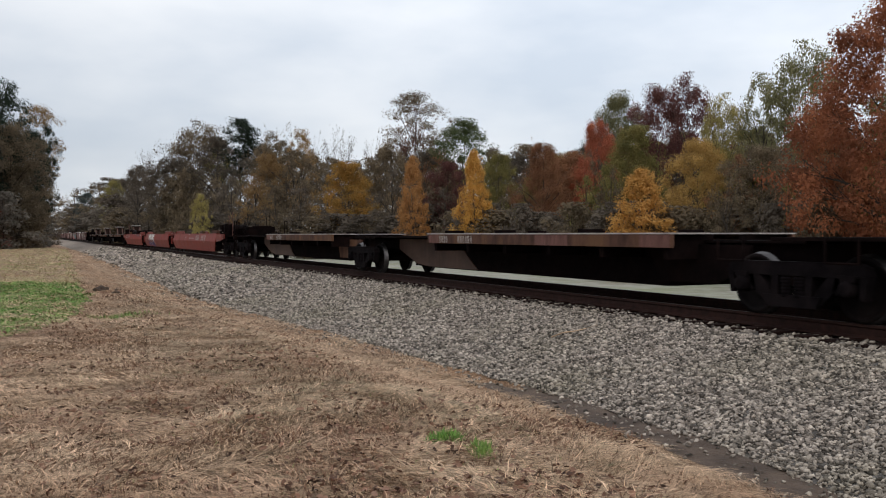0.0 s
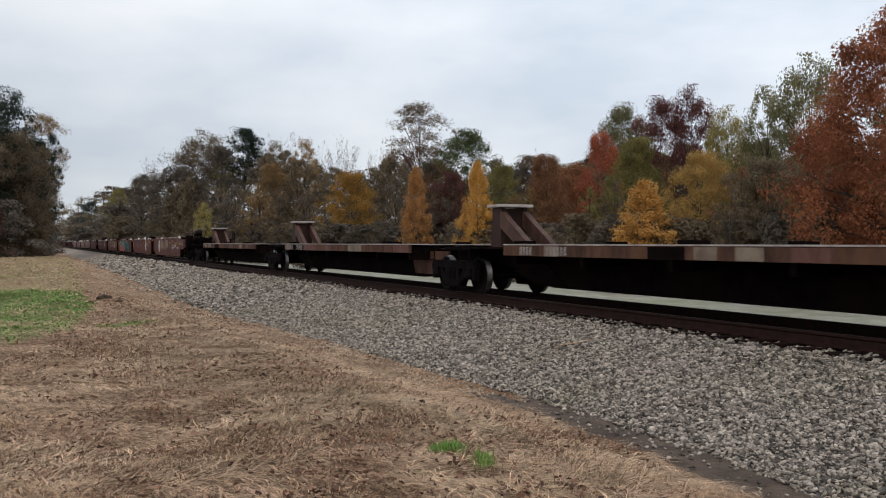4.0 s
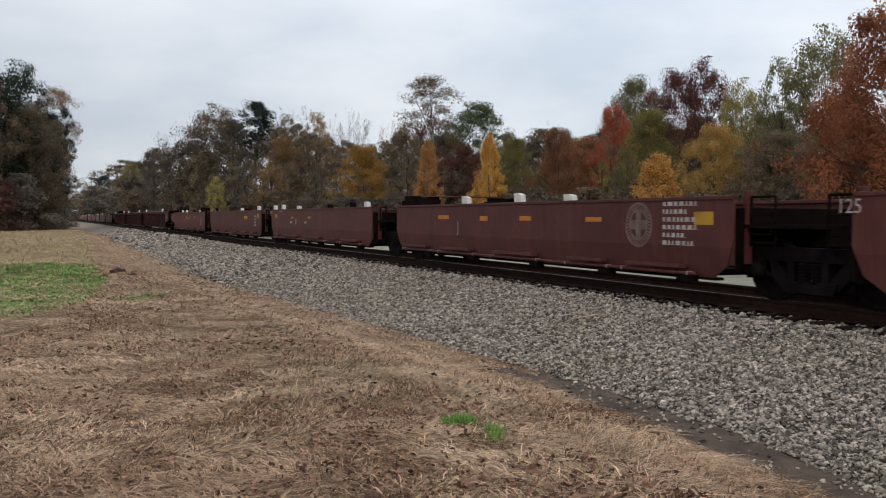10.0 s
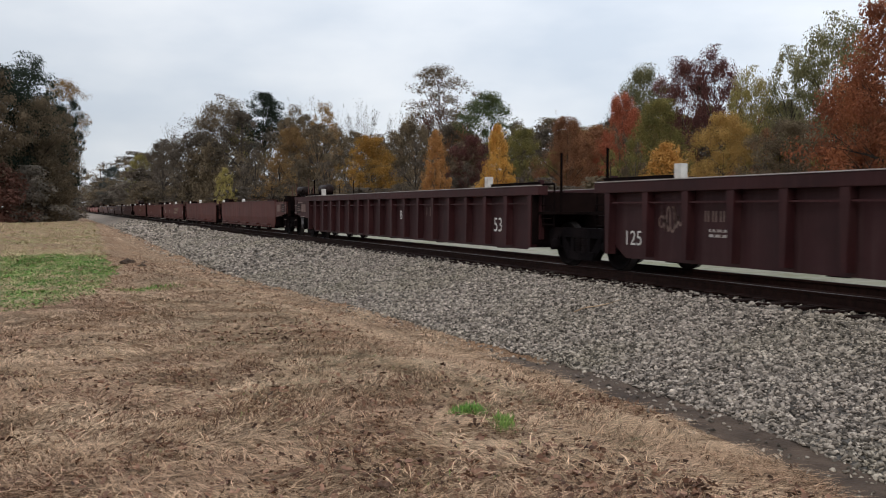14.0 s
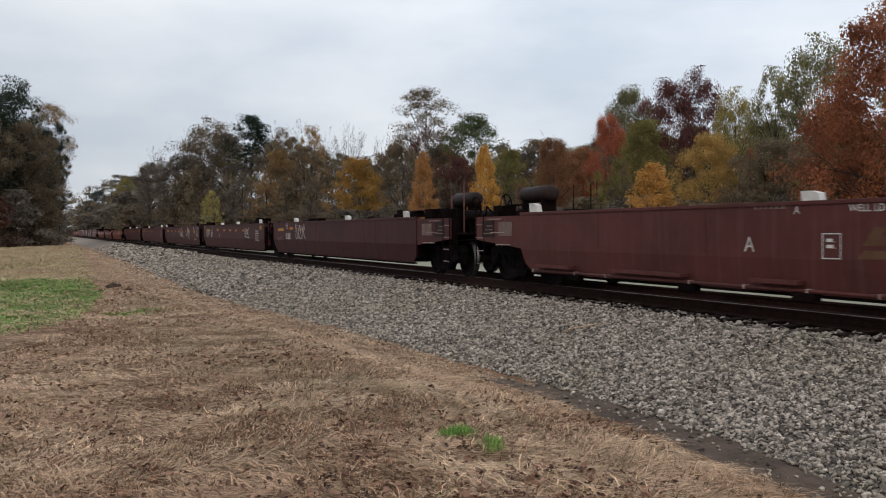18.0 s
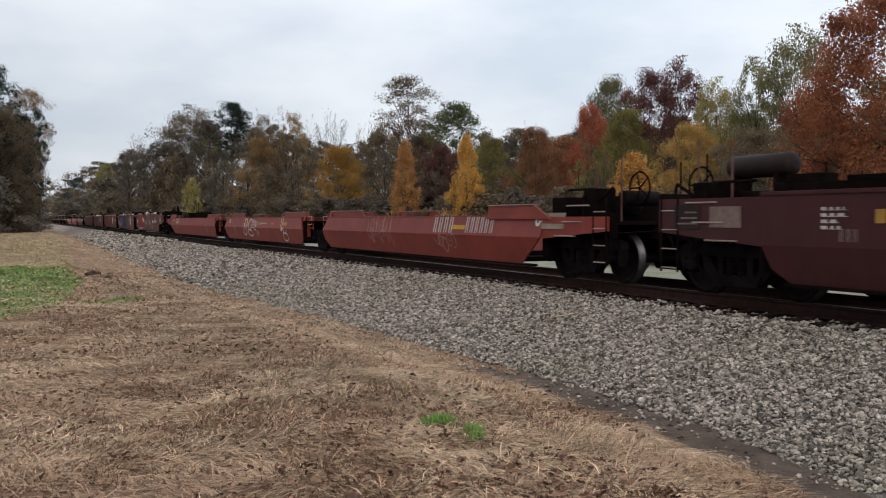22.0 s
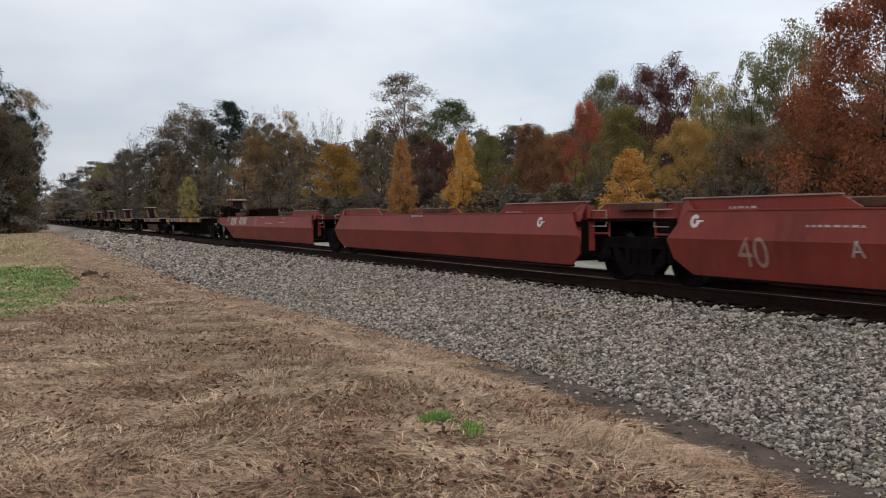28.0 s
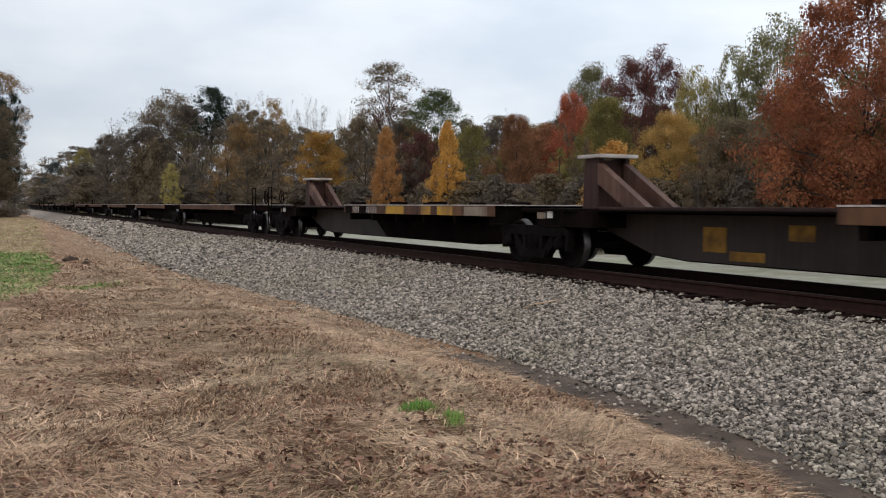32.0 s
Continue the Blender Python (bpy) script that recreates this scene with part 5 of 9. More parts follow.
def side_frame_mesh():
    """A cast three-piece side frame with its two window openings and pedestal ends."""
    bm = bmesh.new()
    prism(bm, [(-1.18, 0.60), (-1.14, 0.70), (-1.0, 0.75), (1.0, 0.75), (1.14, 0.70), (1.18, 0.60), (0.96, 0.565), (-0.96, 0.565)], -0.08, 0.08)
    prism(bm, [(-0.50, 0.31), (0.50, 0.31), (0.42, 0.155), (-0.42, 0.155)], -0.10, 0.10)
    for s in (-1, 1):
        # tension member, column, pedestal jaws and bearing cap
        prism(bm, [(s * 0.92, 0.60), (s * 0.60, 0.60), (s * 0.28, 0.24), (s * 0.47, 0.20)], -0.07, 0.07)
        prism(bm, [(s * 0.34, 0.57), (s * 0.23, 0.57), (s * 0.23, 0.29), (s * 0.34, 0.29)], -0.09, 0.09)
        prism(bm, [(s * 1.18, 0.60), (s * 1.06, 0.60), (s * 1.05, 0.32), (s * 1.12, 0.30)], -0.07, 0.07)
        prism(bm, [(s * 0.77, 0.60), (s * 0.69, 0.60), (s * 0.66, 0.40), (s * 0.73, 0.34)], -0.07, 0.07)
        lathe(bm, [(-0.15, 0.05), (-0.145, 0.095), (-0.10, 0.105), (0.02, 0.12)], 14, at=(0, s * 0.89, 0.43))
        prism(bm, [(s * 1.03, 0.60), (s * 0.76, 0.60), (s * 0.80, 0.52), (s * 0.99, 0.52)], -0.10, 0.06)
    me = bpy.data.meshes.new("side_frame")
    bm.to_mesh(me)
    bm.free()
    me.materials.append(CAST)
    return me


def axle_mesh():
    bm = bmesh.new()
    lathe(bm, [(-1.0, 0.07), (-0.72, 0.08), (0.72, 0.08), (1.0, 0.07)], 12)
    me = bpy.data.meshes.new("axle")
    bm.to_mesh(me)
    bm.free()
    me.materials.append(SHADEGREASE)
    return me


def spring_mesh():
    """Two coil springs side by side, as stacked rings."""
    bm = bmesh.new()
    for y in (-0.11, 0.11):
        coil = []
        for k in range(6):
            coil += [(-0.12 + k * 0.045, 0.075), (-0.10 + k * 0.045, 0.098), (-0.08 + k * 0.045, 0.075)]
        one = bmesh.new()
        lathe(one, coil, 10)
        bmesh.ops.rotate(one, cent=(0, 0, 0), matrix=Matrix.Rotation(radians(90), 3, "Y"), verts=one.verts[:])
        bmesh.ops.translate(one, verts=one.verts[:], vec=(0, y, 0.43))
        tmp = bpy.data.meshes.new("tmp")
        one.to_mesh(tmp)
        one.free()
        bm.from_mesh(tmp)
        bpy.data.meshes.remove(tmp)
    me = bpy.data.meshes.new("spring_nest")
    bm.to_mesh(me)
    bm.free()
    me.materials.append(CAST)
    return me


def bolster_mesh():
    bm = boxes((-1.05, 1.05, -0.2, 0.2, 0.44, 0.62), (-0.25, 0.25, -0.25, 0.25, 0.62, 0.76), bevel=0.02)
    me = bpy.data.meshes.new("bolster")
    bm.to_mesh(me)
    bm.free()
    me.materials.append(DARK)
    return me


WHEEL, FRAME, AXLE, SPRING, BOLSTER = wheel_mesh(), side_frame_mesh(), axle_mesh(), spring_mesh(), bolster_mesh()


def truck(car, y):
    """A two-axle truck under a car; its wheels stand on the rails."""
    t = same("truck", BOLSTER, car, pose(0, y, 0), "greasy cast-steel truck, its colour darkened for the car's shade")
    for s in (-1, 1):
        same("side_frame", FRAME, t, pose(s * 1.0, 0, 0, 0, 0, 0 if s < 0 else 180))
        same("spring_nest", SPRING, t, pose(s * 1.03, 0, 0))
        # a wheelset turns under its car
        axle = same("wheelset", AXLE, car, pose(0, y + s * 0.89, 0.424), "greasy axle with two wheels, darkened for the car's shade")
        for e in (-1, 1):
            same("wheel", WHEEL, axle, pose(e * 0.755, 0, 0, 0, 0, 180 if e > 0 else 0), "dark wheel with a bright rim")
        WHEELSETS.append((axle, car, y + s * 0.89))
    return t


# how far a side stands out at a height: the plates are folded along a crease
SECTION = {"humped": ((0.20, 0.24, 0.76, 1.15, 1.40), (-0.130, -0.120, 0.030, -0.060, -0.08), 0.76),
           "plain": ((0.28, 0.72, 1.45), (-0.050, 0.0, 0.0), 0.72),
           "dark": ((0.28, 0.76, 1.45), (-0.095, 0.0, 0.0), 0.76)}
KIND_OF = {}            # name of a well car -> its kind


def stand_out(kind, z):
    return float(np.interp(z, SECTION[kind][0], SECTION[kind][1]))


def cut_at_crease(bm, kind):
    bmesh.ops.bisect_plane(bm, geom=bm.verts[:] + bm.edges[:] + bm.faces[:], plane_co=(0, 0, SECTION[kind][2]), plane_no=(0, 0, 1))


def lay_on_side(bm, car, x):
    """Bends a flat mark at x on to the folded near side of its car."""
    kind = KIND_OF.get(car.name)
    if kind not in SECTION:
        return
    proud = (UP - x + 0.006) if kind == "humped" else -HALF - x
    cut_at_crease(bm, kind)
    for v in bm.verts:
        v.co.x = -(HALF + stand_out(kind, v.co.z)) - proud


# flat marks on a side: along the reading direction a (towards smaller y), height z


def sheet_mark(name, polys, material, car, x=-HALF - 0.005, label="", thick=0.004):
    """Painted shapes on the near side plate: closed (a, z) outlines as thin raised films."""
    bm = bmesh.new()
    for poly in polys:
        bm.faces.new([bm.verts.new((x, -a, z)) for a, z in poly])
    if len(polys) > 1:
        bmesh.ops.remove_doubles(bm, verts=bm.verts[:], dist=0.0002)
    lay_on_side(bm, car, x)
    bmesh.ops.recalc_face_normals(bm, faces=bm.faces[:])
    for f in bm.faces:
        f.normal_update()
        if f.normal.x > 0:
            f.normal_flip()
    return part(name, bm, material, car, label)


def rect(a0, a1, z0, z1):
    return [(a0, z0), (a1, z0), (a1, z1), (a0, z1)]


def ribbon(points, w):
    """A stroke of even width along (a, z) points, as quads that share their corners."""
    n = len(points)
    closed = points[0] == points[-1]
    left, right = [], []
    for k in range(n):
        p = points[k - 1] if k else (points[-2] if closed else points[0])
        q = points[k + 1] if k < n - 1 else (points[1] if closed else points[-1])
        dx, dz = q[0] - p[0], q[1] - p[1]
        ln = math.hypot(dx, dz) or 1.0
        nx, nz = -dz / ln * w / 2, dx / ln * w / 2
        left.append((points[k][0] + nx, points[k][1] + nz))
        right.append((points[k][0] - nx, points[k][1] - nz))
    return [[left[k], right[k], right[k + 1], left[k + 1]] for k in range(n - 1)]


def ring(a, z, r, w, n=20, squash=1.0):
    return [[(a + rr * squash * math.cos(q), z + rr * math.sin(q)) for rr, q in ((r, q0), (r, q1), (r - w, q1), (r - w, q0))]
            for q0, q1 in ((2 * math.pi * i / n, 2 * math.pi * (i + 1) / n) for i in range(n))]


def words(text, a, z, height, material, car, x=-HALF - 0.006, name="lettering", label=""):
    """Lettering on the near side, starting at a, foot at z."""
    cu = bpy.data.curves.new("text", "FONT")
    cu.body, cu.size = text, height * 1.38
    ob = new("text", cu)
    me = bpy.data.meshes.new_from_object(ob)
    bpy.data.objects.remove(ob)
    bpy.data.curves.remove(cu)
    me.transform(Matrix(((0, 0, -1, x), (-1, 0, 0, -a), (0, 1, 0, z), (0, 0, 0, 1))))
    bm = bmesh.new()
    bm.from_mesh(me)
    lay_on_side(bm, car, x)
    bm.to_mesh(me)
    bm.free()
    me.materials.clear()
    me.materials.append(material)
    got = new(name, me)
    got.parent = car
    if label:
        got["label"] = label
    return got


def bars(a, z, height, count, material, car, pitch=0.0, x=-HALF - 0.006, name="lettering", label=""):
    """A row of plain upright bars where initials and numbers stand."""
    pitch = pitch or height * 0.78
    polys = []
    for k in range(count):
        b = a + k * pitch
        w = min(pitch * 0.2, height * 0.2)
        polys.append(rect(b, b + w, z, z + height))
        polys.append(rect(b + pitch * 0.6 - w, b + pitch * 0.6, z, z + height))
    return sheet_mark(name, polys, material, car, x, label)


def small_print(a, z, width, lines, material, car, x=-HALF - 0.006, seed=0, step=0.07):
    """Lines of print too small to read, each one strip with a ragged upper edge."""
    rng = random.Random(seed)
    for k in range(lines):
        low, b = z - k * step, a
        end = a + width * rng.uniform(0.6, 1.0)
        foot, top = low + min(0.006, step * 0.08), low + min(step * 0.55, 0.11)
        edge = []
        while b < end - 0.02:
            c = min(b + rng.uniform(0.03, 0.11), end)
            edge += [(b, top), (c, top), (c + 0.001, foot), (c + 0.044, foot)]
            b = c + 0.045
        if edge:
            sheet_mark("small_print", [[(a, low), (edge[-1][0] + 0.001, low)] + edge[::-1]], material, car, x, "line of small stencilled print")


def hand_wheel(x, y, z, r):
    """A spoked brake wheel whose axle lies across the car."""
    bm = bmesh.new()
    rows = [[bm.verts.new((x + 0.018 * math.sin(q), y + (r + 0.018 * math.cos(q)) * math.cos(p), z + (r + 0.018 * math.cos(q)) * math.sin(p))) for q in (0, 1.26, 2.51, 3.77, 5.03)]
            for p in (2 * math.pi * k / 18 for k in range(18))]
    for k in range(18):
        a, b = rows[k], rows[(k + 1) % 18]
        for i in range(5):
            bm.faces.new((a[i], b[i], b[(i + 1) % 5], a[(i + 1) % 5])).smooth = True
    for k in range(5):
        p = 2 * math.pi * k / 5
        rod(bm, (x, y, z), (x, y + r * math.cos(p), z + r * math.sin(p)), 0.014, 5)
    return bm


def side_outline(y0, y1, kind, front_end, rear_end):
    """Outline (y, z) of a side plate; the red kind is cut back at its shared ends."""
    if kind == "humped":
        lo, hi = 0.24, 1.15
        rear = [(y1 - 0.9, lo), (y1 - 0.1, 0.7), (y1, 0.78), (y1, hi)] if rear_end else \
            [(y1 - 0.42, lo), (y1 - 0.06, 0.46), (y1, 0.74), (y1 - 0.34, hi)]
        lead = [(y0, hi), (y0, 0.78), (y0 + 0.1, 0.7), (y0 + 0.9, lo)] if front_end else \
            [(y0 + 0.34, hi), (y0, 0.74), (y0 + 0.06, 0.46), (y0 + 0.42, lo)]
        return rear + lead
    lo, hi = 0.28, 1.40
    return [(y0 + 0.45, lo), (y1 - 0.45, lo), (y1 - 0.15, 0.46), (y1, 0.82), (y1, hi), (y0, hi), (y0, 0.82), (y0 + 0.15, 0.46)]


def well_unit(kind, s0, s1, front_end, rear_end, label, group, seed):
    """One well unit between truck centres s0 (leading) and s1; front_end/rear_end: True where it is a coupled end."""
    paint = {"humped": RED, "plain": BROWN, "dark": MAROON, "rib": RIBRED}[kind]
    mid = (s0 + s1) / 2
    rng = random.Random(seed)
    car = thing("well_car", label, "well car", group)
    joint = {"plain": 1.0, "dark": 0.85, "humped": 1.15}.get(kind, 1.3)
    y0 = s0 - mid + (0.8 if front_end else joint)
    y1 = s1 - mid - (0.8 if rear_end else joint)
    outline = side_outline(y0, y1, kind, front_end, rear_end)
    top = {"humped": 1.15, "rib": 1.56}.get(kind, 1.40)
    KIND_OF[car.name] = kind
    for s in (-1, 1):
        bm = bmesh.new()
        inset = 0.16 if kind == "rib" else 0.0
        a, b = s * (HALF - inset), s * (HALF - inset - 0.03)
        prism(bm, outline, min(a, b), max(a, b))
        if kind in SECTION:
            cut_at_crease(bm, kind)
            for v in bm.verts:
                v.co.x += s * stand_out(kind, v.co.z)
        part("side_plate", bm, RIBWEB if kind == "rib" else paint, car)
        if kind == "rib":
            part("top_chord", boxes((min(s * HALF, s * (HALF - 0.22)), max(s * HALF, s * (HALF - 0.22)), y0 - 0.3, y1 + 0.3, 1.38, 1.56), bevel=0.012), paint, car)
            part("chord_edge", boxes((min(s * (HALF + 0.012), s * (HALF - 0.1)), max(s * (HALF + 0.012), s * (HALF - 0.1)), y0 - 0.28, y1 + 0.28, 1.562, 1.578)), PALE, car,
                 "worn pale upper edge")
            first = -{50: 0.43, 51: 0.03, 52: 0.2}[seed]
            spots = [y0 + 0.08, *(first + k for k in range(-12, 13) if y0 + 0.5 < first + k < y1 - 0.5), y1 - 0.08]
            for k, y in enumerate(spots):
                if s < 0 or k % 3 == 0:
                    bm = bmesh.new()
                    prism(bm, [(y - 0.075, 1.38), (y + 0.075, 1.38), (y + 0.045, 0.34), (y - 0.045, 0.34)], min(s * (HALF - 0.158), s * (HALF - 0.01)), max(s * (HALF - 0.158), s * (HALF - 0.01)))
                    part("rib", bm, paint, car)
            part("grab_rail", boxes((min(s * (HALF - 0.07), s * (HALF - 0.04)), max(s * (HALF - 0.07), s * (HALF - 0.04)), y0 + 0.2, y1 - 0.2, 1.2, 1.225)), paint, car)
        elif kind == "humped":
            lip = HALF + stand_out(kind, 1.15)
            part("top_rail", boxes((min(s * (lip + 0.012), s * (lip - 0.10)), max(s * (lip + 0.012), s * (lip - 0.10)), y0 + (0.0 if front_end else 0.35), y1 - (0.0 if rear_end else 0.35), 1.146, 1.172), bevel=0.008), paint, car)
            for y, e, coupled in ((y0, 1, front_end), (y1, -1, rear_end)):
                if coupled and seed // 10 != 8:
                    continue
                if coupled:
                    # a short raised wall on the side itself, before the truck
                    x0, x1 = sorted((s * (HALF + 0.01), s * (HALF - 0.02)))
                    part("raised_wall", prism(bmesh.new(), [(y - e * 0.35, 1.1), (y + e * 0.25, 1.36), (y + e * 2.0, 1.36), (y + e * 2.12, 1.1)], x0, x1), paint, car)
                    part("wall_lip", boxes((x0 - 0.03, x1 + 0.03, min(y + e * 0.25, y + e * 2.0), max(y + e * 0.25, y + e * 2.0), 1.361, 1.382), bevel=0.006), DUSTY, car, "dusty rim of the raised wall")
                    continue
                # a raised inner wall stands back from the side at a shared end, with a gusset to the corner
                x0, x1 = sorted((s * (lip - 0.16), s * (lip - 0.19)))
                part("raised_wall", prism(bmesh.new(), [(y + e * 0.1, 0.9), (y + e * 0.1, 1.33), (y + e * 2.9, 1.33), (y + e * 3.3, 1.12), (y + e * 3.3, 0.9)], x0, x1), paint, car)
                part("wall_lip", boxes((x0 - 0.03, x1 + 0.03, min(y + e * 0.1, y + e * 2.9), max(y + e * 0.1, y + e * 2.9), 1.331, 1.352), bevel=0.006), DUSTY, car, "dusty rim of the raised wall")
                bm = bmesh.new()
                prism(bm, [(y + e * 0.12, 1.0), (y + e * 0.12, 1.33), (y + e * 0.20, 1.33), (y + e * 0.5, 1.1), (y + e * 0.5, 1.0)], x0, x1)
                for v in bm.verts:
                    if v.co.z < 1.15:
                        v.co.x += s * 0.13
                part("gusset", bm, paint, car)
            part("bottom_sill", boxes((min(s * (HALF - 0.12), s * (HALF - 0.24)), max(s * (HALF - 0.12), s * (HALF - 0.24)), y0 + 0.5, y1 - 0.5, 0.205, 0.245), bevel=0.008), DARK, car)
        else:
            part("top_rail", boxes((min(s * (HALF + 0.02), s * (HALF - 0.1)), max(s * (HALF + 0.02), s * (HALF - 0.1)), y0 + 0.02, y1 - 0.02, 1.398, 1.45), bevel=0.01), paint, car)
            if s < 0:
                for k in range(1, 5):
                    y = y0 + (y1 - y0) * k / 5
                    part("seam", boxes((-HALF - 0.004, -HALF - 0.0005, y - 0.03, y + 0.03, 0.775, 1.39)), paint, car)
                if seed // 10 in (4, 6):
                    # a pipe in clamps along the sill, under short step plates, with brackets below
                    part("pipe", rods([((-HALF - 0.07, y0 + 0.7, 0.33), (-HALF - 0.07, y1 - 0.7, 0.33))], 0.024, 8), paint, car)
                    y = y0 + 0.9
                    while y < y1 - 1.4:
                        end = min(y + rng.uniform(0.9, 2.4), y1 - 0.8)
                        part("ledge_plate", boxes((-HALF - 0.13, -HALF + 0.02, y + 0.1, end, 0.395, 0.452), bevel=0.008), paint, car)
                        part("sill_bracket", boxes((-HALF - 0.11, -HALF + 0.03, y - 0.16, y + 0.2, 0.20, 0.31), bevel=0.02), DARK, car)
                        for q in (y - 0.05, end + 0.12):
                            part("pipe_clamp", boxes((-HALF - 0.10, -HALF - 0.001, q, q + 0.03, 0.30, 0.36), bevel=0.005), DUSTY, car, "pale worn pipe clamp")
                        y = end + rng.uniform(0.4, 1.3)
            part("bottom_sill", boxes((min(s * (HALF - 0.03), s * (HALF - 0.2)), max(s * (HALF - 0.03), s * (HALF - 0.2)), y0 + 0.4, y1 - 0.4, 0.245, 0.285), bevel=0.008), DARK, car)
    # well floor: cross beams and end sheets
    for k in range(5):
        y = y0 + (y1 - y0) * (k + 0.5) / 5
        part("cross_beam", boxes((-HALF + 0.2, HALF - 0.2, y - 0.16, y + 0.16, 0.262, 0.36)), DARK, car)
    for e, y in ((-1, y0), (1, y1)):
        bm = bmesh.new()
        prism(bm, [(y, 0.4), (y + e * 0.03, 0.4), (y + e * 0.03, top - 0.12), (y, top - 0.12)], -HALF + 0.03, HALF - 0.03)
        part("end_sheet", bm, DARK, car)
        coupled = front_end if e < 0 else rear_end
        tip = (s0 - mid - 1.4) if e < 0 else (s1 - mid + 1.4)
        if not coupled:
            tip = (s0 - mid + 0.25) if e < 0 else (s1 - mid - 0.25)
        bm = bmesh.new()
        prism(bm, [(y, 0.62), (y, 1.0), (tip, 0.98), (tip, 0.78)], -0.45, 0.45)
        part("draft_sill", bm, DARK, car)
        if coupled:
            edge = tip - e * 0.15
            a, b = min(y, edge), max(y, edge)
            part("end_platform", boxes((-HALF + 0.05, HALF - 0.05, a, b, 1.0, 1.06), bevel=0.01), DARK, car)
            for s in (-1, 1):
                # wing of the side plate carried over the truck
                bm = bmesh.new()
                w = y + e * 2.05
                prism(bm, [(y, 0.74), (y, top - 0.01), (w, top - 0.01), (w, 0.9)], min(s * (HALF - 0.02), s * (HALF - 0.05)), max(s * (HALF - 0.02), s * (HALF - 0.05)))
                part("side_wing", bm, paint, car)
                x = s * (HALF - 0.06)
                part("corner_post", boxes((min(x, x - s * 0.1), max(x, x - s * 0.1), min(w, w + e * 0.08), max(w, w + e * 0.08), 0.78, top + 0.04), bevel=0.008), DARK, car)
                seg = [((x + s * 0.04, edge - e * 0.05, z), (x + s * 0.04, edge - e * 0.42, z)) for z in (0.38, 0.66, 0.94, 1.22)]
                for rung in seg:
                    part("ladder_rung", rods([rung], 0.012), DUSTY, car, "dusty ladder rung")
                for q in (0.05, 0.42):
                    part("ladder_stile", rods([((x + s * 0.04, edge - e * q, 0.32), (x + s * 0.04, edge - e * q, 1.45))], 0.018), DARK, car)
                for z, q in ((1.05, 0.75), (1.33, 0.6), (0.80, 1.0)):
                    part("grab_iron", rods([((x + s * 0.05, edge - e * q, z), (x + s * 0.05, edge - e * (q + 0.62), z)), ((x + s * 0.05, edge - e * q, z), (x, edge - e * q, z)),
                                            ((x + s * 0.05, edge - e * (q + 0.62), z), (x, edge - e * (q + 0.62), z))], 0.014), DUSTY, car, "dusty grab iron")
                for q, hi in ((0.3, 2.2), (1.0, 2.05)):
                    part("mast", rods([((s * 0.92, edge - e * q, 1.05), (s * 0.92, edge - e * q, hi + rng.uniform(-0.1, 0.1)))], 0.017), RUB if s < 0 else DARK, car)
                if s < 0 and kind != "humped":
                    a, b = sorted((y + e * 0.35, y + e * 0.95))
                    part("data_plate", boxes((-HALF + 0.008, -HALF + 0.018, a, b, 0.98, 1.27), bevel=0.003), FADED, car, "faded stencilled panel")
                    a, b = sorted((y + e * 1.15, y + e * 1.7))
                    part("data_plate", boxes((-HALF + 0.008, -HALF + 0.018, a, b, 0.95, 1.3), bevel=0.003), GRIME, car, "grimy stencilled panel")
                    for k in range(3):
                        part("small_print", boxes((-HALF + 0.003, -HALF + 0.007, a + 0.06, b - 0.08 * (k + 1), 1.02 + 0.08 * k, 1.045 + 0.08 * k)), FADED, car, "line of small stencilled print")
            bm = bmesh.new()
            lathe(bm, [(-0.62, 0.05), (-0.60, 0.13), (-0.54, 0.17), (0.54, 0.17), (0.60, 0.13), (0.62, 0.05)], 16)
            bmesh.ops.rotate(bm, cent=(0, 0, 0), matrix=Matrix.Rotation(radians(90), 3, "Z"), verts=bm.verts[:])
            bmesh.ops.translate(bm, verts=bm.verts[:], vec=(-0.45, y + e * 0.95, 1.86 if kind != "humped" else 1.34))
            part("air_reservoir", bm, GRIME, car, "grimy air reservoir")
            for q in (0.55, 1.35):
                part("reservoir_bracket", boxes((-0.62, -0.28, y + e * q - 0.03, y + e * q + 0.03, 1.06, 1.74 if kind != "humped" else 1.22), bevel=0.006), DARK, car)
            hi = 1.48 + rng.uniform(-0.08, 0.16)
            part("brake_cabinet", boxes((-1.22, -0.75, y + e * 0.30 - 0.2, y + e * 0.30 + 0.25, 1.06, hi), bevel=0.02), DARK, car)
            part("brake_cabinet", boxes((0.3, 1.15, y + e * 0.9 - 0.3, y + e * 0.9 + 0.3, 1.06, 1.55), bevel=0.02), DARK, car)
            part("end_guard", boxes((-HALF + 0.12, HALF - 0.12, min(edge - e * 0.9, edge - e * 0.84), max(edge - e * 0.9, edge - e * 0.84), 1.06, 1.5), bevel=0.01), DARK, car)
            part("brake_cylinder", rods([((-0.9, y + e * 1.75, 1.45), (-0.2, y + e * 1.75, 1.45))], 0.13, 12), SHADEGREASE, car)
            part("brake_lever", rods([((-1.2, y + e * 0.9, 1.1), (-1.2, y + e * 1.9, 1.62)), ((-1.2, y + e * 1.9, 1.62), (-1.2, y + e * 2.05, 1.1)), ((-1.1, y + e * 0.4, 1.62), (-1.1, y + e * 1.2, 1.62))], 0.024, 6), DARK, car)
            part("air_hose", rods([((-0.25, tip - e * 0.1, 0.9), (-0.28, tip + e * 0.15, 0.6)), ((-0.28, tip + e * 0.15, 0.6), (-0.25, tip + e * 0.42, 0.52))], 0.025, 8), DARK, car)
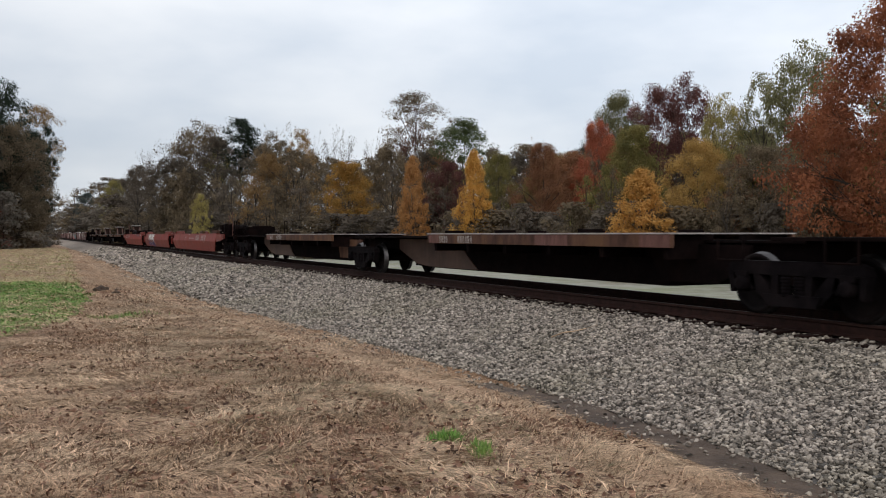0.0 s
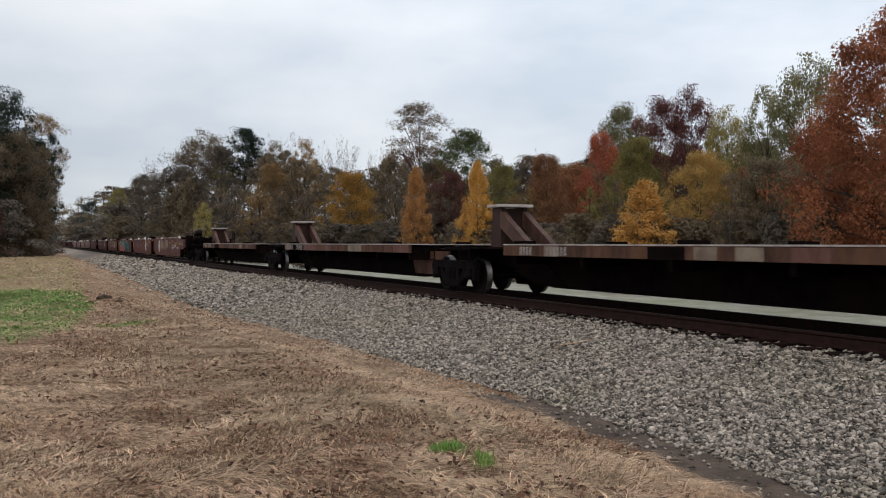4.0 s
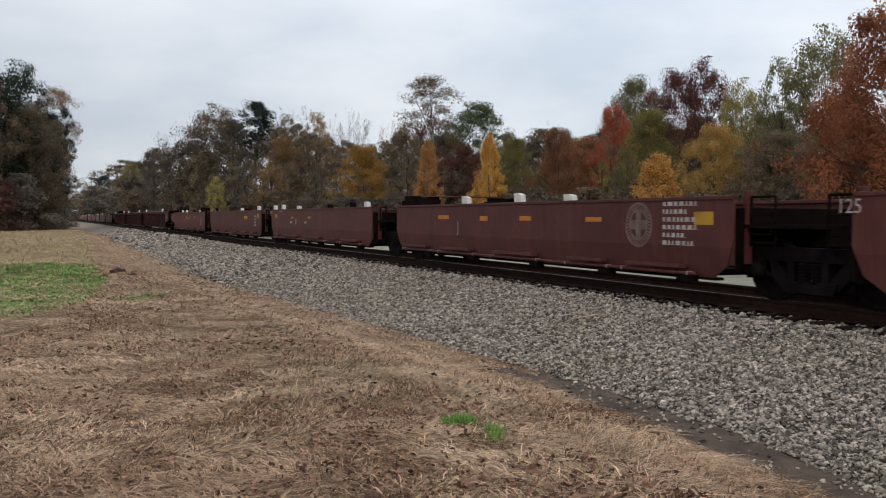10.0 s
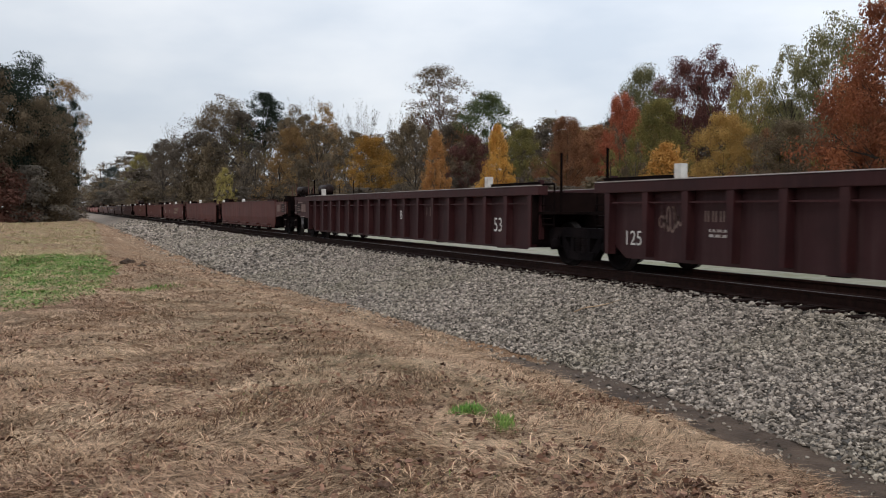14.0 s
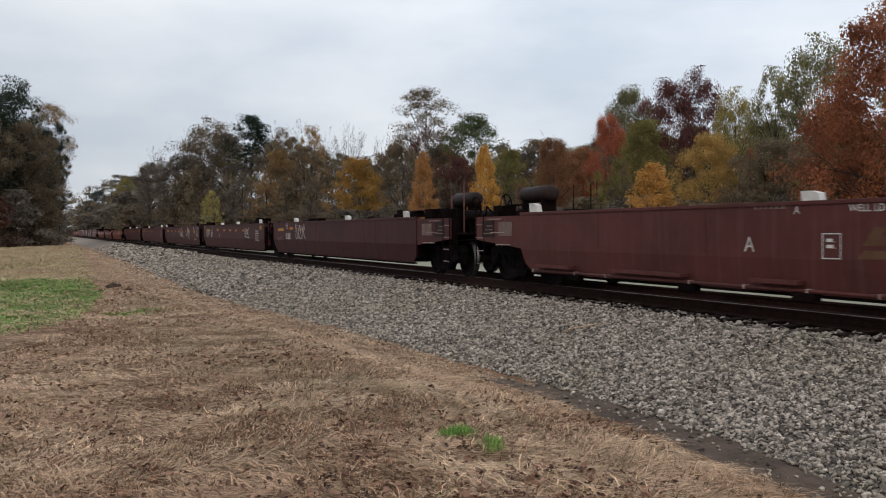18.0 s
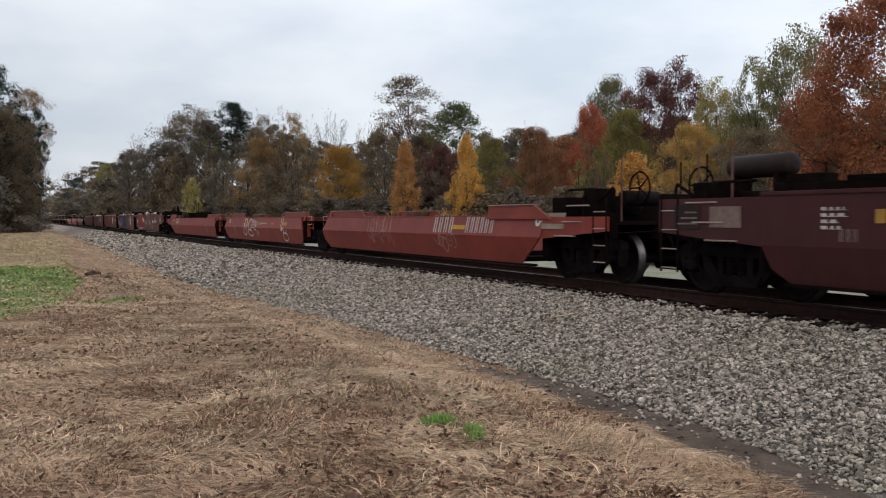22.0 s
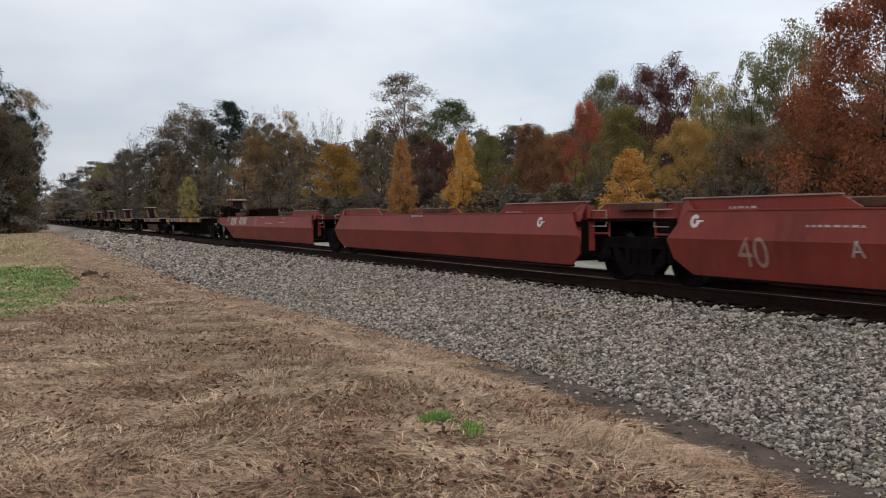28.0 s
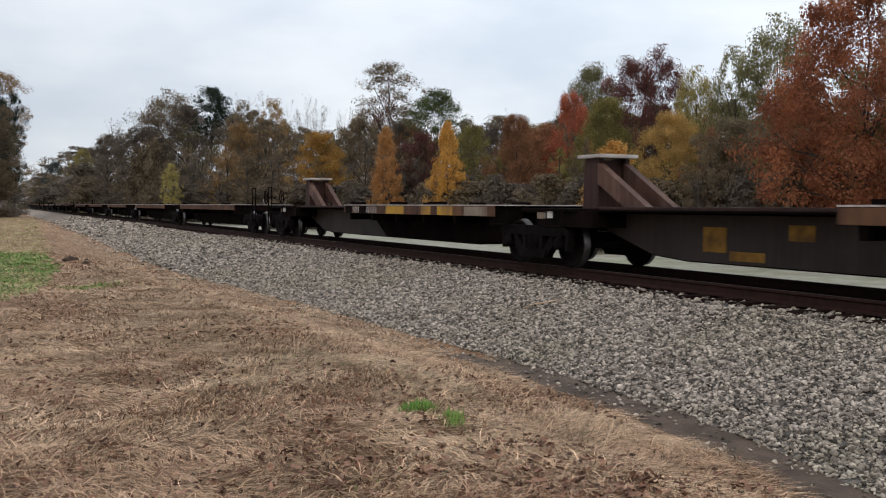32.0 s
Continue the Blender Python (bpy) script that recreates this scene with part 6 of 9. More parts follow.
            part("uncoupling_lever", rods([((-HALF + 0.05, tip - e * 0.12, 0.86), (-0.1, tip + e * 0.1, 0.92)), ((-HALF + 0.05, tip - e * 0.12, 0.86), (-HALF + 0.05, tip - e * 0.12, 0.6))], 0.014), DARK, car)
            part("valve_box", boxes((-1.25, -0.85, y + e * 1.3 - 0.2, y + e * 1.3 + 0.2, 1.06, 1.62), bevel=0.02), DARK, car)
            bm = hand_wheel(-0.7, edge - e * 0.1, 1.62, 0.27)
            part("brake_wheel", bm, DARK, car)
            bm = boxes((-0.11, 0.11, min(tip, tip + e * 0.45), max(tip, tip + e * 0.42), 0.74, 0.96), bevel=0.02)
            box(bm, -0.2, 0.16, min(tip + e * 0.38, tip + e * 0.52), max(tip + e * 0.38, tip + e * 0.52), 0.7, 1.0)
            part("coupler", bm, SHADEGREASE, car)
        else:
            for s in (-1, 1):
                # crossover step and grab irons at the shared end
                x = s * (HALF - 0.22)
                seg = [((x, y + e * 0.1, 0.75), (x, y + e * 0.1, top + 0.03)), ((x, y + e * 0.55, 0.75), (x, y + e * 0.55, top + 0.03))]
                seg += [((x, y + e * 0.1, z), (x, y + e * 0.55, z)) for z in (0.8, 1.05, top + 0.03)]
                part("ladder", rods(seg, 0.02), paint if kind == "humped" else DARK, car)
                part("grab_iron", rods([((x + s * 0.05, y + e * 0.12, z), (x + s * 0.05, y + e * 0.53, z)) for z in (0.92, 1.18)] + [((x + s * 0.05, y + e * 0.53, 0.92), (x + s * 0.05, y + e * 0.53, 1.18))], 0.011), DUSTY if kind == "humped" else DARK, car)
                part("end_post", boxes((x - 0.05, x + 0.05, min(y - e * 0.02, y + e * 0.07), max(y - e * 0.02, y + e * 0.07), 0.5, top + 0.12), bevel=0.01), paint, car)
            part("crossover_deck", boxes((-HALF + 0.15, HALF - 0.15, min(y, y + e * 0.75), max(y, y + e * 0.75), 1.0, 1.05)), DARK, car)
    # container guides on the top edge
    if kind in ("plain", "dark"):
        spots = (0.55, 1.9, 4.3, 6.2) if kind == "plain" else (0.7, 3.4, 5.6)
        for q in spots:
            for y in (y0 + q, y1 - q):
                if rng.random() < 0.4:
                    bm = bmesh.new()
                    h = rng.uniform(0.10, 0.20)
                    prism(bm, [(y - 0.14, 1.45), (y + 0.15, 1.45), (y + 0.17, 1.45 + h), (y + 0.02, 1.45 + h), (y - 0.12, 1.45 + h * 0.75)], -HALF - 0.01, -HALF + 0.1)
                    part("container_guide", bm, WHITE if rng.random() < 0.8 else DARK, car, "dirty white container guide")
        if seed // 10 in (3, 9):
            y = y0 + rng.uniform(0.9, 1.6)
            while y < y1 - 1.5:
                end = min(y + rng.uniform(1.6, 4.0), y1 - 0.6)
                for x in (-HALF + 0.07, HALF - 0.07):
                    part("top_pipe", rods([((x, y, 1.50), (x, end, 1.50))], 0.05, 10), DUSTY, car, "dusty pale pipe along the upper edge")
                y = end + rng.uniform(0.5, 2.0)
        for y, e in ((y0, 1), (y1, -1)):
            if rng.random() < 0.4:
                a, b = sorted((y + e * 0.2, y + e * rng.uniform(1.7, 2.3)))
                hi = rng.uniform(1.56, 1.68)
                m = (a + b) / 2
                for s in (-1, 1):
                    x0, x1 = sorted((s * (HALF - 0.36), s * (HALF - 0.06)))
                    part("guide_frame", boxes((x0, x1, a, b, 1.451, hi - 0.06), (x0, x1, a + 0.1, m - 0.1, hi - 0.059, hi), (x0 + 0.03, x1 - 0.03, m + 0.25, b - 0.15, hi - 0.059, hi + 0.05), bevel=0.012),
                         DARK, car, "black raised guide frame")
                part("guide_pad", boxes((-HALF + 0.12, HALF - 0.12, a, a + 0.3, hi + 0.002, hi + 0.03), bevel=0.006), RUSTY, car)
    elif kind == "humped":
        for y, e, coupled in ((y0, 1, front_end), (y1, -1, rear_end)):
            a, b = sorted((y + e * 0.9, y + e * 2.3))
            for x in (-HALF + 0.25, HALF - 0.4):
                part("guide_arm", boxes((x, x + 0.15, a, b, 1.2, 1.34), bevel=0.02), RUSTY, car)
    else:
        for y, e in ((y0, 1), (y1, -1)):
            part("guide_post", boxes((-HALF - 0.005, -HALF + 0.12, y + e * 2.0 - 0.08, y + e * 2.0 + 0.08, 1.58, 1.80), bevel=0.01), WHITE, car, "white guide post")
            a, b = sorted((y - e * 0.1, y + e * 1.9))
            for x in (-HALF + 0.06, HALF - 0.16):
                part("guide_arm", boxes((x, x + 0.1, a, b, 1.58, 1.64)), DARK, car)
            part("mast", rods([((-HALF + 0.4, y - e * 0.5, 1.0), (-HALF + 0.4, y - e * 0.5, 2.2))], 0.03), DARK, car)
    if front_end:
        truck(car, s0 - mid)
    truck(car, s1 - mid)
    CARS.append((car, mid))
    return car, y0, y1


def spine_unit(s0, s1, front_end, rear_end, label, group, hitch=True, seed=0, lead_hitch=False):
    """One unit of a spine car: a deep central beam, narrow side shelves and a trailer hitch over the rear truck."""
    mid = (s0 + s1) / 2
    rng = random.Random(seed)
    car = thing("spine_car", label, "spine car", group)
    a, b = s0 - mid, s1 - mid
    long_tail = 111 <= seed <= 114                      # the shelf stops well short of the hitch
    tail, lead = (7.0, 1.2) if long_tail else (5.4 if seed < 5 else 2.9, 2.2)
    bm = bmesh.new()
    prism(bm, [(a - (1.4 if front_end else 0.2), 0.98), (b + (1.4 if rear_end else -0.2), 0.98), (b + (1.4 if rear_end else -0.2), 0.72), (b - 1.3, 0.68), (b - 2.6, 0.30), (b - 3.4, 0.24),
               (a + 3.4, 0.24), (a + 2.6, 0.30), (a + 1.3, 0.68), (a - (1.4 if front_end else 0.2), 0.72)], -0.34, 0.34)
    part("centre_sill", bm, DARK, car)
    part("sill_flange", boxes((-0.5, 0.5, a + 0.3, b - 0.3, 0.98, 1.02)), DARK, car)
    for s in (-1, 1):
        x0, x1 = sorted((s * 1.28, s * 1.20))
        part("side_shelf_rail", boxes((x0, x1, a + lead, b - tail, 0.90, 1.11), bevel=0.01), RUSTY, car, "rust-streaked yellow side rail")
        x0, x1 = sorted((s * 1.29, s * 0.5))
        part("shelf_plate", boxes((x0, x1, a + lead, b - tail, 1.112, 1.135)), PALE, car, "worn pale shelf edge")
        for k in range(6):
            y = a + lead + 0.2 + (b - a - lead - 0.5 - tail) * k / 5
            x0, x1 = sorted((s * 1.2, s * 0.34))
            bm = bmesh.new()
            prism(bm, [(y - 0.09, 1.11), (y + 0.09, 1.11), (y + 0.05, 0.72), (y - 0.05, 0.72)], x0, x1)
            part("shelf_bracket", bm, DARK, car)
        x0, x1 = sorted((s * 1.18, s * 1.21))
        for y in (a + 1.0, b - 0.9):
            part("grab_iron", rods([((s * 1.2, y - 0.25, 0.75), (s * 1.2, y + 0.25, 0.75)), ((s * 1.2, y - 0.25, 0.75), (s * 1.2, y - 0.25, 1.05)), ((s * 1.2, y + 0.25, 0.75), (s * 1.2, y + 0.25, 1.05))], 0.018), DARK, car)
    # between the shelf and the trailing truck the sill's rust and light are painted on
    bm = bmesh.new()
    prism(bm, [(b - 1.35, 0.98), (b - tail + 0.3, 0.98), (b - tail - 0.9, 0.262), (b - 3.4, 0.262), (b - 2.6, 0.32), (b - 1.35, 0.69)] if tail > 4 else
          [(b - 1.35, 0.98), (b - 2.7, 0.98), (b - 3.9, 0.262), (b - 3.4, 0.262), (b - 2.6, 0.32), (b - 1.35, 0.69)], -0.372, -0.344)
    part("sill_web", bm, (DIMWEB if seed > 111 else SILLWEB) if tail > 4 else DARK, car, "end of the sill with rust and light level in its colour")
    part("deck_edge", boxes((-1.0, 1.0, b - tail + 0.002, b - 1.5, 1.022, 1.05), bevel=0.006), DARK, car)
    if long_tail:
        part("hitch_base", boxes((-1.1, 1.1, b - 1.9, b - 0.2, 0.74, 1.018), bevel=0.01), DARK, car, "black hitch base")
        part("hitch_panel", boxes((-1.118, -1.102, b - 0.46, b - 0.22, 0.88, 1.0), bevel=0.004), CREAM, car, "faded cream panel")
        part("hitch_panel", boxes((-1.118, -1.102, b - 0.72, b - 0.48, 0.89, 1.015), bevel=0.004), WHITE, car, "dirty white panel")
        part("deck_stringer", boxes((-0.95, -0.80, b - tail + 0.01, b - 1.9, 1.052, 1.10), bevel=0.01), OLDRUST, car)
        if seed == 112:
            bm = bmesh.new()
            lathe(bm, [(-0.42, 0.05), (-0.40, 0.15), (-0.34, 0.19), (0.34, 0.19), (0.40, 0.15), (0.42, 0.05)], 16)
            bmesh.ops.rotate(bm, cent=(0, 0, 0), matrix=Matrix.Rotation(radians(90), 3, "Z"), verts=bm.verts[:])
            bmesh.ops.translate(bm, verts=bm.verts[:], vec=(-0.75, b - 6.6, 0.80))
            part("air_reservoir", bm, RUB, car, "worn pale brown air reservoir")
            part("reservoir_guard", rods([((-0.98, b - 5.2, 0.72), (-0.98, b - 7.1, 0.72)), ((-0.98, b - 5.2, 0.72), (-0.98, b - 5.5, 0.98)), ((-0.98, b - 5.5, 0.98), (-0.98, b - 7.1, 0.98))], 0.016), DUSTY, car, "bent guard rail")
            part("reservoir_bracket", boxes((-0.85, -0.36, b - 6.65, b - 6.55, 0.58, 0.64)), DARK, car)
    # guide plate beside the leading wheels
    bm = bmesh.new()
    prism(bm, [(a + 1.2, 0.95), (a + 3.6, 0.95), (a + 3.3, 0.35), (a + 1.9, 0.35), (a + 1.3, 0.62)], -0.62, -0.56)
    part("skirt_plate", bm, RUSTY if seed % 2 and seed < 110 else DARK, car)
    for k in range(3):
        y = a + 4.2 + (b - a - 5 - tail) * k / 2 + rng.uniform(-0.4, 0.4)
        for x in (-1.27, 0.95):
            part("pedestal", boxes((x, x + 0.32, y - 0.18, y + 0.18, 1.136, 1.20), bevel=0.01), DARK, car)
    part("platform", boxes((-1.15, 1.15, b - 1.5, b + (1.0 if rear_end else 0.3), 1.02, 1.07), bevel=0.01), DARK, car)
    for y in ([b - 0.9] if hitch else []) + ([a - 0.7] if lead_hitch else []):
        h = new("hitch")
        h.parent = car
        outer = [(y - 0.12, 1.07), (y + 0.34, 1.07), (y + 0.32, 1.5), (y + 0.26, 1.98), (y - 0.16, 1.98), (y - 0.14, 1.5)]
        for x in (-0.34, 0.24):
            part("stanchion", prism(bmesh.new(), outer, x, x + 0.1), OLDRUST, h)
        part("face_plate", prism(bmesh.new(), [(y - 0.02, 1.1), (y + 0.04, 1.1), (y + 0.02, 1.95), (y - 0.06, 1.95)], -0.24, 0.24), OLDRUST, h)
        part("head_plate", boxes((-0.42, 0.42, y - 0.30, y + 0.42, 1.982, 2.05), bevel=0.02), PALE, h, "worn pale head plate")
        for x in (-0.36, 0.22):
            part("strut", prism(bmesh.new(), [(y - 0.13, 1.90), (y - 0.13, 1.52), (y - 0.95, 1.075), (y - 1.55, 1.075)], x, x + 0.14), HITCH, h, "worn pale brown strut")
    for e, coupled, end in ((-1, front_end, a), (1, rear_end, b)):
        if coupled:
            tip = end + e * 1.4
            bm = boxes((-0.11, 0.11, min(tip, tip + e * 0.4), max(tip, tip + e * 0.4), 0.74, 0.96), bevel=0.02)
            box(bm, -0.2, 0.16, min(tip + e * 0.33, tip + e * 0.46), max(tip + e * 0.33, tip + e * 0.46), 0.7, 1.0)
            part("coupler", bm, SHADEGREASE, car)
            for s in (-1, 1):
                x = s * 1.2
                y = tip - e * 0.3
                seg = [((x, y, 0.4), (x, y, 1.75)), ((x, y - e * 0.45, 0.4), (x, y - e * 0.45, 1.75))] + [((x, y, z), (x, y - e * 0.45, z)) for z in (0.42, 0.75, 1.07, 1.4, 1.75)]
                part("ladder", rods(seg, 0.02), DARK, car)
            part("end_beam", boxes((-1.25, 1.25, min(tip - e * 0.35, tip - e * 0.2), max(tip - e * 0.35, tip - e * 0.2), 0.9, 1.07)), DARK, car)
            bm = hand_wheel(-0.75, tip - e * 0.45, 1.4, 0.25)
            part("brake_wheel", bm, DARK, car)
    if front_end:
        truck(car, a)
    truck(car, b)
    CARS.append((car, mid))
    return car, a, b


# the consist: couplings and shared truck centres along the train
def wells(kind, c0, inner, c1, labels, group, seed):
    trucks = [c0 + 1.9, *inner, c1 - 1.9]
    return [well_unit(kind, trucks[i], trucks[i + 1], i == 0, i == len(trucks) - 2, labels[i % len(labels)], group, seed + i) for i in range(len(trucks) - 1)]


def spines(trucks, first, last, labels, group, hitches, seed):
    return [spine_unit(trucks[i], trucks[i + 1], first and i == 0, last and i == len(trucks) - 2, labels[i % len(labels)], group, hitches[i], seed + i, hitches[i] is None or (first and i == 0 and any(hitches)))
            for i in range(len(trucks) - 1)]


A = spines([-7.9, 8.8, 25.5, 41.7], False, True, ["rusty yellow and black spine car unit, empty"], "leading spine cars", (False, False, False), 1)
B = wells("humped", 43.6, [61.8, 77.15], 94.5, ["weathered red well car unit with pale lettering, empty", "red well car unit with white and violet graffiti, empty",
                                              "weathered red well car unit with a pale 40, empty"], "first red well cars", 10)
C = spines([96.4, 114.3, 131.8, 149.65], True, True, ["dark rusty spine car unit with raised trailer hitch"], "second spine cars", (True, True, True), 20)
D = wells("plain", 151.55, [168.3, 183.7, 199.1, 213.3], 231.6,
          ["oxide-brown well car unit with round emblem and cream patches", "oxide-brown well car unit with round emblem", "well car unit covered in teal and salmon graffiti",
           "oxide-brown well car unit with peeling cream paint", "oxide-brown well car unit with emblem and number bars"], "brown well cars", 30)
E = wells("plain", 231.6, [247.6, 262.6, 277.2, 292.3], 309.6, ["plain oxide-brown well car unit with orange strips"], "plain brown well cars", 40)
F = wells("rib", 309.6, [330.0, 348.85], 370.0, ["dark red ribbed long well car unit, empty"], "ribbed well cars", 50)
G = wells("plain", 370.0, [387.0, 401.6, 416.0, 430.7], 448.0, ["plain oxide-brown well car unit with small stencils"], "second plain brown well cars", 60)
H = wells("dark", 448.0, [466.7, 483.65, 500.95, 517.6], 537.2, ["dirty maroon well car unit with scrawled white graffiti", "dirty maroon well car unit with orange strips"],
          "maroon well cars", 70)
I_ = wells("humped", 537.2, [554.1, 568.85], 586.5, ["weathered red well car unit with pale lettering, empty", "red well car unit with white line graffiti, empty",
                                                  "weathered red well car unit with a pale 40, empty"], "second red well cars", 80)
J = wells("plain", 586.5, [602.65, 617.1, 631.9, 647.1], 665.1,
          ["oxide-brown well car unit with crimson graffiti", "oxide-brown well car unit with blue graffiti and emblem", "oxide-brown well car unit with round emblem",
           "oxide-brown well car unit with small stencils", "oxide-brown well car unit with small stencils"], "brown well cars with graffiti", 90)
K = wells("humped", 665.1, [680.3, 695.5], 712.4, ["weathered red well car unit with pale lettering, empty", "plain weathered red well car unit, empty",
                                                "weathered red well car unit with a pale 40, empty"], "third red well cars", 100)
L = spines([714.6, 730.2, 746.1, 762.5, 778.6, 795.2], True, True, ["yellow and black spine car unit with raised trailer hitch"], "third spine cars", (False, True, True, True, True), 110)
M = spines([799.2, 816, 832.8, 849.6, 866.4, 883.2], True, True, ["dark spine car unit without hitch, empty"], "fourth spine cars", (False,) * 5, 120)
N = spines([887, 903.8, 920.6, 937.4, 954.2, 971], True, True, ["dark spine car unit without hitch, empty"], "fifth spine cars", (False,) * 5, 130)
O = spines([974.8, 991.6, 1008.4, 1025.2, 1042, 1058.8], True, True, ["dark spine car unit without hitch, empty"], "sixth spine cars", (False,) * 5, 140)


# ---- paint on the near sides: emblems, stencils, strips, graffiti ----


def emblem(a, z, r, material, car):
    """A round emblem: two rings and a cross between them."""
    polys = ring(a, z, r, r * 0.10, 32) + ring(a, z, r * 0.70, r * 0.10, 28)
    polys += [rect(a - r * 0.19, a + r * 0.19, z - r * 0.62, z + r * 0.62), rect(a - r * 0.62, a - r * 0.19, z - r * 0.21, z + r * 0.21),
              rect(a + r * 0.19, a + r * 0.62, z - r * 0.21, z + r * 0.21)]
    for k in range(34):
        q = 2 * math.pi * k / 34
        c, s = math.cos(q), math.sin(q)
        polys.append([(a + r * (c * p - s * w), z + r * (s * p + c * w)) for p, w in ((0.71, -0.055), (0.89, -0.068), (0.89, 0.030), (0.71, 0.022))])
    return sheet_mark("emblem", polys, material, car, label="round painted emblem with a cross")


def target_mark(a, z, car):
    """A white round tie-down mark with a gap and a short arm."""
    polys = ring(a, z, 0.095, 0.055, 18)
    polys = polys[2:] + [rect(a + 0.02, a + 0.17, z - 0.012, z + 0.012)]
    return sheet_mark("round_mark", polys, WHITE, car, UP, "white round mark")


def curve_through(points, steps=5):
    """A smooth line through the points."""
    if len(points) < 3:
        return points
    p = [points[0], *points, points[-1]]
    out = []
    for i in range(1, len(p) - 2):
        for k in range(steps):
            t = k / steps
            out.append(tuple(0.5 * (2 * p[i][c] + (p[i + 1][c] - p[i - 1][c]) * t + (2 * p[i - 1][c] - 5 * p[i][c] + 4 * p[i + 1][c] - p[i + 2][c]) * t * t
                                    + (3 * p[i][c] - p[i - 1][c] - 3 * p[i + 1][c] + p[i + 2][c]) * t ** 3) for c in (0, 1)))
    return out + [points[-1]]


def tag(strokes, a0, a1, z0, z1, w, material, car, x=-HALF - 0.009, label="thin sprayed graffiti line"):
    """Sprayed lines, each given by its turning points in a box from (0, 0) to (1, 1)."""
    for k, line in enumerate(strokes):
        pts = curve_through([(a0 + (a1 - a0) * u, z0 + (z1 - z0) * v) for u, v in line])
        sheet_mark("sprayed_tag", ribbon(pts, w), material, car, x - 0.0004 * k, label)


def fields(shapes, a0, a1, z0, z1, material, car, x, label):
    """Filled shapes given by their corners in a box from (0, 0) to (1, 1)."""
    for k, shape in enumerate(shapes):
        sheet_mark("sprayed_field", [[(a0 + (a1 - a0) * u, z0 + (z1 - z0) * v) for u, v in shape]], material, car, x - 0.0004 * k, label)


def scrawl(a0, a1, z0, z1, n, w, material, car, seed, x=-HALF - 0.009):
    """A tag in one sprayed line: loops, hooks, slashes and zigzags that run into one another."""
    rng = random.Random(seed)
    pts = []
    cell, h = (a1 - a0) / n, z1 - z0
    for k in range(n):
        a = a0 + cell * (k + rng.uniform(-0.15, 0.15))
        lo, hi = z0 + h * rng.uniform(0, 0.4), z1 - h * rng.uniform(0, 0.35)
        wide = cell * rng.uniform(0.7, 1.5)
        pick = rng.random()
        if pick < 0.35:
            q0, turn = rng.uniform(0, 6.28), rng.choice((-1, 1)) * rng.uniform(4.0, 7.0)
            for i in range(11):
                q = q0 + turn * i / 10
                pts.append((a + wide * (0.5 + 0.5 * math.cos(q)), (lo + hi) / 2 + (hi - lo) / 2 * math.sin(q)))
        elif pick < 0.65:
            for i in range(8):
                f = i / 7
                pts.append((a + wide * f ** 1.6, lo + (hi - lo) * math.cos(f * 2.4 + rng.uniform(-0.1, 0.1)) ** 2))
        elif pick < 0.85:
            pts += [(a + wide * 0.1, hi), (a + wide * rng.uniform(0.2, 0.5), lo), (a + wide * 0.6, hi - 0.15 * h), (a + wide, lo + 0.1 * h)]
        else:
            pts += [(a + wide * 0.9, z1 - 0.02 * h), (a + wide * 0.5, (z0 + z1) / 2), (a + wide * rng.uniform(0, 0.4), z0 + 0.05 * h)]
    return sheet_mark("sprayed_tag", ribbon(pts, w * 0.7), material, car, x, "thin sprayed graffiti line")


def blot(a, z, ra, rz, rng, n=26):
    """A ragged blot: a lobed outline with torn edges."""
    p1, p2 = rng.uniform(0, 6.28), rng.uniform(0, 6.28)
    out = []
    for k in range(n):
        q = 2 * math.pi * k / n
        r = 0.82 + 0.16 * math.sin(2 * q + p1) + 0.12 * math.sin(3 * q + p2) + rng.uniform(-0.16, 0.14)
        c, s = math.cos(q), math.sin(q)
        r /= max(abs(c), abs(s)) ** 0.45
        out.append((a + ra * r * c, z + rz * r * s))
    return out


def patches(a0, a1, z0, z1, n, material, car, seed, label, x=-HALF - 0.007):
    """Ragged patches of paint that fill the field more or less."""
    rng = random.Random(seed)
    cols = max(1, int(round(math.sqrt(n * (a1 - a0) / max(0.1, z1 - z0) * 0.8))))
    cols = min(n, cols)
    rows_ = max(1, -(-n // cols))
    polys = []
    for k in range(n):
        i, j = k % cols, k // cols
        ca, cz = a0 + (a1 - a0) * (i + 0.5) / cols, z0 + (z1 - z0) * (j + 0.5) / rows_
        if n > 2:
            ca, cz = ca + (a1 - a0) / cols * rng.uniform(-0.2, 0.2), cz + (z1 - z0) / rows_ * rng.uniform(-0.15, 0.15)
        k_ = rng.uniform(0.45, 0.72) if n > 2 else 0.5
        polys.append(blot(ca, cz, (a1 - a0) / cols * k_, (z1 - z0) / rows_ * rng.uniform(0.42, 0.6), rng))
    for k, poly in enumerate(polys):
        sheet_mark("paint_patch", [[(a, min(1.43, max(0.24, z))) for a, z in poly]], material, car, x - 0.0006 * k, label)


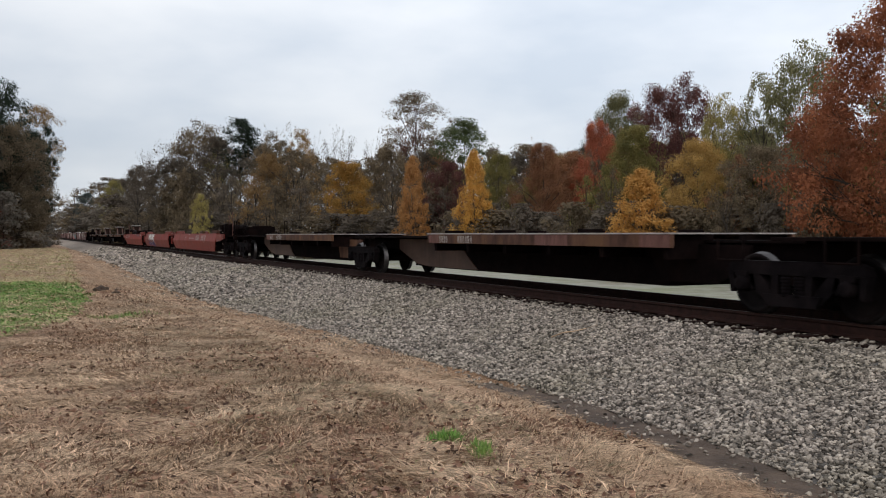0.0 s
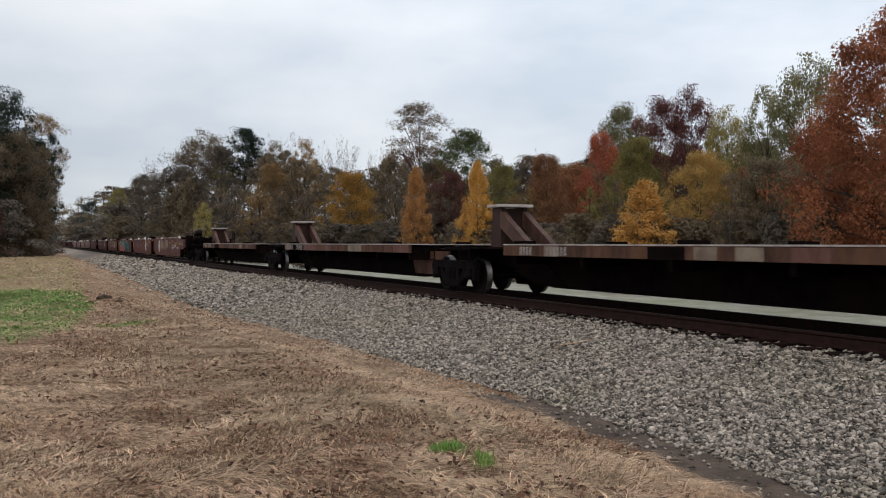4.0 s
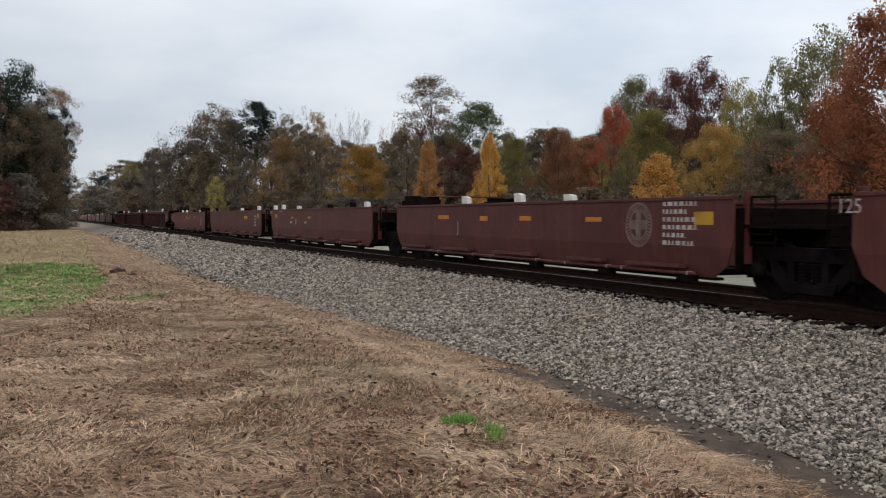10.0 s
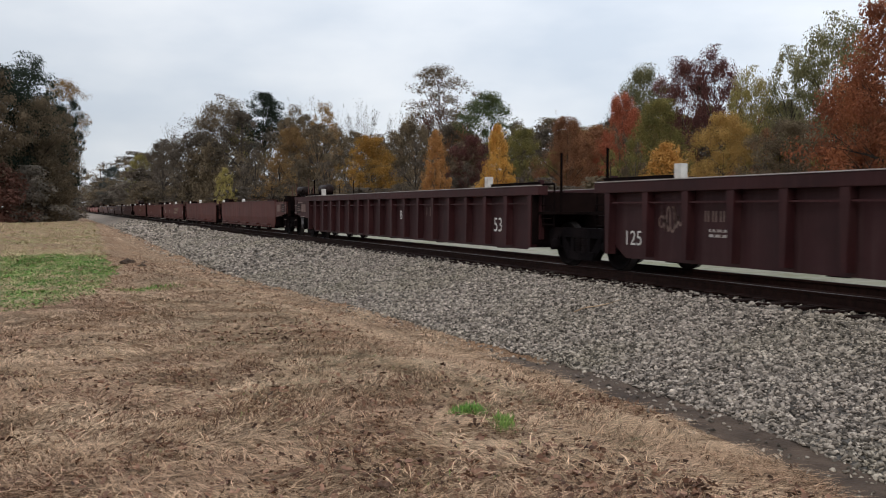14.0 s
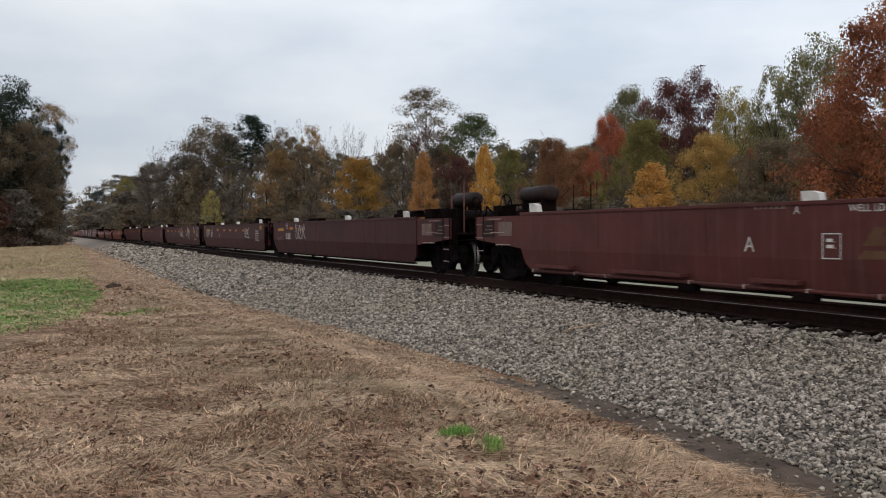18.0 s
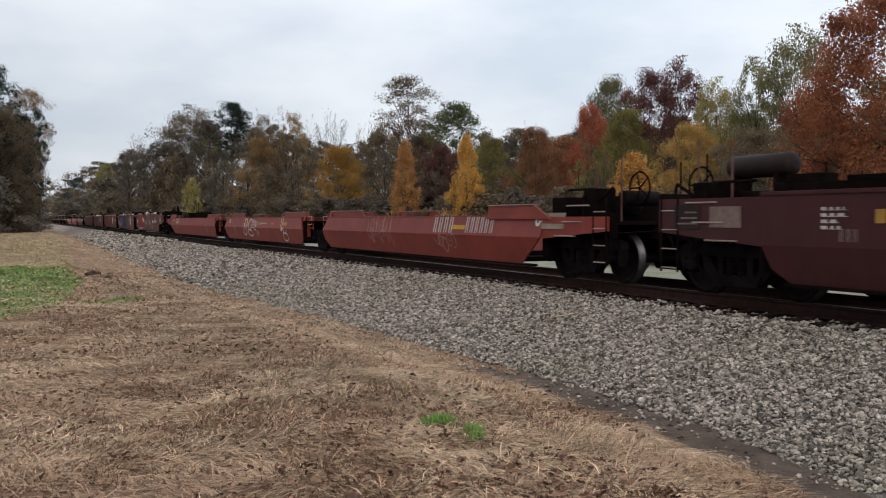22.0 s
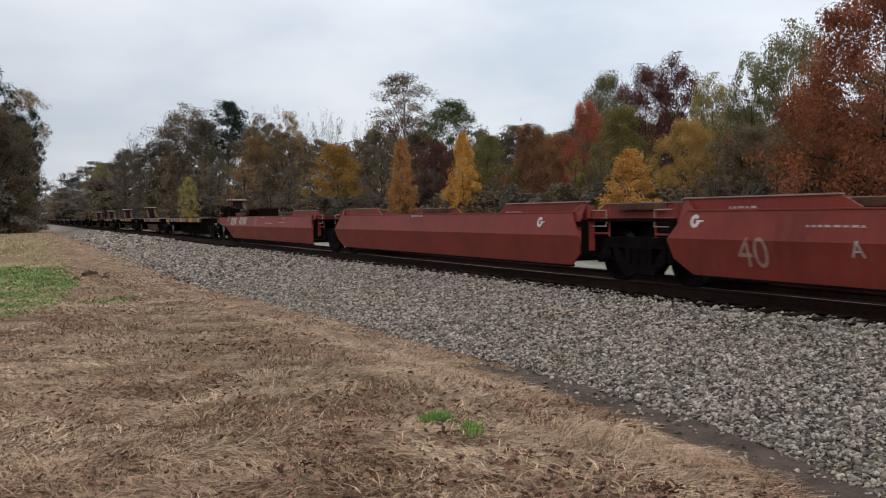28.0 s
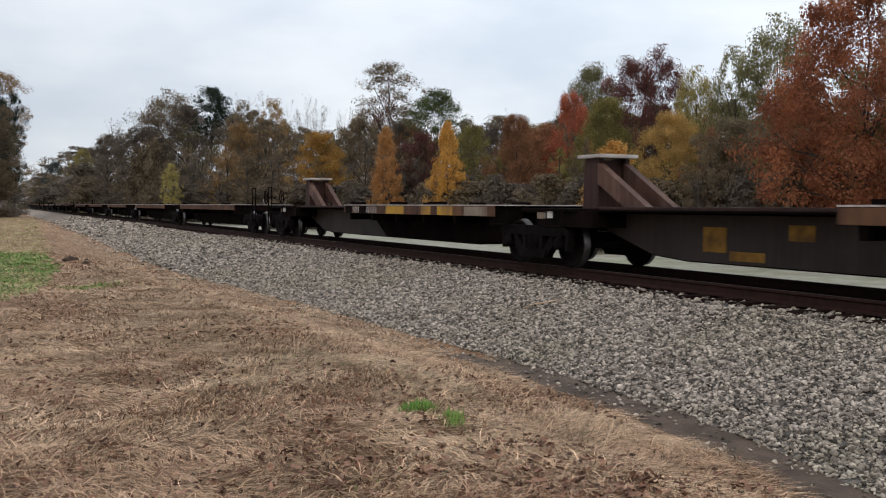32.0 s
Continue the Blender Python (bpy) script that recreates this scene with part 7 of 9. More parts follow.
bars(1.48, 0.79, 0.30, 4, PALE, B[0][0], pitch=0.288, x=UP)
bars(3.16, 0.80, 0.27, 6, PALE, B[0][0], pitch=0.226, x=UP)
small_print(-0.65, 0.88, 1.47, 1, PALE, B[0][0], x=UP, seed=2, step=0.096)
small_print(-1.13, 1.09, 0.78, 1, PALE, B[0][0], x=UP, seed=3, step=0.101)
small_print(4.03, 1.14, 0.77, 1, PALE, B[0][0], x=UP, seed=4, step=0.057)
sheet_mark("stencil_frame", ribbon([(-2.25, 0.80), (-1.97, 0.80), (-1.97, 1.10), (-2.25, 1.10), (-2.25, 0.80)], 0.02), PALE, B[0][0], x=UP)
small_print(-2.19, 1.00, 0.17, 2, PALE, B[0][0], x=UP, seed=5, step=0.075)
small_print(3.83, 0.73, 0.87, 2, CHALK, B[0][0], x=UP, seed=7, step=0.058)
words("S", -3.74, 0.52, 0.20, PALE, B[0][0], x=UP)
words("40", -5.67, 0.38, 0.42, CHALK, B[0][0], x=UP)
fields([[(0, .35), (.02, 1), (.2, 1), (.2, .6), (.14, .35), (.1, .6)], [(.22, .4), (.22, 1), (.45, 1), (.46, .75), (.34, .72), (.34, .6), (.44, .55), (.4, .3)],
        [(.48, .35), (.48, 1), (.7, 1), (.72, .5), (.64, .3), (.62, .6), (.56, .6), (.54, .3)], [(.74, .45), (.73, 1), (.97, 1), (.98, .7), (.84, .72), (.86, .6), (1, .5), (.96, .25), (.86, .4)]],
       -3.95, -0.8, 0.44, 1.14, WHITE, B[1][0], UP - 0.004, "white block letters")
rng_v = random.Random(6)
for k in range(26):
    u, v = -3.85 + 0.125 * k, rng_v.uniform(0.55, 0.74)
    tag([[(0, 1), (0.4, 0.5), (1, 0)]], u, u + rng_v.uniform(0.15, 0.35), v - rng_v.uniform(0.14, 0.3), v, rng_v.uniform(0.04, 0.09), (VIOLET, WHITE, BLACKPAINT, VIOLET)[k % 4], B[1][0], UP - 0.006 - 0.0005 * k, "sprayed drip")
tag([[(.2, 1), (.22, .1)], [(.47, 1), (.45, .2)], [(.72, 1), (.72, .4)], [(0, 1), (-.01, .3)], [(.99, 1), (1, .5), (1.05, .1)]], -3.95, -0.8, 0.40, 1.14, 0.035, BLACKPAINT, B[1][0], UP - 0.03)
patches(-3.87, -0.69, 0.26, 0.57, 9, VIOLET, B[1][0], 11, "violet sprayed shading", x=UP)
scrawl(-5.32, -4.68, 0.41, 0.92, 5, 0.05, CHALK, B[1][0], 12, x=UP)
scrawl(-5.32, -4.16, 0.97, 1.20, 8, 0.03, PALE, B[1][0], 13, x=UP)
small_print(-0.56, 1.12, 0.77, 1, PALE, B[1][0], x=UP, seed=14, step=0.072)
scrawl(-0.52, -0.15, 0.44, 0.81, 5, 0.04, CHALK, B[1][0], 15, x=UP)
bars(-5.96, 0.81, 0.30, 4, PALE, B[2][0], pitch=0.279, x=UP)
bars(-4.29, 0.83, 0.29, 6, PALE, B[2][0], pitch=0.227, x=UP)
words("40", 3.64, 0.40, 0.43, CHALK, B[2][0], x=UP)
scrawl(2.35, 3.35, 0.95, 1.17, 9, 0.05, PALEBLUE, B[2][0], 19, x=UP)
scrawl(3.40, 4.52, 0.95, 1.18, 11, 0.05, PALEBLUE, B[2][0], 20, x=UP)
scrawl(-2.46, 0.73, 0.39, 0.87, 12, 0.06, CHALK, B[2][0], 21, x=UP)
small_print(-0.59, 1.12, 2.53, 1, PALE, B[2][0], x=UP, seed=22, step=0.079)
target_mark(5.49, 1.09, B[2][0])
emblem(-3.45, 0.93, 0.44, WHITE, D[0][0])
bars(2.99, 0.78, 0.27, 4, WHITE, D[0][0], pitch=0.235)
bars(4.03, 0.81, 0.25, 6, WHITE, D[0][0], pitch=0.192)
sheet_mark("reflective_strip", [rect(4.36, 5.18, 1.11, 1.19)], YELLOW, D[0][0])
sheet_mark("yellow_patch", [rect(6.05, 7.01, 1.04, 1.15)], YELLOW, D[0][0])
sheet_mark("reflective_strip", [rect(1.77, 2.29, 1.12, 1.21)], YELLOW, D[0][0])
words("40", 5.50, 1.30, 0.10, WHITE, D[0][0])
words("28", 5.50, 1.16, 0.11, WHITE, D[0][0])
words("A", -1.01, 0.89, 0.17, PALE, D[0][0])
small_print(5.33, 0.85, 0.86, 2, PALE, D[0][0], seed=33, step=0.076)
small_print(6.56, 1.29, 0.50, 4, PALE, D[0][0], seed=34, step=0.042)
small_print(4.28, 0.63, 1.07, 1, FADED, D[0][0], seed=35, step=0.091)
patches(-2.59, -0.59, 0.62, 1.33, 3, CREAM, D[0][0], 36, "faded cream patch")
patches(-0.41, 1.41, 0.80, 1.46, 3, CREAM, D[0][0], 37, "peeling cream patch")
patches(2.96, 3.62, 1.14, 1.37, 1, CREAM, D[0][0], 38, "faded cream patch")
scrawl(2.78, 3.63, 0.45, 0.85, 5, 0.05, FADED, D[0][0], 39)
emblem(3.15, 0.98, 0.46, WHITE, D[1][0])
patches(-4.76, -3.34, 0.90, 1.40, 1, SKYBLUE, D[1][0], 41, "light blue painted blot")
small_print(4.49, 1.04, 0.92, 5, PALE, D[1][0], seed=42, step=0.053)
sheet_mark("yellow_patch", [rect(5.67, 6.10, 1.13, 1.35)], YELLOW, D[1][0])
words("40", 5.01, 1.32, 0.12, WHITE, D[1][0])
words("20", 5.02, 1.19, 0.12, WHITE, D[1][0])
sheet_mark("reflective_strip", [rect(3.80, 4.46, 1.09, 1.19)], YELLOW, D[1][0])
sheet_mark("reflective_strip", [rect(1.16, 1.79, 1.09, 1.20)], YELLOW, D[1][0])
patches(0.17, 1.68, 0.45, 1.34, 4, RUB, D[1][0], 48, "rubbed pale patch")
sheet_mark("yellow_patch", [rect(-6.54, -6.04, 0.86, 1.25)], YELLOW, D[1][0])
words("E", -3.08, 0.84, 0.21, PALE, D[1][0])
small_print(-0.62, 1.34, 0.69, 1, PALE, D[1][0], seed=51, step=0.085)
sheet_mark("reflective_strip", [rect(-0.49, -0.02, 0.89, 0.98)], ORANGE, D[1][0])
bars(-0.31, 0.98, 0.18, 1, PALE, D[1][0], pitch=0.102)
fields([[(0, .55), (.05, .7), (.1, .6), (.2, .68), (.3, .6), (.42, .7), (.55, .6), (.66, .68), (.8, .6), (.9, .75), (1, .85), (1, .1), (.85, .02), (.6, .05), (.4, 0), (.2, .06), (.03, .02)]],
       -4.6, -0.3, 0.30, 1.25, PINK, D[2][0], -HALF - 0.008, "salmon sprayed field")
fields([[(0, .05), (.02, .95), (.14, .98), (.16, .6), (.22, .7), (.24, .98), (.4, .95), (.38, .5), (.45, .1), (.3, 0), (.25, .4), (.18, .1), (.08, 0)],
        [(.5, .1), (.47, .5), (.52, .95), (.64, .98), (.66, .5), (.72, .6), (.74, .98), (.92, .95), (.95, .4), (.85, .05), (.75, .2), (.7, 0), (.6, .2)]],
       -4.6, -0.75, 0.85, 1.41, TEAL, D[2][0], -HALF - 0.010, "teal sprayed letters")
tag([[(.06, .8), (.1, .4), (.3, .5), (.36, .8)], [(.1, .2), (.3, .3), (.45, .0)], [(.5, .1), (.6, .5), (.58, .9)], [(.66, .3), (.8, .4), (.95, .1)], [(.2, .1), (.35, -.4), (.6, -.3)], [(.7, -.2), (.9, -.6)]], -4.6, -0.75, 0.85, 1.40, 0.05, BLACKPAINT, D[2][0], -HALF - 0.013)
fields([[(0, .0), (.3, .9), (.5, 1), (1, .95), (1, .0)]], -0.72, 0.9, 0.32, 1.41, CRIMSON, D[2][0], -HALF - 0.0095, "dull crimson sprayed field")
tag([[(0, .6), (.2, .8), (.3, 1), (.45, .5), (.6, .6), (.7, .9)], [(.1, .3), (.3, .5), (.4, .2)]], -0.9, 0.0, 0.75, 1.38, 0.03, WHITE, D[2][0], -HALF - 0.014)
fields([[(.02, .25), (0, .5), (.08, .75), (.1, .97), (.2, .8), (.22, .95), (.33, .8), (.33, .97), (.45, 1), (.5, .85), (.58, .8), (.62, .9), (.72, .98), (.8, .95), (.83, .8), (.95, .9), (1, .7), (.98, .4), (1, .1), (.7, .02), (.3, .05)]],
       0.1, 5.5, 0.28, 1.41, DEEPTEAL, D[2][0], -HALF - 0.0115, "deep teal sprayed field")
fields([[(.22, .88), (.26, .97), (.33, .93), (.32, .8), (.24, .8)], [(.4, .95), (.46, .98), (.5, .85), (.44, .8)], [(.58, .97), (.74, 1), (.6, .84)]], 0.1, 5.5, 0.28, 1.41, PINK, D[2][0], -HALF - 0.0135, "salmon sprayed fill")
fields([[(.02, .3), (.05, .6), (.1, .85), (.12, .6), (.08, .4), (.2, .35), (.22, .28), (.05, .2)], [(.1, .52), (.2, .55), (.28, .48), (.22, .42), (.12, .45)], [(.4, .6), (.46, .6), (.47, .5), (.42, .5)],
        [(.33, .5), (.38, .38), (.36, .3), (.3, .45)], [(.47, .9), (.5, .95), (.52, .7), (.5, .6)], [(.64, .35), (.7, .8), (.72, .5), (.68, .33)], [(.72, .7), (.77, .8), (.78, .5), (.74, .55)],
        [(.72, .38), (.82, .12), (.9, .1), (.8, .3), (.77, .42)], [(.8, .52), (.93, .5), (.94, .44), (.84, .46)], [(.66, .2), (.7, .22), (.7, .08), (.67, .08)]],
       0.1, 5.5, 0.28, 1.41, TEAL, D[2][0], -HALF - 0.015, "light teal sprayed highlight")
tag([[(.0, .5), (.08, .76), (.1, .97), (.2, .82), (.22, .96), (.32, .82)], [(.33, .97), (.45, 1), (.5, .86), (.58, .8), (.62, .92), (.72, .98)], [(.22, .7), (.32, .72), (.36, .6), (.3, .4)], [(.52, .7), (.55, .5), (.6, .4), (.66, .2)],
     [(.83, .8), (.88, .92), (.95, .9), (1, .7)], [(.4, .75), (.36, .6), (.45, .45), (.5, .3)], [(.62, .6), (.58, .75), (.7, .85)]], 0.1, 5.5, 0.28, 1.41, 0.03, TEAL, D[2][0], -HALF - 0.020)
for k in range(4):
    sheet_mark("pale_bar", [rect(4.72, 5.05, 0.86 + 0.07 * k, 0.895 + 0.07 * k)], PALE, D[2][0], -HALF - 0.022)
sheet_mark("reflective_strip", [rect(-1.68, -1.21, 1.10, 1.24)], ORANGE, D[2][0])
sheet_mark("reflective_strip", [rect(2.35, 2.81, 1.12, 1.22)], ORANGE, D[2][0])
sheet_mark("yellow_patch", [rect(-5.38, -4.90, 0.96, 1.24)], YELLOW, D[2][0])
emblem(3.83, 0.98, 0.44, WHITE, D[3][0])
sheet_mark("yellow_patch", [rect(-5.87, -5.42, 1.02, 1.23)], YELLOW, D[3][0])
patches(-4.78, -3.78, 0.57, 1.30, 2, CREAM, D[3][0], 68, "peeling cream patch")
patches(-3.41, -1.92, 0.56, 1.48, 4, CREAM, D[3][0], 69, "peeling cream patch")
patches(-1.62, 2.37, 0.65, 1.00, 9, CREAM, D[3][0], 70, "peeling cream band")
scrawl(-0.84, 2.37, 0.76, 1.44, 9, 0.035, PALE, D[3][0], 71)
sheet_mark("reflective_strip", [rect(-0.08, 0.45, 0.88, 1.02)], ORANGE, D[3][0])
sheet_mark("reflective_strip", [rect(-2.16, -1.61, 1.12, 1.22)], YELLOW, D[3][0])
sheet_mark("reflective_strip", [rect(2.06, 2.51, 1.14, 1.25)], YELLOW, D[3][0])
words("C", -2.68, 0.86, 0.27, WHITE, D[3][0])
small_print(-5.72, 0.94, 0.49, 3, PALE, D[3][0], seed=76, step=0.079)
words("40", 5.61, 1.34, 0.10, WHITE, D[3][0])
words("20", 5.61, 1.20, 0.11, WHITE, D[3][0])
small_print(5.29, 1.03, 0.93, 5, PALE, D[3][0], seed=79, step=0.075)
sheet_mark("yellow_patch", [rect(6.29, 6.73, 1.12, 1.36)], YELLOW, D[3][0])
emblem(3.94, 1.00, 0.44, WHITE, D[4][0])
small_print(5.27, 1.05, 1.09, 4, PALE, D[4][0], seed=82, step=0.076)
sheet_mark("yellow_patch", [rect(-6.26, -5.58, 1.13, 1.26)], YELLOW, D[4][0])
sheet_mark("yellow_patch", [rect(-6.04, -5.83, 0.93, 1.13)], YELLOW, D[4][0])
bars(-5.32, 0.85, 0.21, 4, WHITE, D[4][0], pitch=0.210)
bars(-4.23, 0.86, 0.21, 6, WHITE, D[4][0], pitch=0.180)
words("40", -5.30, 1.34, 0.11, WHITE, D[4][0])
words("28", -5.30, 1.21, 0.11, WHITE, D[4][0])
sheet_mark("reflective_strip", [rect(-1.97, -1.52, 1.09, 1.17)], YELLOW, D[4][0])
small_print(-1.97, 0.98, 0.41, 2, PALE, D[4][0], seed=90, step=0.064)
sheet_mark("reflective_strip", [rect(-1.44, -1.06, 1.07, 1.17)], ORANGE, E[1][0])
sheet_mark("reflective_strip", [rect(0.36, 0.83, 1.08, 1.17)], ORANGE, E[1][0])
sheet_mark("reflective_strip", [rect(2.77, 3.27, 1.07, 1.15)], ORANGE, E[1][0])
sheet_mark("reflective_strip", [rect(-3.70, -3.08, 1.10, 1.19)], ORANGE, E[1][0])
small_print(4.94, 1.32, 0.93, 6, PALE, E[1][0], seed=95, step=0.118)
sheet_mark("yellow_patch", [rect(5.66, 6.09, 1.04, 1.23)], YELLOW, E[1][0])
emblem(4.32, 1.03, 0.36, FADED, E[1][0])
words("125", -6.28, 1.20, 0.18, PALE, E[0][0])
words("J", -2.60, 0.81, 0.24, PALE, E[1][0])
small_print(-0.38, 1.02, 2.70, 1, FADED, E[0][0], seed=100, step=0.121)
words("0", -2.41, 0.87, 0.22, PALE, E[2][0])
sheet_mark("reflective_strip", [rect(-3.06, -2.67, 1.08, 1.16)], YELLOW, E[2][0])
sheet_mark("reflective_strip", [rect(-0.67, -0.24, 1.09, 1.16)], YELLOW, E[2][0])
sheet_mark("stencil", [rect(-1.10, -0.84, 0.91, 0.98)], PALE, E[2][0])
sheet_mark("stencil", [rect(-3.21, -2.94, 0.90, 0.98)], PALE, E[2][0])
words("1257", -6.61, 1.21, 0.18, PALE, E[2][0])
sheet_mark("yellow_patch", [rect(-5.73, -5.31, 1.10, 1.26)], YELLOW, E[2][0])
small_print(-4.99, 1.35, 0.80, 1, PALE, E[2][0], seed=108, step=0.068)
small_print(-5.48, 0.87, 0.27, 6, FADED, E[2][0], seed=109, step=0.096)
sheet_mark("yellow_patch", [rect(5.72, 6.12, 1.09, 1.29)], YELLOW, E[3][0])
small_print(5.12, 1.13, 0.49, 4, PALE, E[3][0], seed=111, step=0.133)
sheet_mark("reflective_strip", [rect(2.94, 3.67, 1.06, 1.19)], YELLOW, E[3][0])
small_print(-0.41, 1.32, 0.92, 1, PALE, E[4][0], seed=113, step=0.081)
small_print(-0.29, 0.98, 1.21, 1, PALE, E[4][0], seed=114, step=0.089)
sheet_mark("reflective_strip", [rect(-1.03, -0.53, 1.03, 1.16)], YELLOW, E[4][0])
sheet_mark("reflective_strip", [rect(0.62, 1.01, 1.07, 1.16)], YELLOW, E[4][0])
sheet_mark("reflective_strip", [rect(2.71, 3.13, 1.06, 1.18)], YELLOW, E[4][0])
words("A", -1.55, 0.84, 0.23, PALE, E[4][0])
emblem(4.22, 1.03, 0.36, RUB, E[4][0])
small_print(5.06, 1.06, 0.45, 7, PALE, E[4][0], seed=120, step=0.065)
words("J", -6.02, 0.88, 0.21, PALE, E[4][0])
words("A", 0.69, 0.82, 0.24, WHITE, F[0][0], x=IN)
bars(2.45, 0.93, 0.20, 4, FADED, F[0][0], pitch=0.555, x=IN)
sheet_mark("gold_stroke", [rect(2.43, 3.02, 0.79, 0.85)], CREAM, F[0][0], x=IN)
sheet_mark("gold_stroke", [rect(3.44, 3.98, 0.81, 0.86)], CREAM, F[0][0], x=IN)
sheet_mark("gold_stroke", [rect(4.32, 5.01, 0.82, 0.88)], CREAM, F[0][0], x=IN)
sheet_mark("gold_stroke", [rect(5.42, 5.93, 0.84, 0.89)], CREAM, F[0][0], x=IN)
words("53", 6.49, 0.66, 0.32, WHITE, F[0][0], x=IN)
words("1251", -7.39, 0.49, 0.29, WHITE, F[0][0], x=IN)
scrawl(-6.39, -5.79, 0.47, 1.08, 7, 0.05, FADED, F[0][0], 130, x=IN)
bars(-5.31, 0.94, 0.14, 4, FADED, F[0][0], pitch=0.149, x=IN)
small_print(-5.20, 0.78, 0.54, 2, PALE, F[0][0], x=IN, seed=132, step=0.055)
words("40", -5.77, 1.10, 0.09, WHITE, F[0][0], x=IN)
sheet_mark("cream_patch", [rect(-2.39, -1.77, 0.73, 1.10)], FADED, F[0][0], x=IN)
bars(0.98, 1.44, 0.08, 6, PALE, F[0][0], pitch=0.134, x=IN)
sheet_mark("cream_patch", [rect(-0.49, 0.02, 1.42, 1.52)], FADED, F[0][0], x=IN)
words("C", 0.39, 0.77, 0.23, WHITE, F[1][0], x=IN)
words("53", 6.33, 0.62, 0.31, WHITE, F[1][0], x=IN)
words("20", 5.77, 1.22, 0.10, WHITE, F[1][0], x=IN)
words("40", 5.78, 1.08, 0.10, WHITE, F[1][0], x=IN)
bars(2.36, 0.90, 0.20, 1, FADED, F[1][0], pitch=0.573, x=IN)
bars(3.25, 0.92, 0.19, 1, FADED, F[1][0], pitch=0.577, x=IN)
bars(4.31, 0.91, 0.17, 1, FADED, F[1][0], pitch=0.479, x=IN)
bars(5.24, 0.90, 0.19, 1, FADED, F[1][0], pitch=0.380, x=IN)
small_print(5.14, 0.70, 0.52, 2, PALE, F[1][0], x=IN, seed=145, step=0.123)
sheet_mark("gold_stroke", [rect(2.28, 2.93, 0.76, 0.84)], FADED, F[1][0], x=IN)
sheet_mark("gold_stroke", [rect(3.21, 3.83, 0.78, 0.86)], FADED, F[1][0], x=IN)
sheet_mark("gold_stroke", [rect(4.17, 4.85, 0.80, 0.87)], FADED, F[1][0], x=IN)
sheet_mark("gold_stroke", [rect(5.16, 5.62, 0.82, 0.89)], FADED, F[1][0], x=IN)
words("1251", -7.74, 0.51, 0.25, WHITE, F[1][0], x=IN)
scrawl(-6.78, -6.20, 0.64, 1.17, 6, 0.05, FADED, F[1][0], 151, x=IN)
bars(-5.68, 0.92, 0.16, 4, FADED, F[1][0], pitch=0.168, x=IN)
small_print(-5.58, 0.77, 0.54, 2, PALE, F[1][0], x=IN, seed=153, step=0.075)
words("53", 6.37, 0.62, 0.31, WHITE, F[2][0], x=IN)
words("B", 0.54, 0.82, 0.25, WHITE, F[2][0], x=IN)
bars(2.49, 0.92, 0.23, 2, FADED, F[2][0], pitch=0.473, x=IN)
words("0", -2.16, 0.76, 0.25, WHITE, G[2][0])
patches(0.98, 3.59, 0.91, 1.16, 5, CREAM, G[2][0], 158, "faded gold lettering")
sheet_mark("gold_stroke", [rect(0.95, 2.79, 0.71, 0.84)], CREAM, G[2][0])
small_print(5.93, 0.90, 0.54, 4, PALE, G[2][0], seed=160, step=0.069)
small_print(0.75, 1.36, 1.28, 1, PALE, G[2][0], seed=161, step=0.093)
small_print(-5.26, 1.16, 1.24, 3, FADED, G[2][0], seed=162, step=0.180)
patches(3.61, 4.12, 1.04, 1.24, 1, RUB, G[2][0], 163, "rubbed pale patch")
words("E", -2.33, 0.75, 0.27, WHITE, G[3][0])
small_print(-5.07, 1.15, 1.39, 2, PALE, G[3][0], seed=165, step=0.090)
small_print(0.63, 1.37, 1.31, 1, PALE, G[3][0], seed=166, step=0.119)
small_print(5.71, 0.90, 0.52, 5, PALE, G[3][0], seed=167, step=0.078)
small_print(-5.17, 0.92, 0.73, 4, PALE, G[2][0], seed=168, step=0.071)
sheet_mark("pale_patch", [rect(-5.49, -5.29, 0.91, 1.13)], PALE, G[2][0])
sheet_mark("stencil_frame", ribbon([(0.68, 0.74), (0.95, 0.74), (0.95, 1.04), (0.68, 1.04), (0.68, 0.74)], 0.02), WHITE, G[4][0])
small_print(0.74, 0.94, 0.17, 2, WHITE, G[4][0], seed=5, step=0.075)
words("A", -0.66, 0.80, 0.21, WHITE, G[4][0])
words("WELL LD LMT", 1.07, 1.30, 0.09, WHITE, G[4][0])
bars(1.92, 1.30, 0.09, 4, WHITE, G[4][0], pitch=0.10)
fields([[(u, .42), (u + .06, 1), (u + .20, 1), (u + .19, .85), (u + .10, .85), (u + .09, .75), (u + .17, .72), (u + .15, .42)] for u in (.03, .27, .51, .75)] + [[(0, 0), (.04, .28), (.96, .26), (.93, .18)]],
       1.18, 4.0, 0.74, 1.12, GHOSTGOLD, G[4][0], -HALF - 0.006, "faded golden slanted emblem shape")
small_print(-0.48, 1.36, 0.6, 1, FADED, G[4][0], seed=174, step=0.09)
words("A", 0.22, 1.29, 0.10, WHITE, G[4][0])
bars(-5.52, 0.80, 0.23, 3, WHITE, H[0][0], pitch=0.245)
tag([[(0, .5), (.08, .95), (.16, .6), (.05, .2), (.2, .1), (.28, .6)], [(.3, .9), (.36, .1)], [(.36, .5), (.45, .9), (.52, .5), (.42, .15), (.55, .1)], [(.6, .9), (.56, .4), (.68, .1), (.75, .8)],
     [(.78, .2), (.85, .9), (.95, .7), (.84, .5), (1, .05)]], -4.16, -2.75, 0.78, 1.39, 0.028, WHITE, H[0][0])
sheet_mark("reflective_strip", [rect(-6.77, -5.86, 1.11, 1.21)], YELLOW, H[0][0])
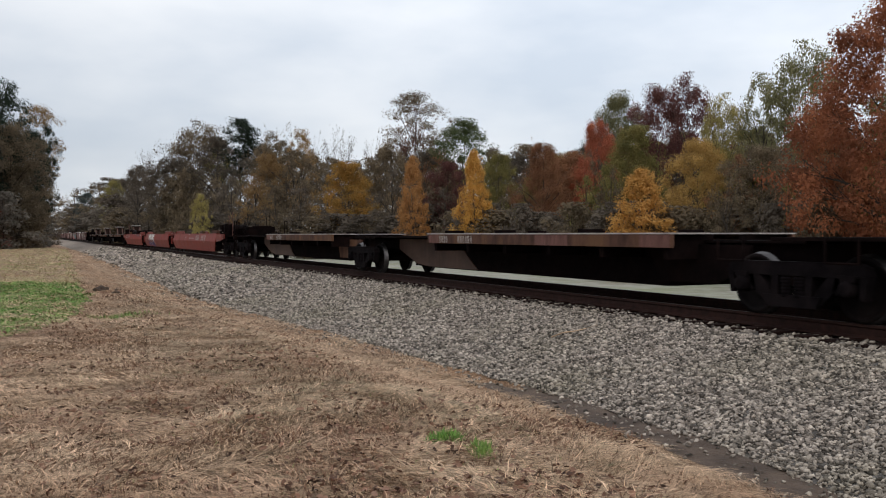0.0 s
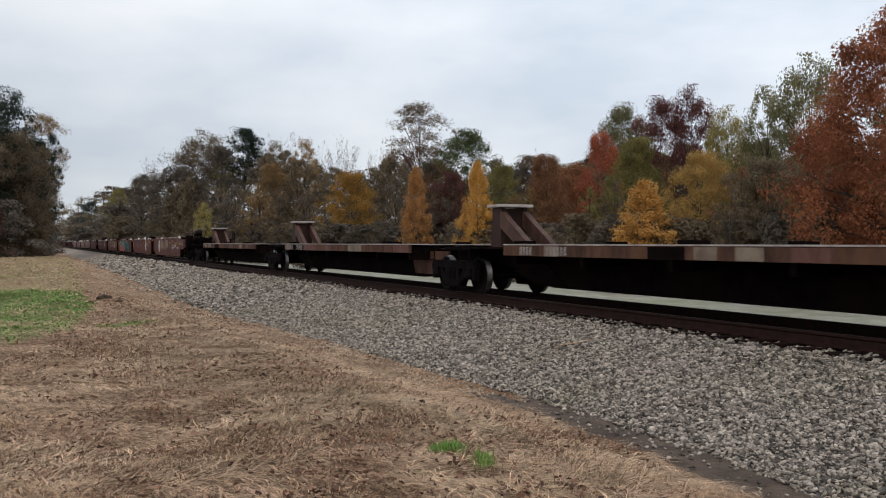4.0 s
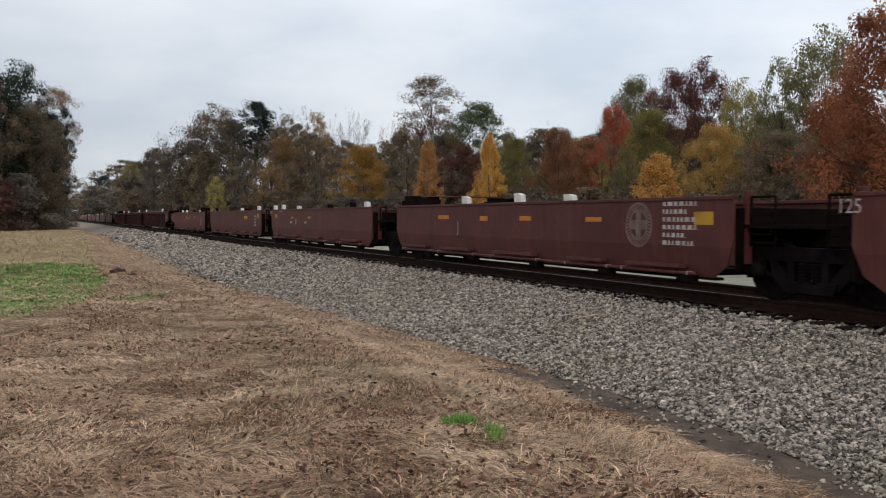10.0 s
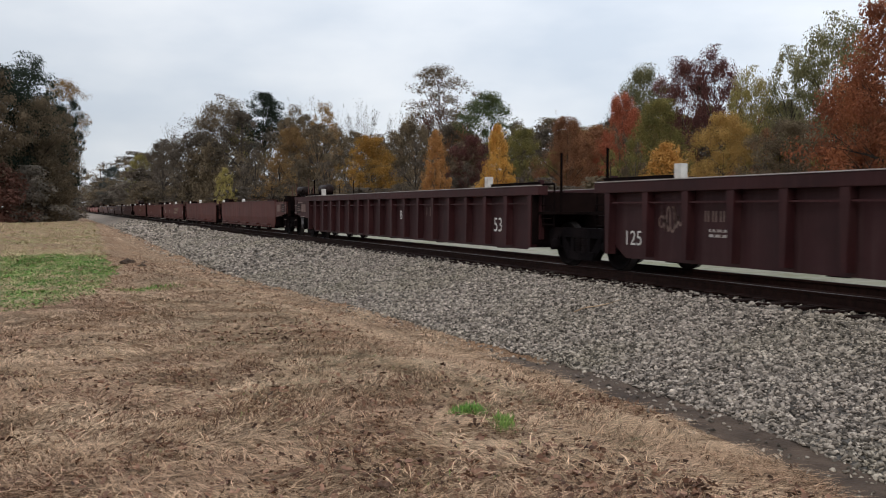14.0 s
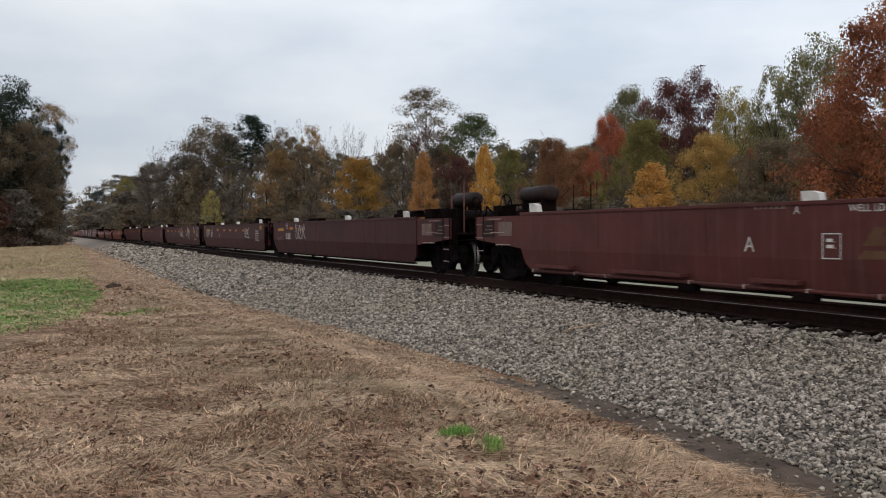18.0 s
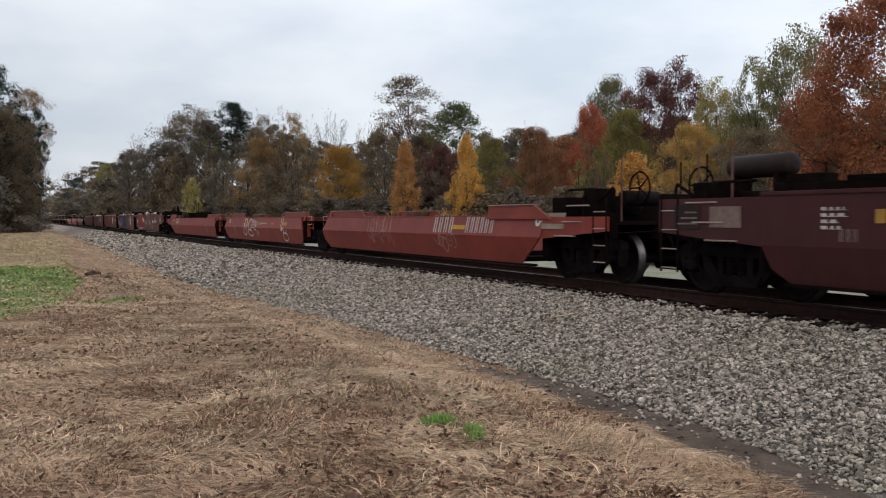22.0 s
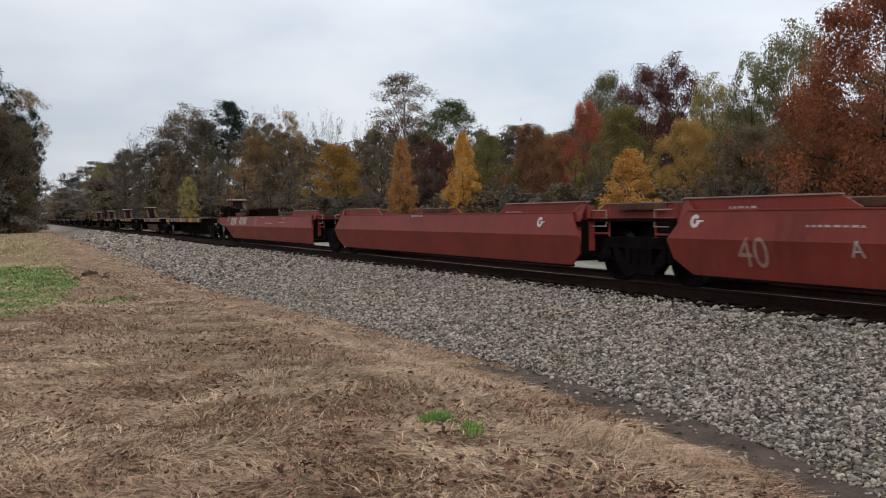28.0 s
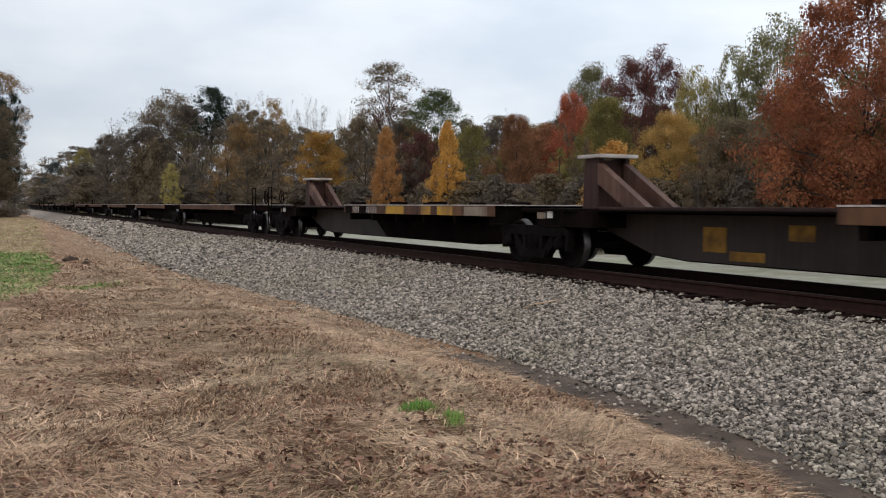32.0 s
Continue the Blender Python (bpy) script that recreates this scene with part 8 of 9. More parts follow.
sheet_mark("reflective_strip", [rect(-4.98, -4.51, 1.16, 1.26)], ORANGE, H[0][0])
sheet_mark("reflective_strip", [rect(-3.65, -3.16, 1.12, 1.21)], YELLOW, H[0][0])
scrawl(-6.84, -6.17, 0.72, 0.92, 6, 0.04, FADED, H[0][0], 180)
small_print(-5.53, 1.37, 0.39, 4, PALE, H[0][0], seed=181, step=0.060)
tag([[(0, .3), (.08, .9), (.18, .8), (.12, .2), (.3, .6)], [(.3, .9), (.34, .2), (.45, .9), (.5, .3), (.6, .8)], [(.6, .2), (.7, .95), (.8, .9), (.7, .5), (.85, .2)], [(.1, .1), (1, .0)]],
    3.65, 4.76, 0.82, 1.26, 0.028, WHITE, H[1][0])
sheet_mark("yellow_patch", [rect(6.81, 7.14, 1.18, 1.35)], YELLOW, H[1][0])
small_print(5.95, 1.09, 0.78, 5, PALE, H[1][0], seed=184, step=0.100)
sheet_mark("reflective_strip", [rect(-3.49, -2.91, 1.13, 1.23)], ORANGE, H[1][0])
sheet_mark("reflective_strip", [rect(-1.57, -1.07, 1.12, 1.22)], ORANGE, H[1][0])
sheet_mark("reflective_strip", [rect(-0.00, 0.45, 1.11, 1.21)], ORANGE, H[1][0])
sheet_mark("reflective_strip", [rect(1.52, 1.92, 1.11, 1.19)], ORANGE, H[1][0])
sheet_mark("reflective_strip", [rect(3.17, 3.51, 1.10, 1.18)], ORANGE, H[1][0])
tag([[(0, .6), (.05, .9), (.12, .97), (.17, .85), (.15, .5), (.1, .3), (.04, .35), (0, .6)], [(.05, .55), (.1, .48), (.13, .35)], [(.25, .85), (.25, .6)],
     [(.33, .75), (.36, .95), (.43, .95), (.44, .75), (.36, .6), (.33, .45), (.42, .5)], [(.18, .45), (.22, .2), (.22, .5), (.3, .45), (.28, .2)],
     [(.33, .45), (.36, .2), (.42, .5), (.44, .2), (.46, .5), (.52, .45), (.5, .22)], [(.55, .5), (.6, .1), (.58, .52), (.8, .52), (.78, .35), (.68, .35), (.6, .45)], [(.62, .42), (1, 0)]],
    -0.15, 1.82, 0.62, 1.38, 0.028, WHITE, H[2][0])
tag([[(0, .35), (.05, .5), (.13, .5), (.15, .35), (.08, .28), (.02, .35)], [(.16, .88), (.18, .5), (.22, 0)], [(.22, .5), (.36, .9), (.3, .55), (.28, .3)], [(.22, .55), (.38, .95), (.45, .85)],
     [(.4, .5), (.5, .88), (.42, .55), (.55, .25), (.65, .8), (.5, .5)], [(.55, .3), (.62, .75), (.6, .05)], [(.66, .1), (.76, .85), (.7, .2)],
     [(.8, .75), (.85, .98), (.86, .6), (.98, .3), (.97, .1), (.85, .1), (.75, .25), (.78, .35), (.85, .2)]], 2.87, 4.28, 0.60, 1.42, 0.030, WHITE, H[2][0])
sheet_mark("reflective_strip", [rect(-6.62, -5.74, 1.09, 1.21)], ORANGE, H[2][0])
sheet_mark("reflective_strip", [rect(-4.33, -3.85, 1.08, 1.20)], ORANGE, H[2][0])
sheet_mark("reflective_strip", [rect(-2.49, -2.09, 1.08, 1.18)], ORANGE, H[2][0])
sheet_mark("reflective_strip", [rect(-0.87, -0.36, 1.08, 1.17)], ORANGE, H[2][0])
sheet_mark("reflective_strip", [rect(0.85, 1.32, 1.07, 1.16)], ORANGE, H[2][0])
sheet_mark("reflective_strip", [rect(2.39, 2.84, 1.07, 1.15)], YELLOW, H[2][0])
sheet_mark("reflective_strip", [rect(3.88, 4.32, 1.06, 1.14)], YELLOW, H[2][0])
sheet_mark("yellow_patch", [rect(5.77, 6.23, 0.98, 1.19)], YELLOW, H[2][0])
small_print(6.78, 1.11, 0.82, 6, PALE, H[2][0], seed=200, step=0.065)
small_print(5.83, 0.69, 0.98, 2, PALE, H[2][0], seed=201, step=0.074)
words("0", -2.62, 0.77, 0.21, WHITE, H[2][0])
small_print(5.57, 1.33, 0.46, 3, PALE, H[2][0], seed=203, step=0.061)
small_print(6.99, 1.35, 0.61, 3, PALE, H[2][0], seed=204, step=0.062)
small_print(6.10, 1.13, 1.39, 6, FADED, H[3][0], seed=205, step=0.143)
sheet_mark("yellow_patch", [rect(-6.65, -5.64, 1.11, 1.24)], YELLOW, H[1][0])
scrawl(-6.68, -5.58, 0.81, 1.21, 4, 0.05, WHITE, H[1][0], 207)
words("125 T", -7.55, 1.23, 0.20, PALE, H[1][0])
scrawl(-5.17, -4.61, 0.81, 1.25, 4, 0.05, WHITE, H[1][0], 209)
words("E", -2.77, 0.82, 0.20, PALE, H[1][0])
small_print(-4.98, 1.39, 0.37, 3, PALE, H[1][0], seed=211, step=0.058)
words("C", -2.69, 0.77, 0.25, WHITE, H[3][0])
sheet_mark("reflective_strip", [rect(-4.38, -3.97, 1.10, 1.22)], ORANGE, H[3][0])
sheet_mark("reflective_strip", [rect(-2.60, -2.16, 1.10, 1.20)], ORANGE, H[3][0])
sheet_mark("reflective_strip", [rect(-0.90, -0.45, 1.09, 1.18)], ORANGE, H[3][0])
sheet_mark("reflective_strip", [rect(0.85, 1.05, 1.08, 1.16)], ORANGE, H[3][0])
sheet_mark("reflective_strip", [rect(-6.63, -5.75, 1.09, 1.22)], YELLOW, H[3][0])
scrawl(-6.73, -5.84, 0.66, 0.99, 6, 0.05, FADED, H[3][0], 218)
bars(0.39, 1.13, 0.16, 1, WHITE, H[3][0], pitch=0.076)
sheet_mark("yellow_patch", [rect(7.42, 7.73, 1.16, 1.37)], YELLOW, H[4][0])
small_print(-5.24, 1.37, 0.43, 3, PALE, H[3][0], seed=221, step=0.066)
sheet_mark("reflective_strip", [rect(-2.67, -2.17, 1.10, 1.21)], ORANGE, H[4][0])
sheet_mark("reflective_strip", [rect(-0.82, -0.38, 1.10, 1.20)], ORANGE, H[4][0])
sheet_mark("reflective_strip", [rect(1.05, 1.43, 1.10, 1.19)], ORANGE, H[4][0])
sheet_mark("reflective_strip", [rect(2.50, 2.85, 1.09, 1.18)], ORANGE, H[4][0])
sheet_mark("reflective_strip", [rect(3.81, 4.12, 1.09, 1.17)], ORANGE, H[4][0])
sheet_mark("reflective_strip", [rect(5.78, 6.05, 1.09, 1.16)], ORANGE, H[4][0])
small_print(-7.06, 1.20, 0.35, 4, PALE, H[4][0], seed=228, step=0.075)
bars(-6.79, 0.83, 0.15, 3, FADED, H[4][0], pitch=0.099)
sheet_mark("yellow_patch", [rect(-6.30, -6.16, 1.05, 1.21)], YELLOW, H[4][0])
bars(1.98, 0.80, 0.38, 4, PALE, I_[0][0], pitch=0.272, x=UP)
bars(3.61, 0.81, 0.35, 6, PALE, I_[0][0], pitch=0.218, x=UP)
scrawl(-2.37, -0.49, 0.35, 1.22, 8, 0.04, CHALK, I_[0][0], 233, x=UP)
scrawl(2.03, 3.06, 0.35, 0.82, 5, 0.04, CHALK, I_[0][0], 234, x=UP)
target_mark(6.54, 1.06, I_[0][0])
sheet_mark("reflective_strip", [rect(2.96, 3.58, 0.88, 0.97)], YELLOW, I_[0][0], x=UP)
sheet_mark("cream_patch", [rect(6.68, 7.45, 0.92, 1.21)], CREAM, I_[0][0], x=UP)
words("40", -4.49, 0.40, 0.44, CHALK, I_[1][0], x=UP)
tag([[(.12, .95), (.1, .4), (.02, .2), (.1, .05), (.25, .3), (.15, .6), (.12, .95), (.25, .9), (.28, .5)], [(.38, .4), (.4, .8), (.5, .95), (.58, .8), (.58, .5), (.48, .35), (.4, .45)],
     [(.3, .2), (.4, .35), (.55, .3), (.6, .1), (.5, .02), (.36, .08), (.3, .2)]], -2.58, 0.20, 0.40, 1.14, 0.045, WHITE, I_[1][0], x=UP)
tag([[(.62, .95), (.66, .6), (.7, .9), (.74, .6), (.78, .85), (.82, .55), (.86, .8), (.9, .6)], [(.66, .5), (.78, .45), (.7, .35), (.85, .4)], [(.8, .35), (.85, .05), (.9, .3), (.95, .1)]],
    -2.58, 0.26, 0.40, 1.14, 0.028, WHITE, I_[1][0], x=UP)
sheet_mark("reflective_strip", [rect(-1.92, -1.45, 0.86, 0.99)], YELLOW, I_[1][0], x=UP)
sheet_mark("reflective_strip", [rect(0.12, 0.61, 0.88, 0.98)], YELLOW, I_[1][0], x=UP)
sheet_mark("yellow_patch", [rect(3.80, 4.28, 0.88, 0.98)], YELLOW, I_[1][0], x=UP)
sheet_mark("reflective_strip", [rect(2.03, 2.44, 0.90, 0.96)], ORANGE, I_[1][0], x=UP)
tag([[(0, 1), (.28, 1), (.28, .5), (.1, .5), (.05, 1)], [(.3, .55), (.55, .5), (.5, .35), (.8, .35), (.95, .5)], [(.55, .4), (.3, .25), (.35, .05), (.7, 0), (.95, .12), (.9, .3), (.6, .35)]],
    3.45, 4.32, 0.32, 1.14, 0.045, WHITE, I_[1][0], x=UP)
small_print(0.61, 0.92, 1.14, 1, PALE, I_[1][0], x=UP, seed=247, step=0.064)
target_mark(-5.20, 1.01, I_[1][0])
bars(-5.18, 0.85, 0.35, 4, WHITE, I_[2][0], pitch=0.255, x=UP)
sheet_mark("yellow_patch", [rect(-6.66, -6.12, 0.99, 1.19)], YELLOW, I_[2][0], x=UP)
sheet_mark("yellow_patch", [rect(-4.09, -3.77, 0.91, 0.99)], YELLOW, I_[2][0], x=UP)
target_mark(-5.88, 1.07, I_[2][0])
small_print(-4.99, 0.66, 0.75, 2, CHALK, I_[2][0], x=UP, seed=253, step=0.095)
scrawl(4.10, 4.89, 0.34, 0.92, 4, 0.05, CHALK, I_[2][0], 254, x=UP)
bars(3.09, 0.84, 0.21, 4, WHITE, J[0][0], pitch=0.183)
bars(4.02, 0.84, 0.21, 6, WHITE, J[0][0], pitch=0.210)
fields([[(0.01, 0.91), (0.05, 0.96), (0.18, 0.96), (0.42, 0.96), (0.47, 0.96), (0.63, 0.96), (0.72, 0.96), (0.80, 0.96), (0.88, 0.96), (0.91, 0.94), (0.89, 0.68), (0.97, 0.60), (0.98, 0.41), (0.92, 0.19), (0.86, 0.12), (0.72, 0.13), (0.59, 0.07), (0.45, 0.10), (0.35, 0.06), (0.23, 0.07), (0.12, 0.22), (-0.05, 0.25), (-0.06, 0.38), (0.01, 0.46), (0.03, 0.69)]],
       -5.0, -1.84, 0.36, 1.43, DEEPTEAL, J[0][0], -HALF - 0.007, "dark sprayed outline round the crimson letters")
fields([[(0.09, 0.88), (0.15, 0.93), (0.25, 0.95), (0.31, 0.89), (0.32, 0.60), (0.35, 0.42), (0.33, 0.13), (0.26, 0.06), (0.19, 0.15), (0.15, 0.37), (0.05, 0.34), (0.02, 0.41), (0.09, 0.53)],
        [(0.34, 0.91), (0.42, 0.96), (0.51, 0.92), (0.54, 0.64), (0.52, 0.41), (0.54, 0.15), (0.45, 0.11), (0.38, 0.16), (0.36, 0.42), (0.34, 0.60)],
        [(0.54, 0.96), (0.65, 0.96), (0.73, 0.93), (0.74, 0.60), (0.78, 0.40), (0.76, 0.15), (0.65, 0.11), (0.56, 0.14), (0.54, 0.39), (0.55, 0.64)],
        [(0.74, 0.96), (0.82, 0.96), (0.87, 0.96), (0.89, 0.90), (0.87, 0.67), (0.95, 0.58), (0.96, 0.43), (0.92, 0.24), (0.86, 0.15), (0.79, 0.17), (0.79, 0.42), (0.76, 0.60)]],
       -5.0, -1.84, 0.36, 1.43, CRIMSON, J[0][0], -HALF - 0.009, "crimson bubble letter")
fields([[(-0.25, 0.65), (-0.15, 0.67), (-0.02, 0.69), (-0.00, 0.50), (-0.06, 0.41), (-0.12, 0.45), (-0.19, 0.42), (-0.17, 0.57)],
        [(0.90, 0.88), (0.95, 0.82), (1.03, 0.75), (1.10, 0.68), (1.17, 0.60), (1.19, 0.47), (1.14, 0.50), (1.09, 0.47), (1.07, 0.53), (1.01, 0.50), (0.97, 0.46), (0.94, 0.60), (0.89, 0.72)]],
       -5.0, -1.84, 0.36, 1.43, LIME, J[0][0], -HALF - 0.011, "pale lime spray")
fields([[(0.02, 0.92), (0.02, 0.96), (0.10, 0.96), (0.32, 0.96), (0.31, 0.96), (0.18, 0.96), (0.12, 0.96), (0.07, 0.96)],
        [(0.45, 0.96), (0.52, 0.96), (0.72, 0.96), (0.88, 0.96), (0.89, 0.96), (0.80, 0.96), (0.72, 0.96), (0.63, 0.96), (0.52, 0.96)]],
       -5.0, -1.84, 0.36, 1.43, WHITE, J[0][0], -HALF - 0.012, "white sprayed upper edge")
tag([[(0.01, 0.90), (-0.01, 0.60), (-0.07, 0.37)],
     [(-0.09, 0.24), (0.01, 0.23), (0.09, 0.15), (0.17, 0.05), (0.21, -0.05)],
     [(0.19, 0.12), (0.23, -0.05), (0.34, 0.10), (0.38, 0.15), (0.45, 0.00), (0.48, 0.15), (0.54, 0.01), (0.63, 0.08), (0.64, 0.16), (0.72, 0.01), (0.75, 0.17), (0.82, 0.05), (0.89, 0.11)],
     [(0.89, 0.96), (0.91, 0.88), (0.88, 0.66), (0.96, 0.56), (0.98, 0.43), (0.96, 0.25), (0.91, 0.16), (0.90, 0.02)]],
    -5.0, -1.84, 0.36, 1.43, 0.026, WHITE, J[0][0], -HALF - 0.013)
tag([[(0, -.3), (.02, .7), (.1, .95), (.2, .3), (.25, .1), (.27, .9)], [(.32, .8), (.38, .2), (.45, .8), (.4, .3)], [(.5, .2), (.55, .85), (.6, .2), (.62, .8), (.7, .2)], [(.72, .2), (.75, .9), (.8, .3), (.85, .9), (1, .6)],
     [(.5, .1), (.58, -.1), (.52, -.25)]], -1.0, 0.55, 0.62, 1.02, 0.03, PALE, J[0][0])
sheet_mark("reflective_strip", [rect(-1.80, -1.33, 1.08, 1.19)], YELLOW, J[0][0])
sheet_mark("reflective_strip", [rect(0.09, 0.54, 1.08, 1.18)], ORANGE, J[0][0])
words("125 T", -6.43, 1.20, 0.20, FADED, J[0][0])
tag([[(0, .9), (.1, .1), (.2, .9), (.25, .1), (.35, .9), (.3, .5), (.4, .1)], [(.45, .1), (.45, 1), (.58, .9), (.47, .55), (.62, .3), (.45, .1)], [(.7, .9), (.68, .2), (.8, .2), (.82, .9)], [(.9, .9), (.95, .3)], [(.3, -.2), (1.05, -.3)]],
    1.22, 2.3, 0.64, 1.09, 0.032, PALE, J[0][0])
scrawl(2.66, 3.48, 0.46, 0.77, 7, 0.03, PALE, J[0][0], 267)
scrawl(-0.17, 1.13, 1.20, 1.46, 9, 0.03, PALE, J[0][0], 268)
sheet_mark("yellow_patch", [rect(6.79, 7.27, 0.91, 1.12)], YELLOW, J[0][0])
sheet_mark("cream_patch", [rect(6.62, 6.79, 0.91, 1.11)], CREAM, J[0][0])
sheet_mark("reflective_strip", [rect(4.28, 4.71, 1.08, 1.19)], YELLOW, J[0][0])
small_print(6.75, 1.36, 0.47, 3, PALE, J[0][0], seed=272, step=0.072)
small_print(4.83, 0.54, 0.56, 2, FADED, J[0][0], seed=273, step=0.055)
words("40", 6.06, 1.28, 0.10, WHITE, J[0][0])
emblem(3.85, 1.00, 0.43, WHITE, J[1][0])
sheet_mark("blue_panel", [rect(-5.10, 0.58, 0.37, 1.40)], BLUE, J[1][0], label='blue rolled paint panel')
tag([[(.02, 1), (.02, .5), (.12, .5), (.1, .25), (.03, .15)], [(.03, .4), (.03, .1), (.2, .15), (.32, .35), (.36, .6), (.3, .8)], [(.3, .8), (.35, .5), (.42, .02)], [(.1, .5), (.1, .25), (.18, .3), (.17, .45)],
     [(.23, .45), (.27, .5), (.29, .3), (.24, .35)], [(.61, .85), (.61, .45), (.7, .05)], [(.47, .6), (.6, .5), (.76, .35), (.78, .2), (.7, .3), (.62, .4), (.5, .38), (.5, .28)],
     [(.47, .2), (.53, .02)], [(.75, .12), (.8, .02)], [(.93, .95), (.93, .5), (.8, .55), (.9, .45), (1, 0)]], -5.05, -2.3, 0.33, 1.42, 0.032, WHITE, J[1][0])
for a in (-1.9, -1.3, -0.75, -0.1):
    patches(a, a + 0.2, 0.72 + 0.08 * math.sin(a * 5), 1.02, 1, SMUDGE, J[1][0], int(300 + a * 10), "dim blue smudge", -HALF - 0.010)
patches(1.02, 2.15, 0.62, 1.10, 1, DULLGREEN, J[1][0], 281, "dull green blot")
sheet_mark("reflective_strip", [rect(2.29, 2.76, 1.07, 1.18)], YELLOW, J[1][0])
sheet_mark("reflective_strip", [rect(4.38, 4.84, 1.09, 1.18)], YELLOW, J[1][0])
small_print(5.12, 1.03, 0.46, 4, PALE, J[1][0], seed=284, step=0.070)
small_print(4.28, 1.38, 0.69, 1, PALE, J[1][0], seed=285, step=0.063)
sheet_mark("yellow_patch", [rect(-6.13, -5.68, 0.81, 1.01)], YELLOW, J[1][0])
words("125 T", -6.82, 1.19, 0.20, PALE, J[1][0])
emblem(3.07, 1.02, 0.41, WHITE, J[2][0])
sheet_mark("reflective_strip", [rect(1.38, 1.90, 1.09, 1.20)], YELLOW, J[2][0])
sheet_mark("reflective_strip", [rect(3.90, 4.35, 1.10, 1.21)], YELLOW, J[2][0])
sheet_mark("yellow_patch", [rect(5.89, 6.29, 0.94, 1.13)], YELLOW, J[2][0])
small_print(4.96, 1.03, 0.85, 5, PALE, J[2][0], seed=292, step=0.078)
small_print(4.05, 1.37, 0.74, 1, PALE, J[2][0], seed=293, step=0.063)
words("40", 5.64, 1.30, 0.12, WHITE, J[2][0])
patches(-0.52, 0.04, 0.91, 1.40, 1, CREAM, J[2][0], 295, "faded cream patch")
words("N", -3.08, 0.89, 0.21, PALE, J[2][0])
sheet_mark("reflective_strip", [rect(-2.51, -2.15, 1.08, 1.17)], YELLOW, J[2][0])
emblem(3.21, 1.05, 0.44, WHITE, J[3][0])
bars(3.26, 0.82, 0.32, 4, WHITE, K[0][0], pitch=0.247, x=UP)
bars(4.99, 0.84, 0.30, 6, WHITE, K[0][0], pitch=0.230, x=UP)
target_mark(7.73, 1.08, K[0][0])
sheet_mark("cream_patch", [rect(8.41, 8.59, 0.96, 1.18)], CHALK, K[0][0], x=UP)
small_print(1.43, 0.93, 1.29, 1, PALE, K[0][0], x=UP, seed=303, step=0.070)
small_print(0.70, 1.11, 0.79, 1, PALE, K[0][0], x=UP, seed=304, step=0.074)
small_print(5.40, 0.71, 1.30, 2, CHALK, K[0][0], x=UP, seed=305, step=0.147)
words("40", -4.10, 0.41, 0.41, CHALK, K[0][0], x=UP)
words("A", -2.27, 0.59, 0.21, PALE, K[0][0], x=UP)
target_mark(-4.94, 1.01, K[0][0])
small_print(-4.30, 1.18, 0.80, 1, PALE, K[0][0], x=UP, seed=309, step=0.055)
small_print(-2.94, 0.94, 1.02, 1, PALE, K[0][0], x=UP, seed=310, step=0.049)
target_mark(5.14, 0.99, K[1][0])
small_print(-0.83, 1.10, 0.75, 1, PALE, K[1][0], x=UP, seed=312, step=0.076)
small_print(3.81, 1.16, 0.75, 1, PALE, K[1][0], x=UP, seed=313, step=0.051)
bars(-5.69, 0.80, 0.32, 4, WHITE, K[2][0], pitch=0.278, x=UP)
bars(-4.09, 0.83, 0.31, 6, WHITE, K[2][0], pitch=0.220, x=UP)
small_print(-0.44, 1.10, 0.79, 1, PALE, K[2][0], x=UP, seed=316, step=0.062)
small_print(0.33, 0.89, 1.30, 1, PALE, K[2][0], x=UP, seed=317, step=0.065)
sheet_mark("stencil_frame", ribbon([(-1.35, 0.85), (-1.10, 0.85), (-1.10, 1.10), (-1.35, 1.10), (-1.35, 0.85)], 0.02), PALE, K[2][0], x=UP)
small_print(-1.3, 1.02, 0.15, 2, PALE, K[2][0], x=UP, seed=6, step=0.075)
scrawl(2.51, 2.99, 1.03, 1.14, 7, 0.03, CHALK, K[2][0], 319, x=UP)
bars(-6.53, 0.96, 0.17, 2, PALE, K[2][0], pitch=0.228, x=UP)
small_print(2.21, 0.92, 1.03, 1, PALE, K[2][0], x=UP, seed=321, step=0.038)

# faded panels on the leading and second spine cars, chipped yellow ones on the third
for unit in (*A, *C, L[4]):
    car_, a_, b_ = unit
    rng_y = random.Random(int(abs(b_) * 91) + len(car_.name))
    tail_, lead_ = (5.4, 2.2) if unit in A else (7.0, 1.2) if unit is L[4] else (2.9, 2.2)
    paints = [YELLOW, CREAM, FADED, DARK] if unit is L[4] else [RUSTY, RUB, RUSTY, CREAM, DARK, RUSTY, RUB]
    p0, end_ = -b_ + tail_ + 0.1, -a_ - lead_
    while p0 < end_ - 0.6:
        p1 = min(p0 + rng_y.uniform(0.45, 1.5), end_)
        sheet_mark("rail_panel", [rect(p0, p1, 0.905, 1.095)], rng_y.choice(paints), car_, SH, "chipped painted rail panel")
        p0 = p1 + rng_y.uniform(0.1, 1.3)
    bars(-b_ + tail_ + 0.7, 0.92, 0.16, 4, PALE, car_, x=SH - 0.004)
    bars(-b_ + tail_ + 1.7, 0.92, 0.16, 6, PALE, car_, x=SH - 0.004)


def rail_panels(car, *runs):
    for paint, a0, a1 in runs:
        sheet_mark("rail_panel", [rect(a0, a1, 0.905, 1.095)], paint, car, SH, "chipped painted rail panel")


def web_panels(car, *spots):
    for a0, a1, z0, z1 in spots:
        sheet_mark("yellow_panel", [rect(a0, a1, z0, z1)], OCHRE, car, -0.379, "chipped yellow panel on the sill")


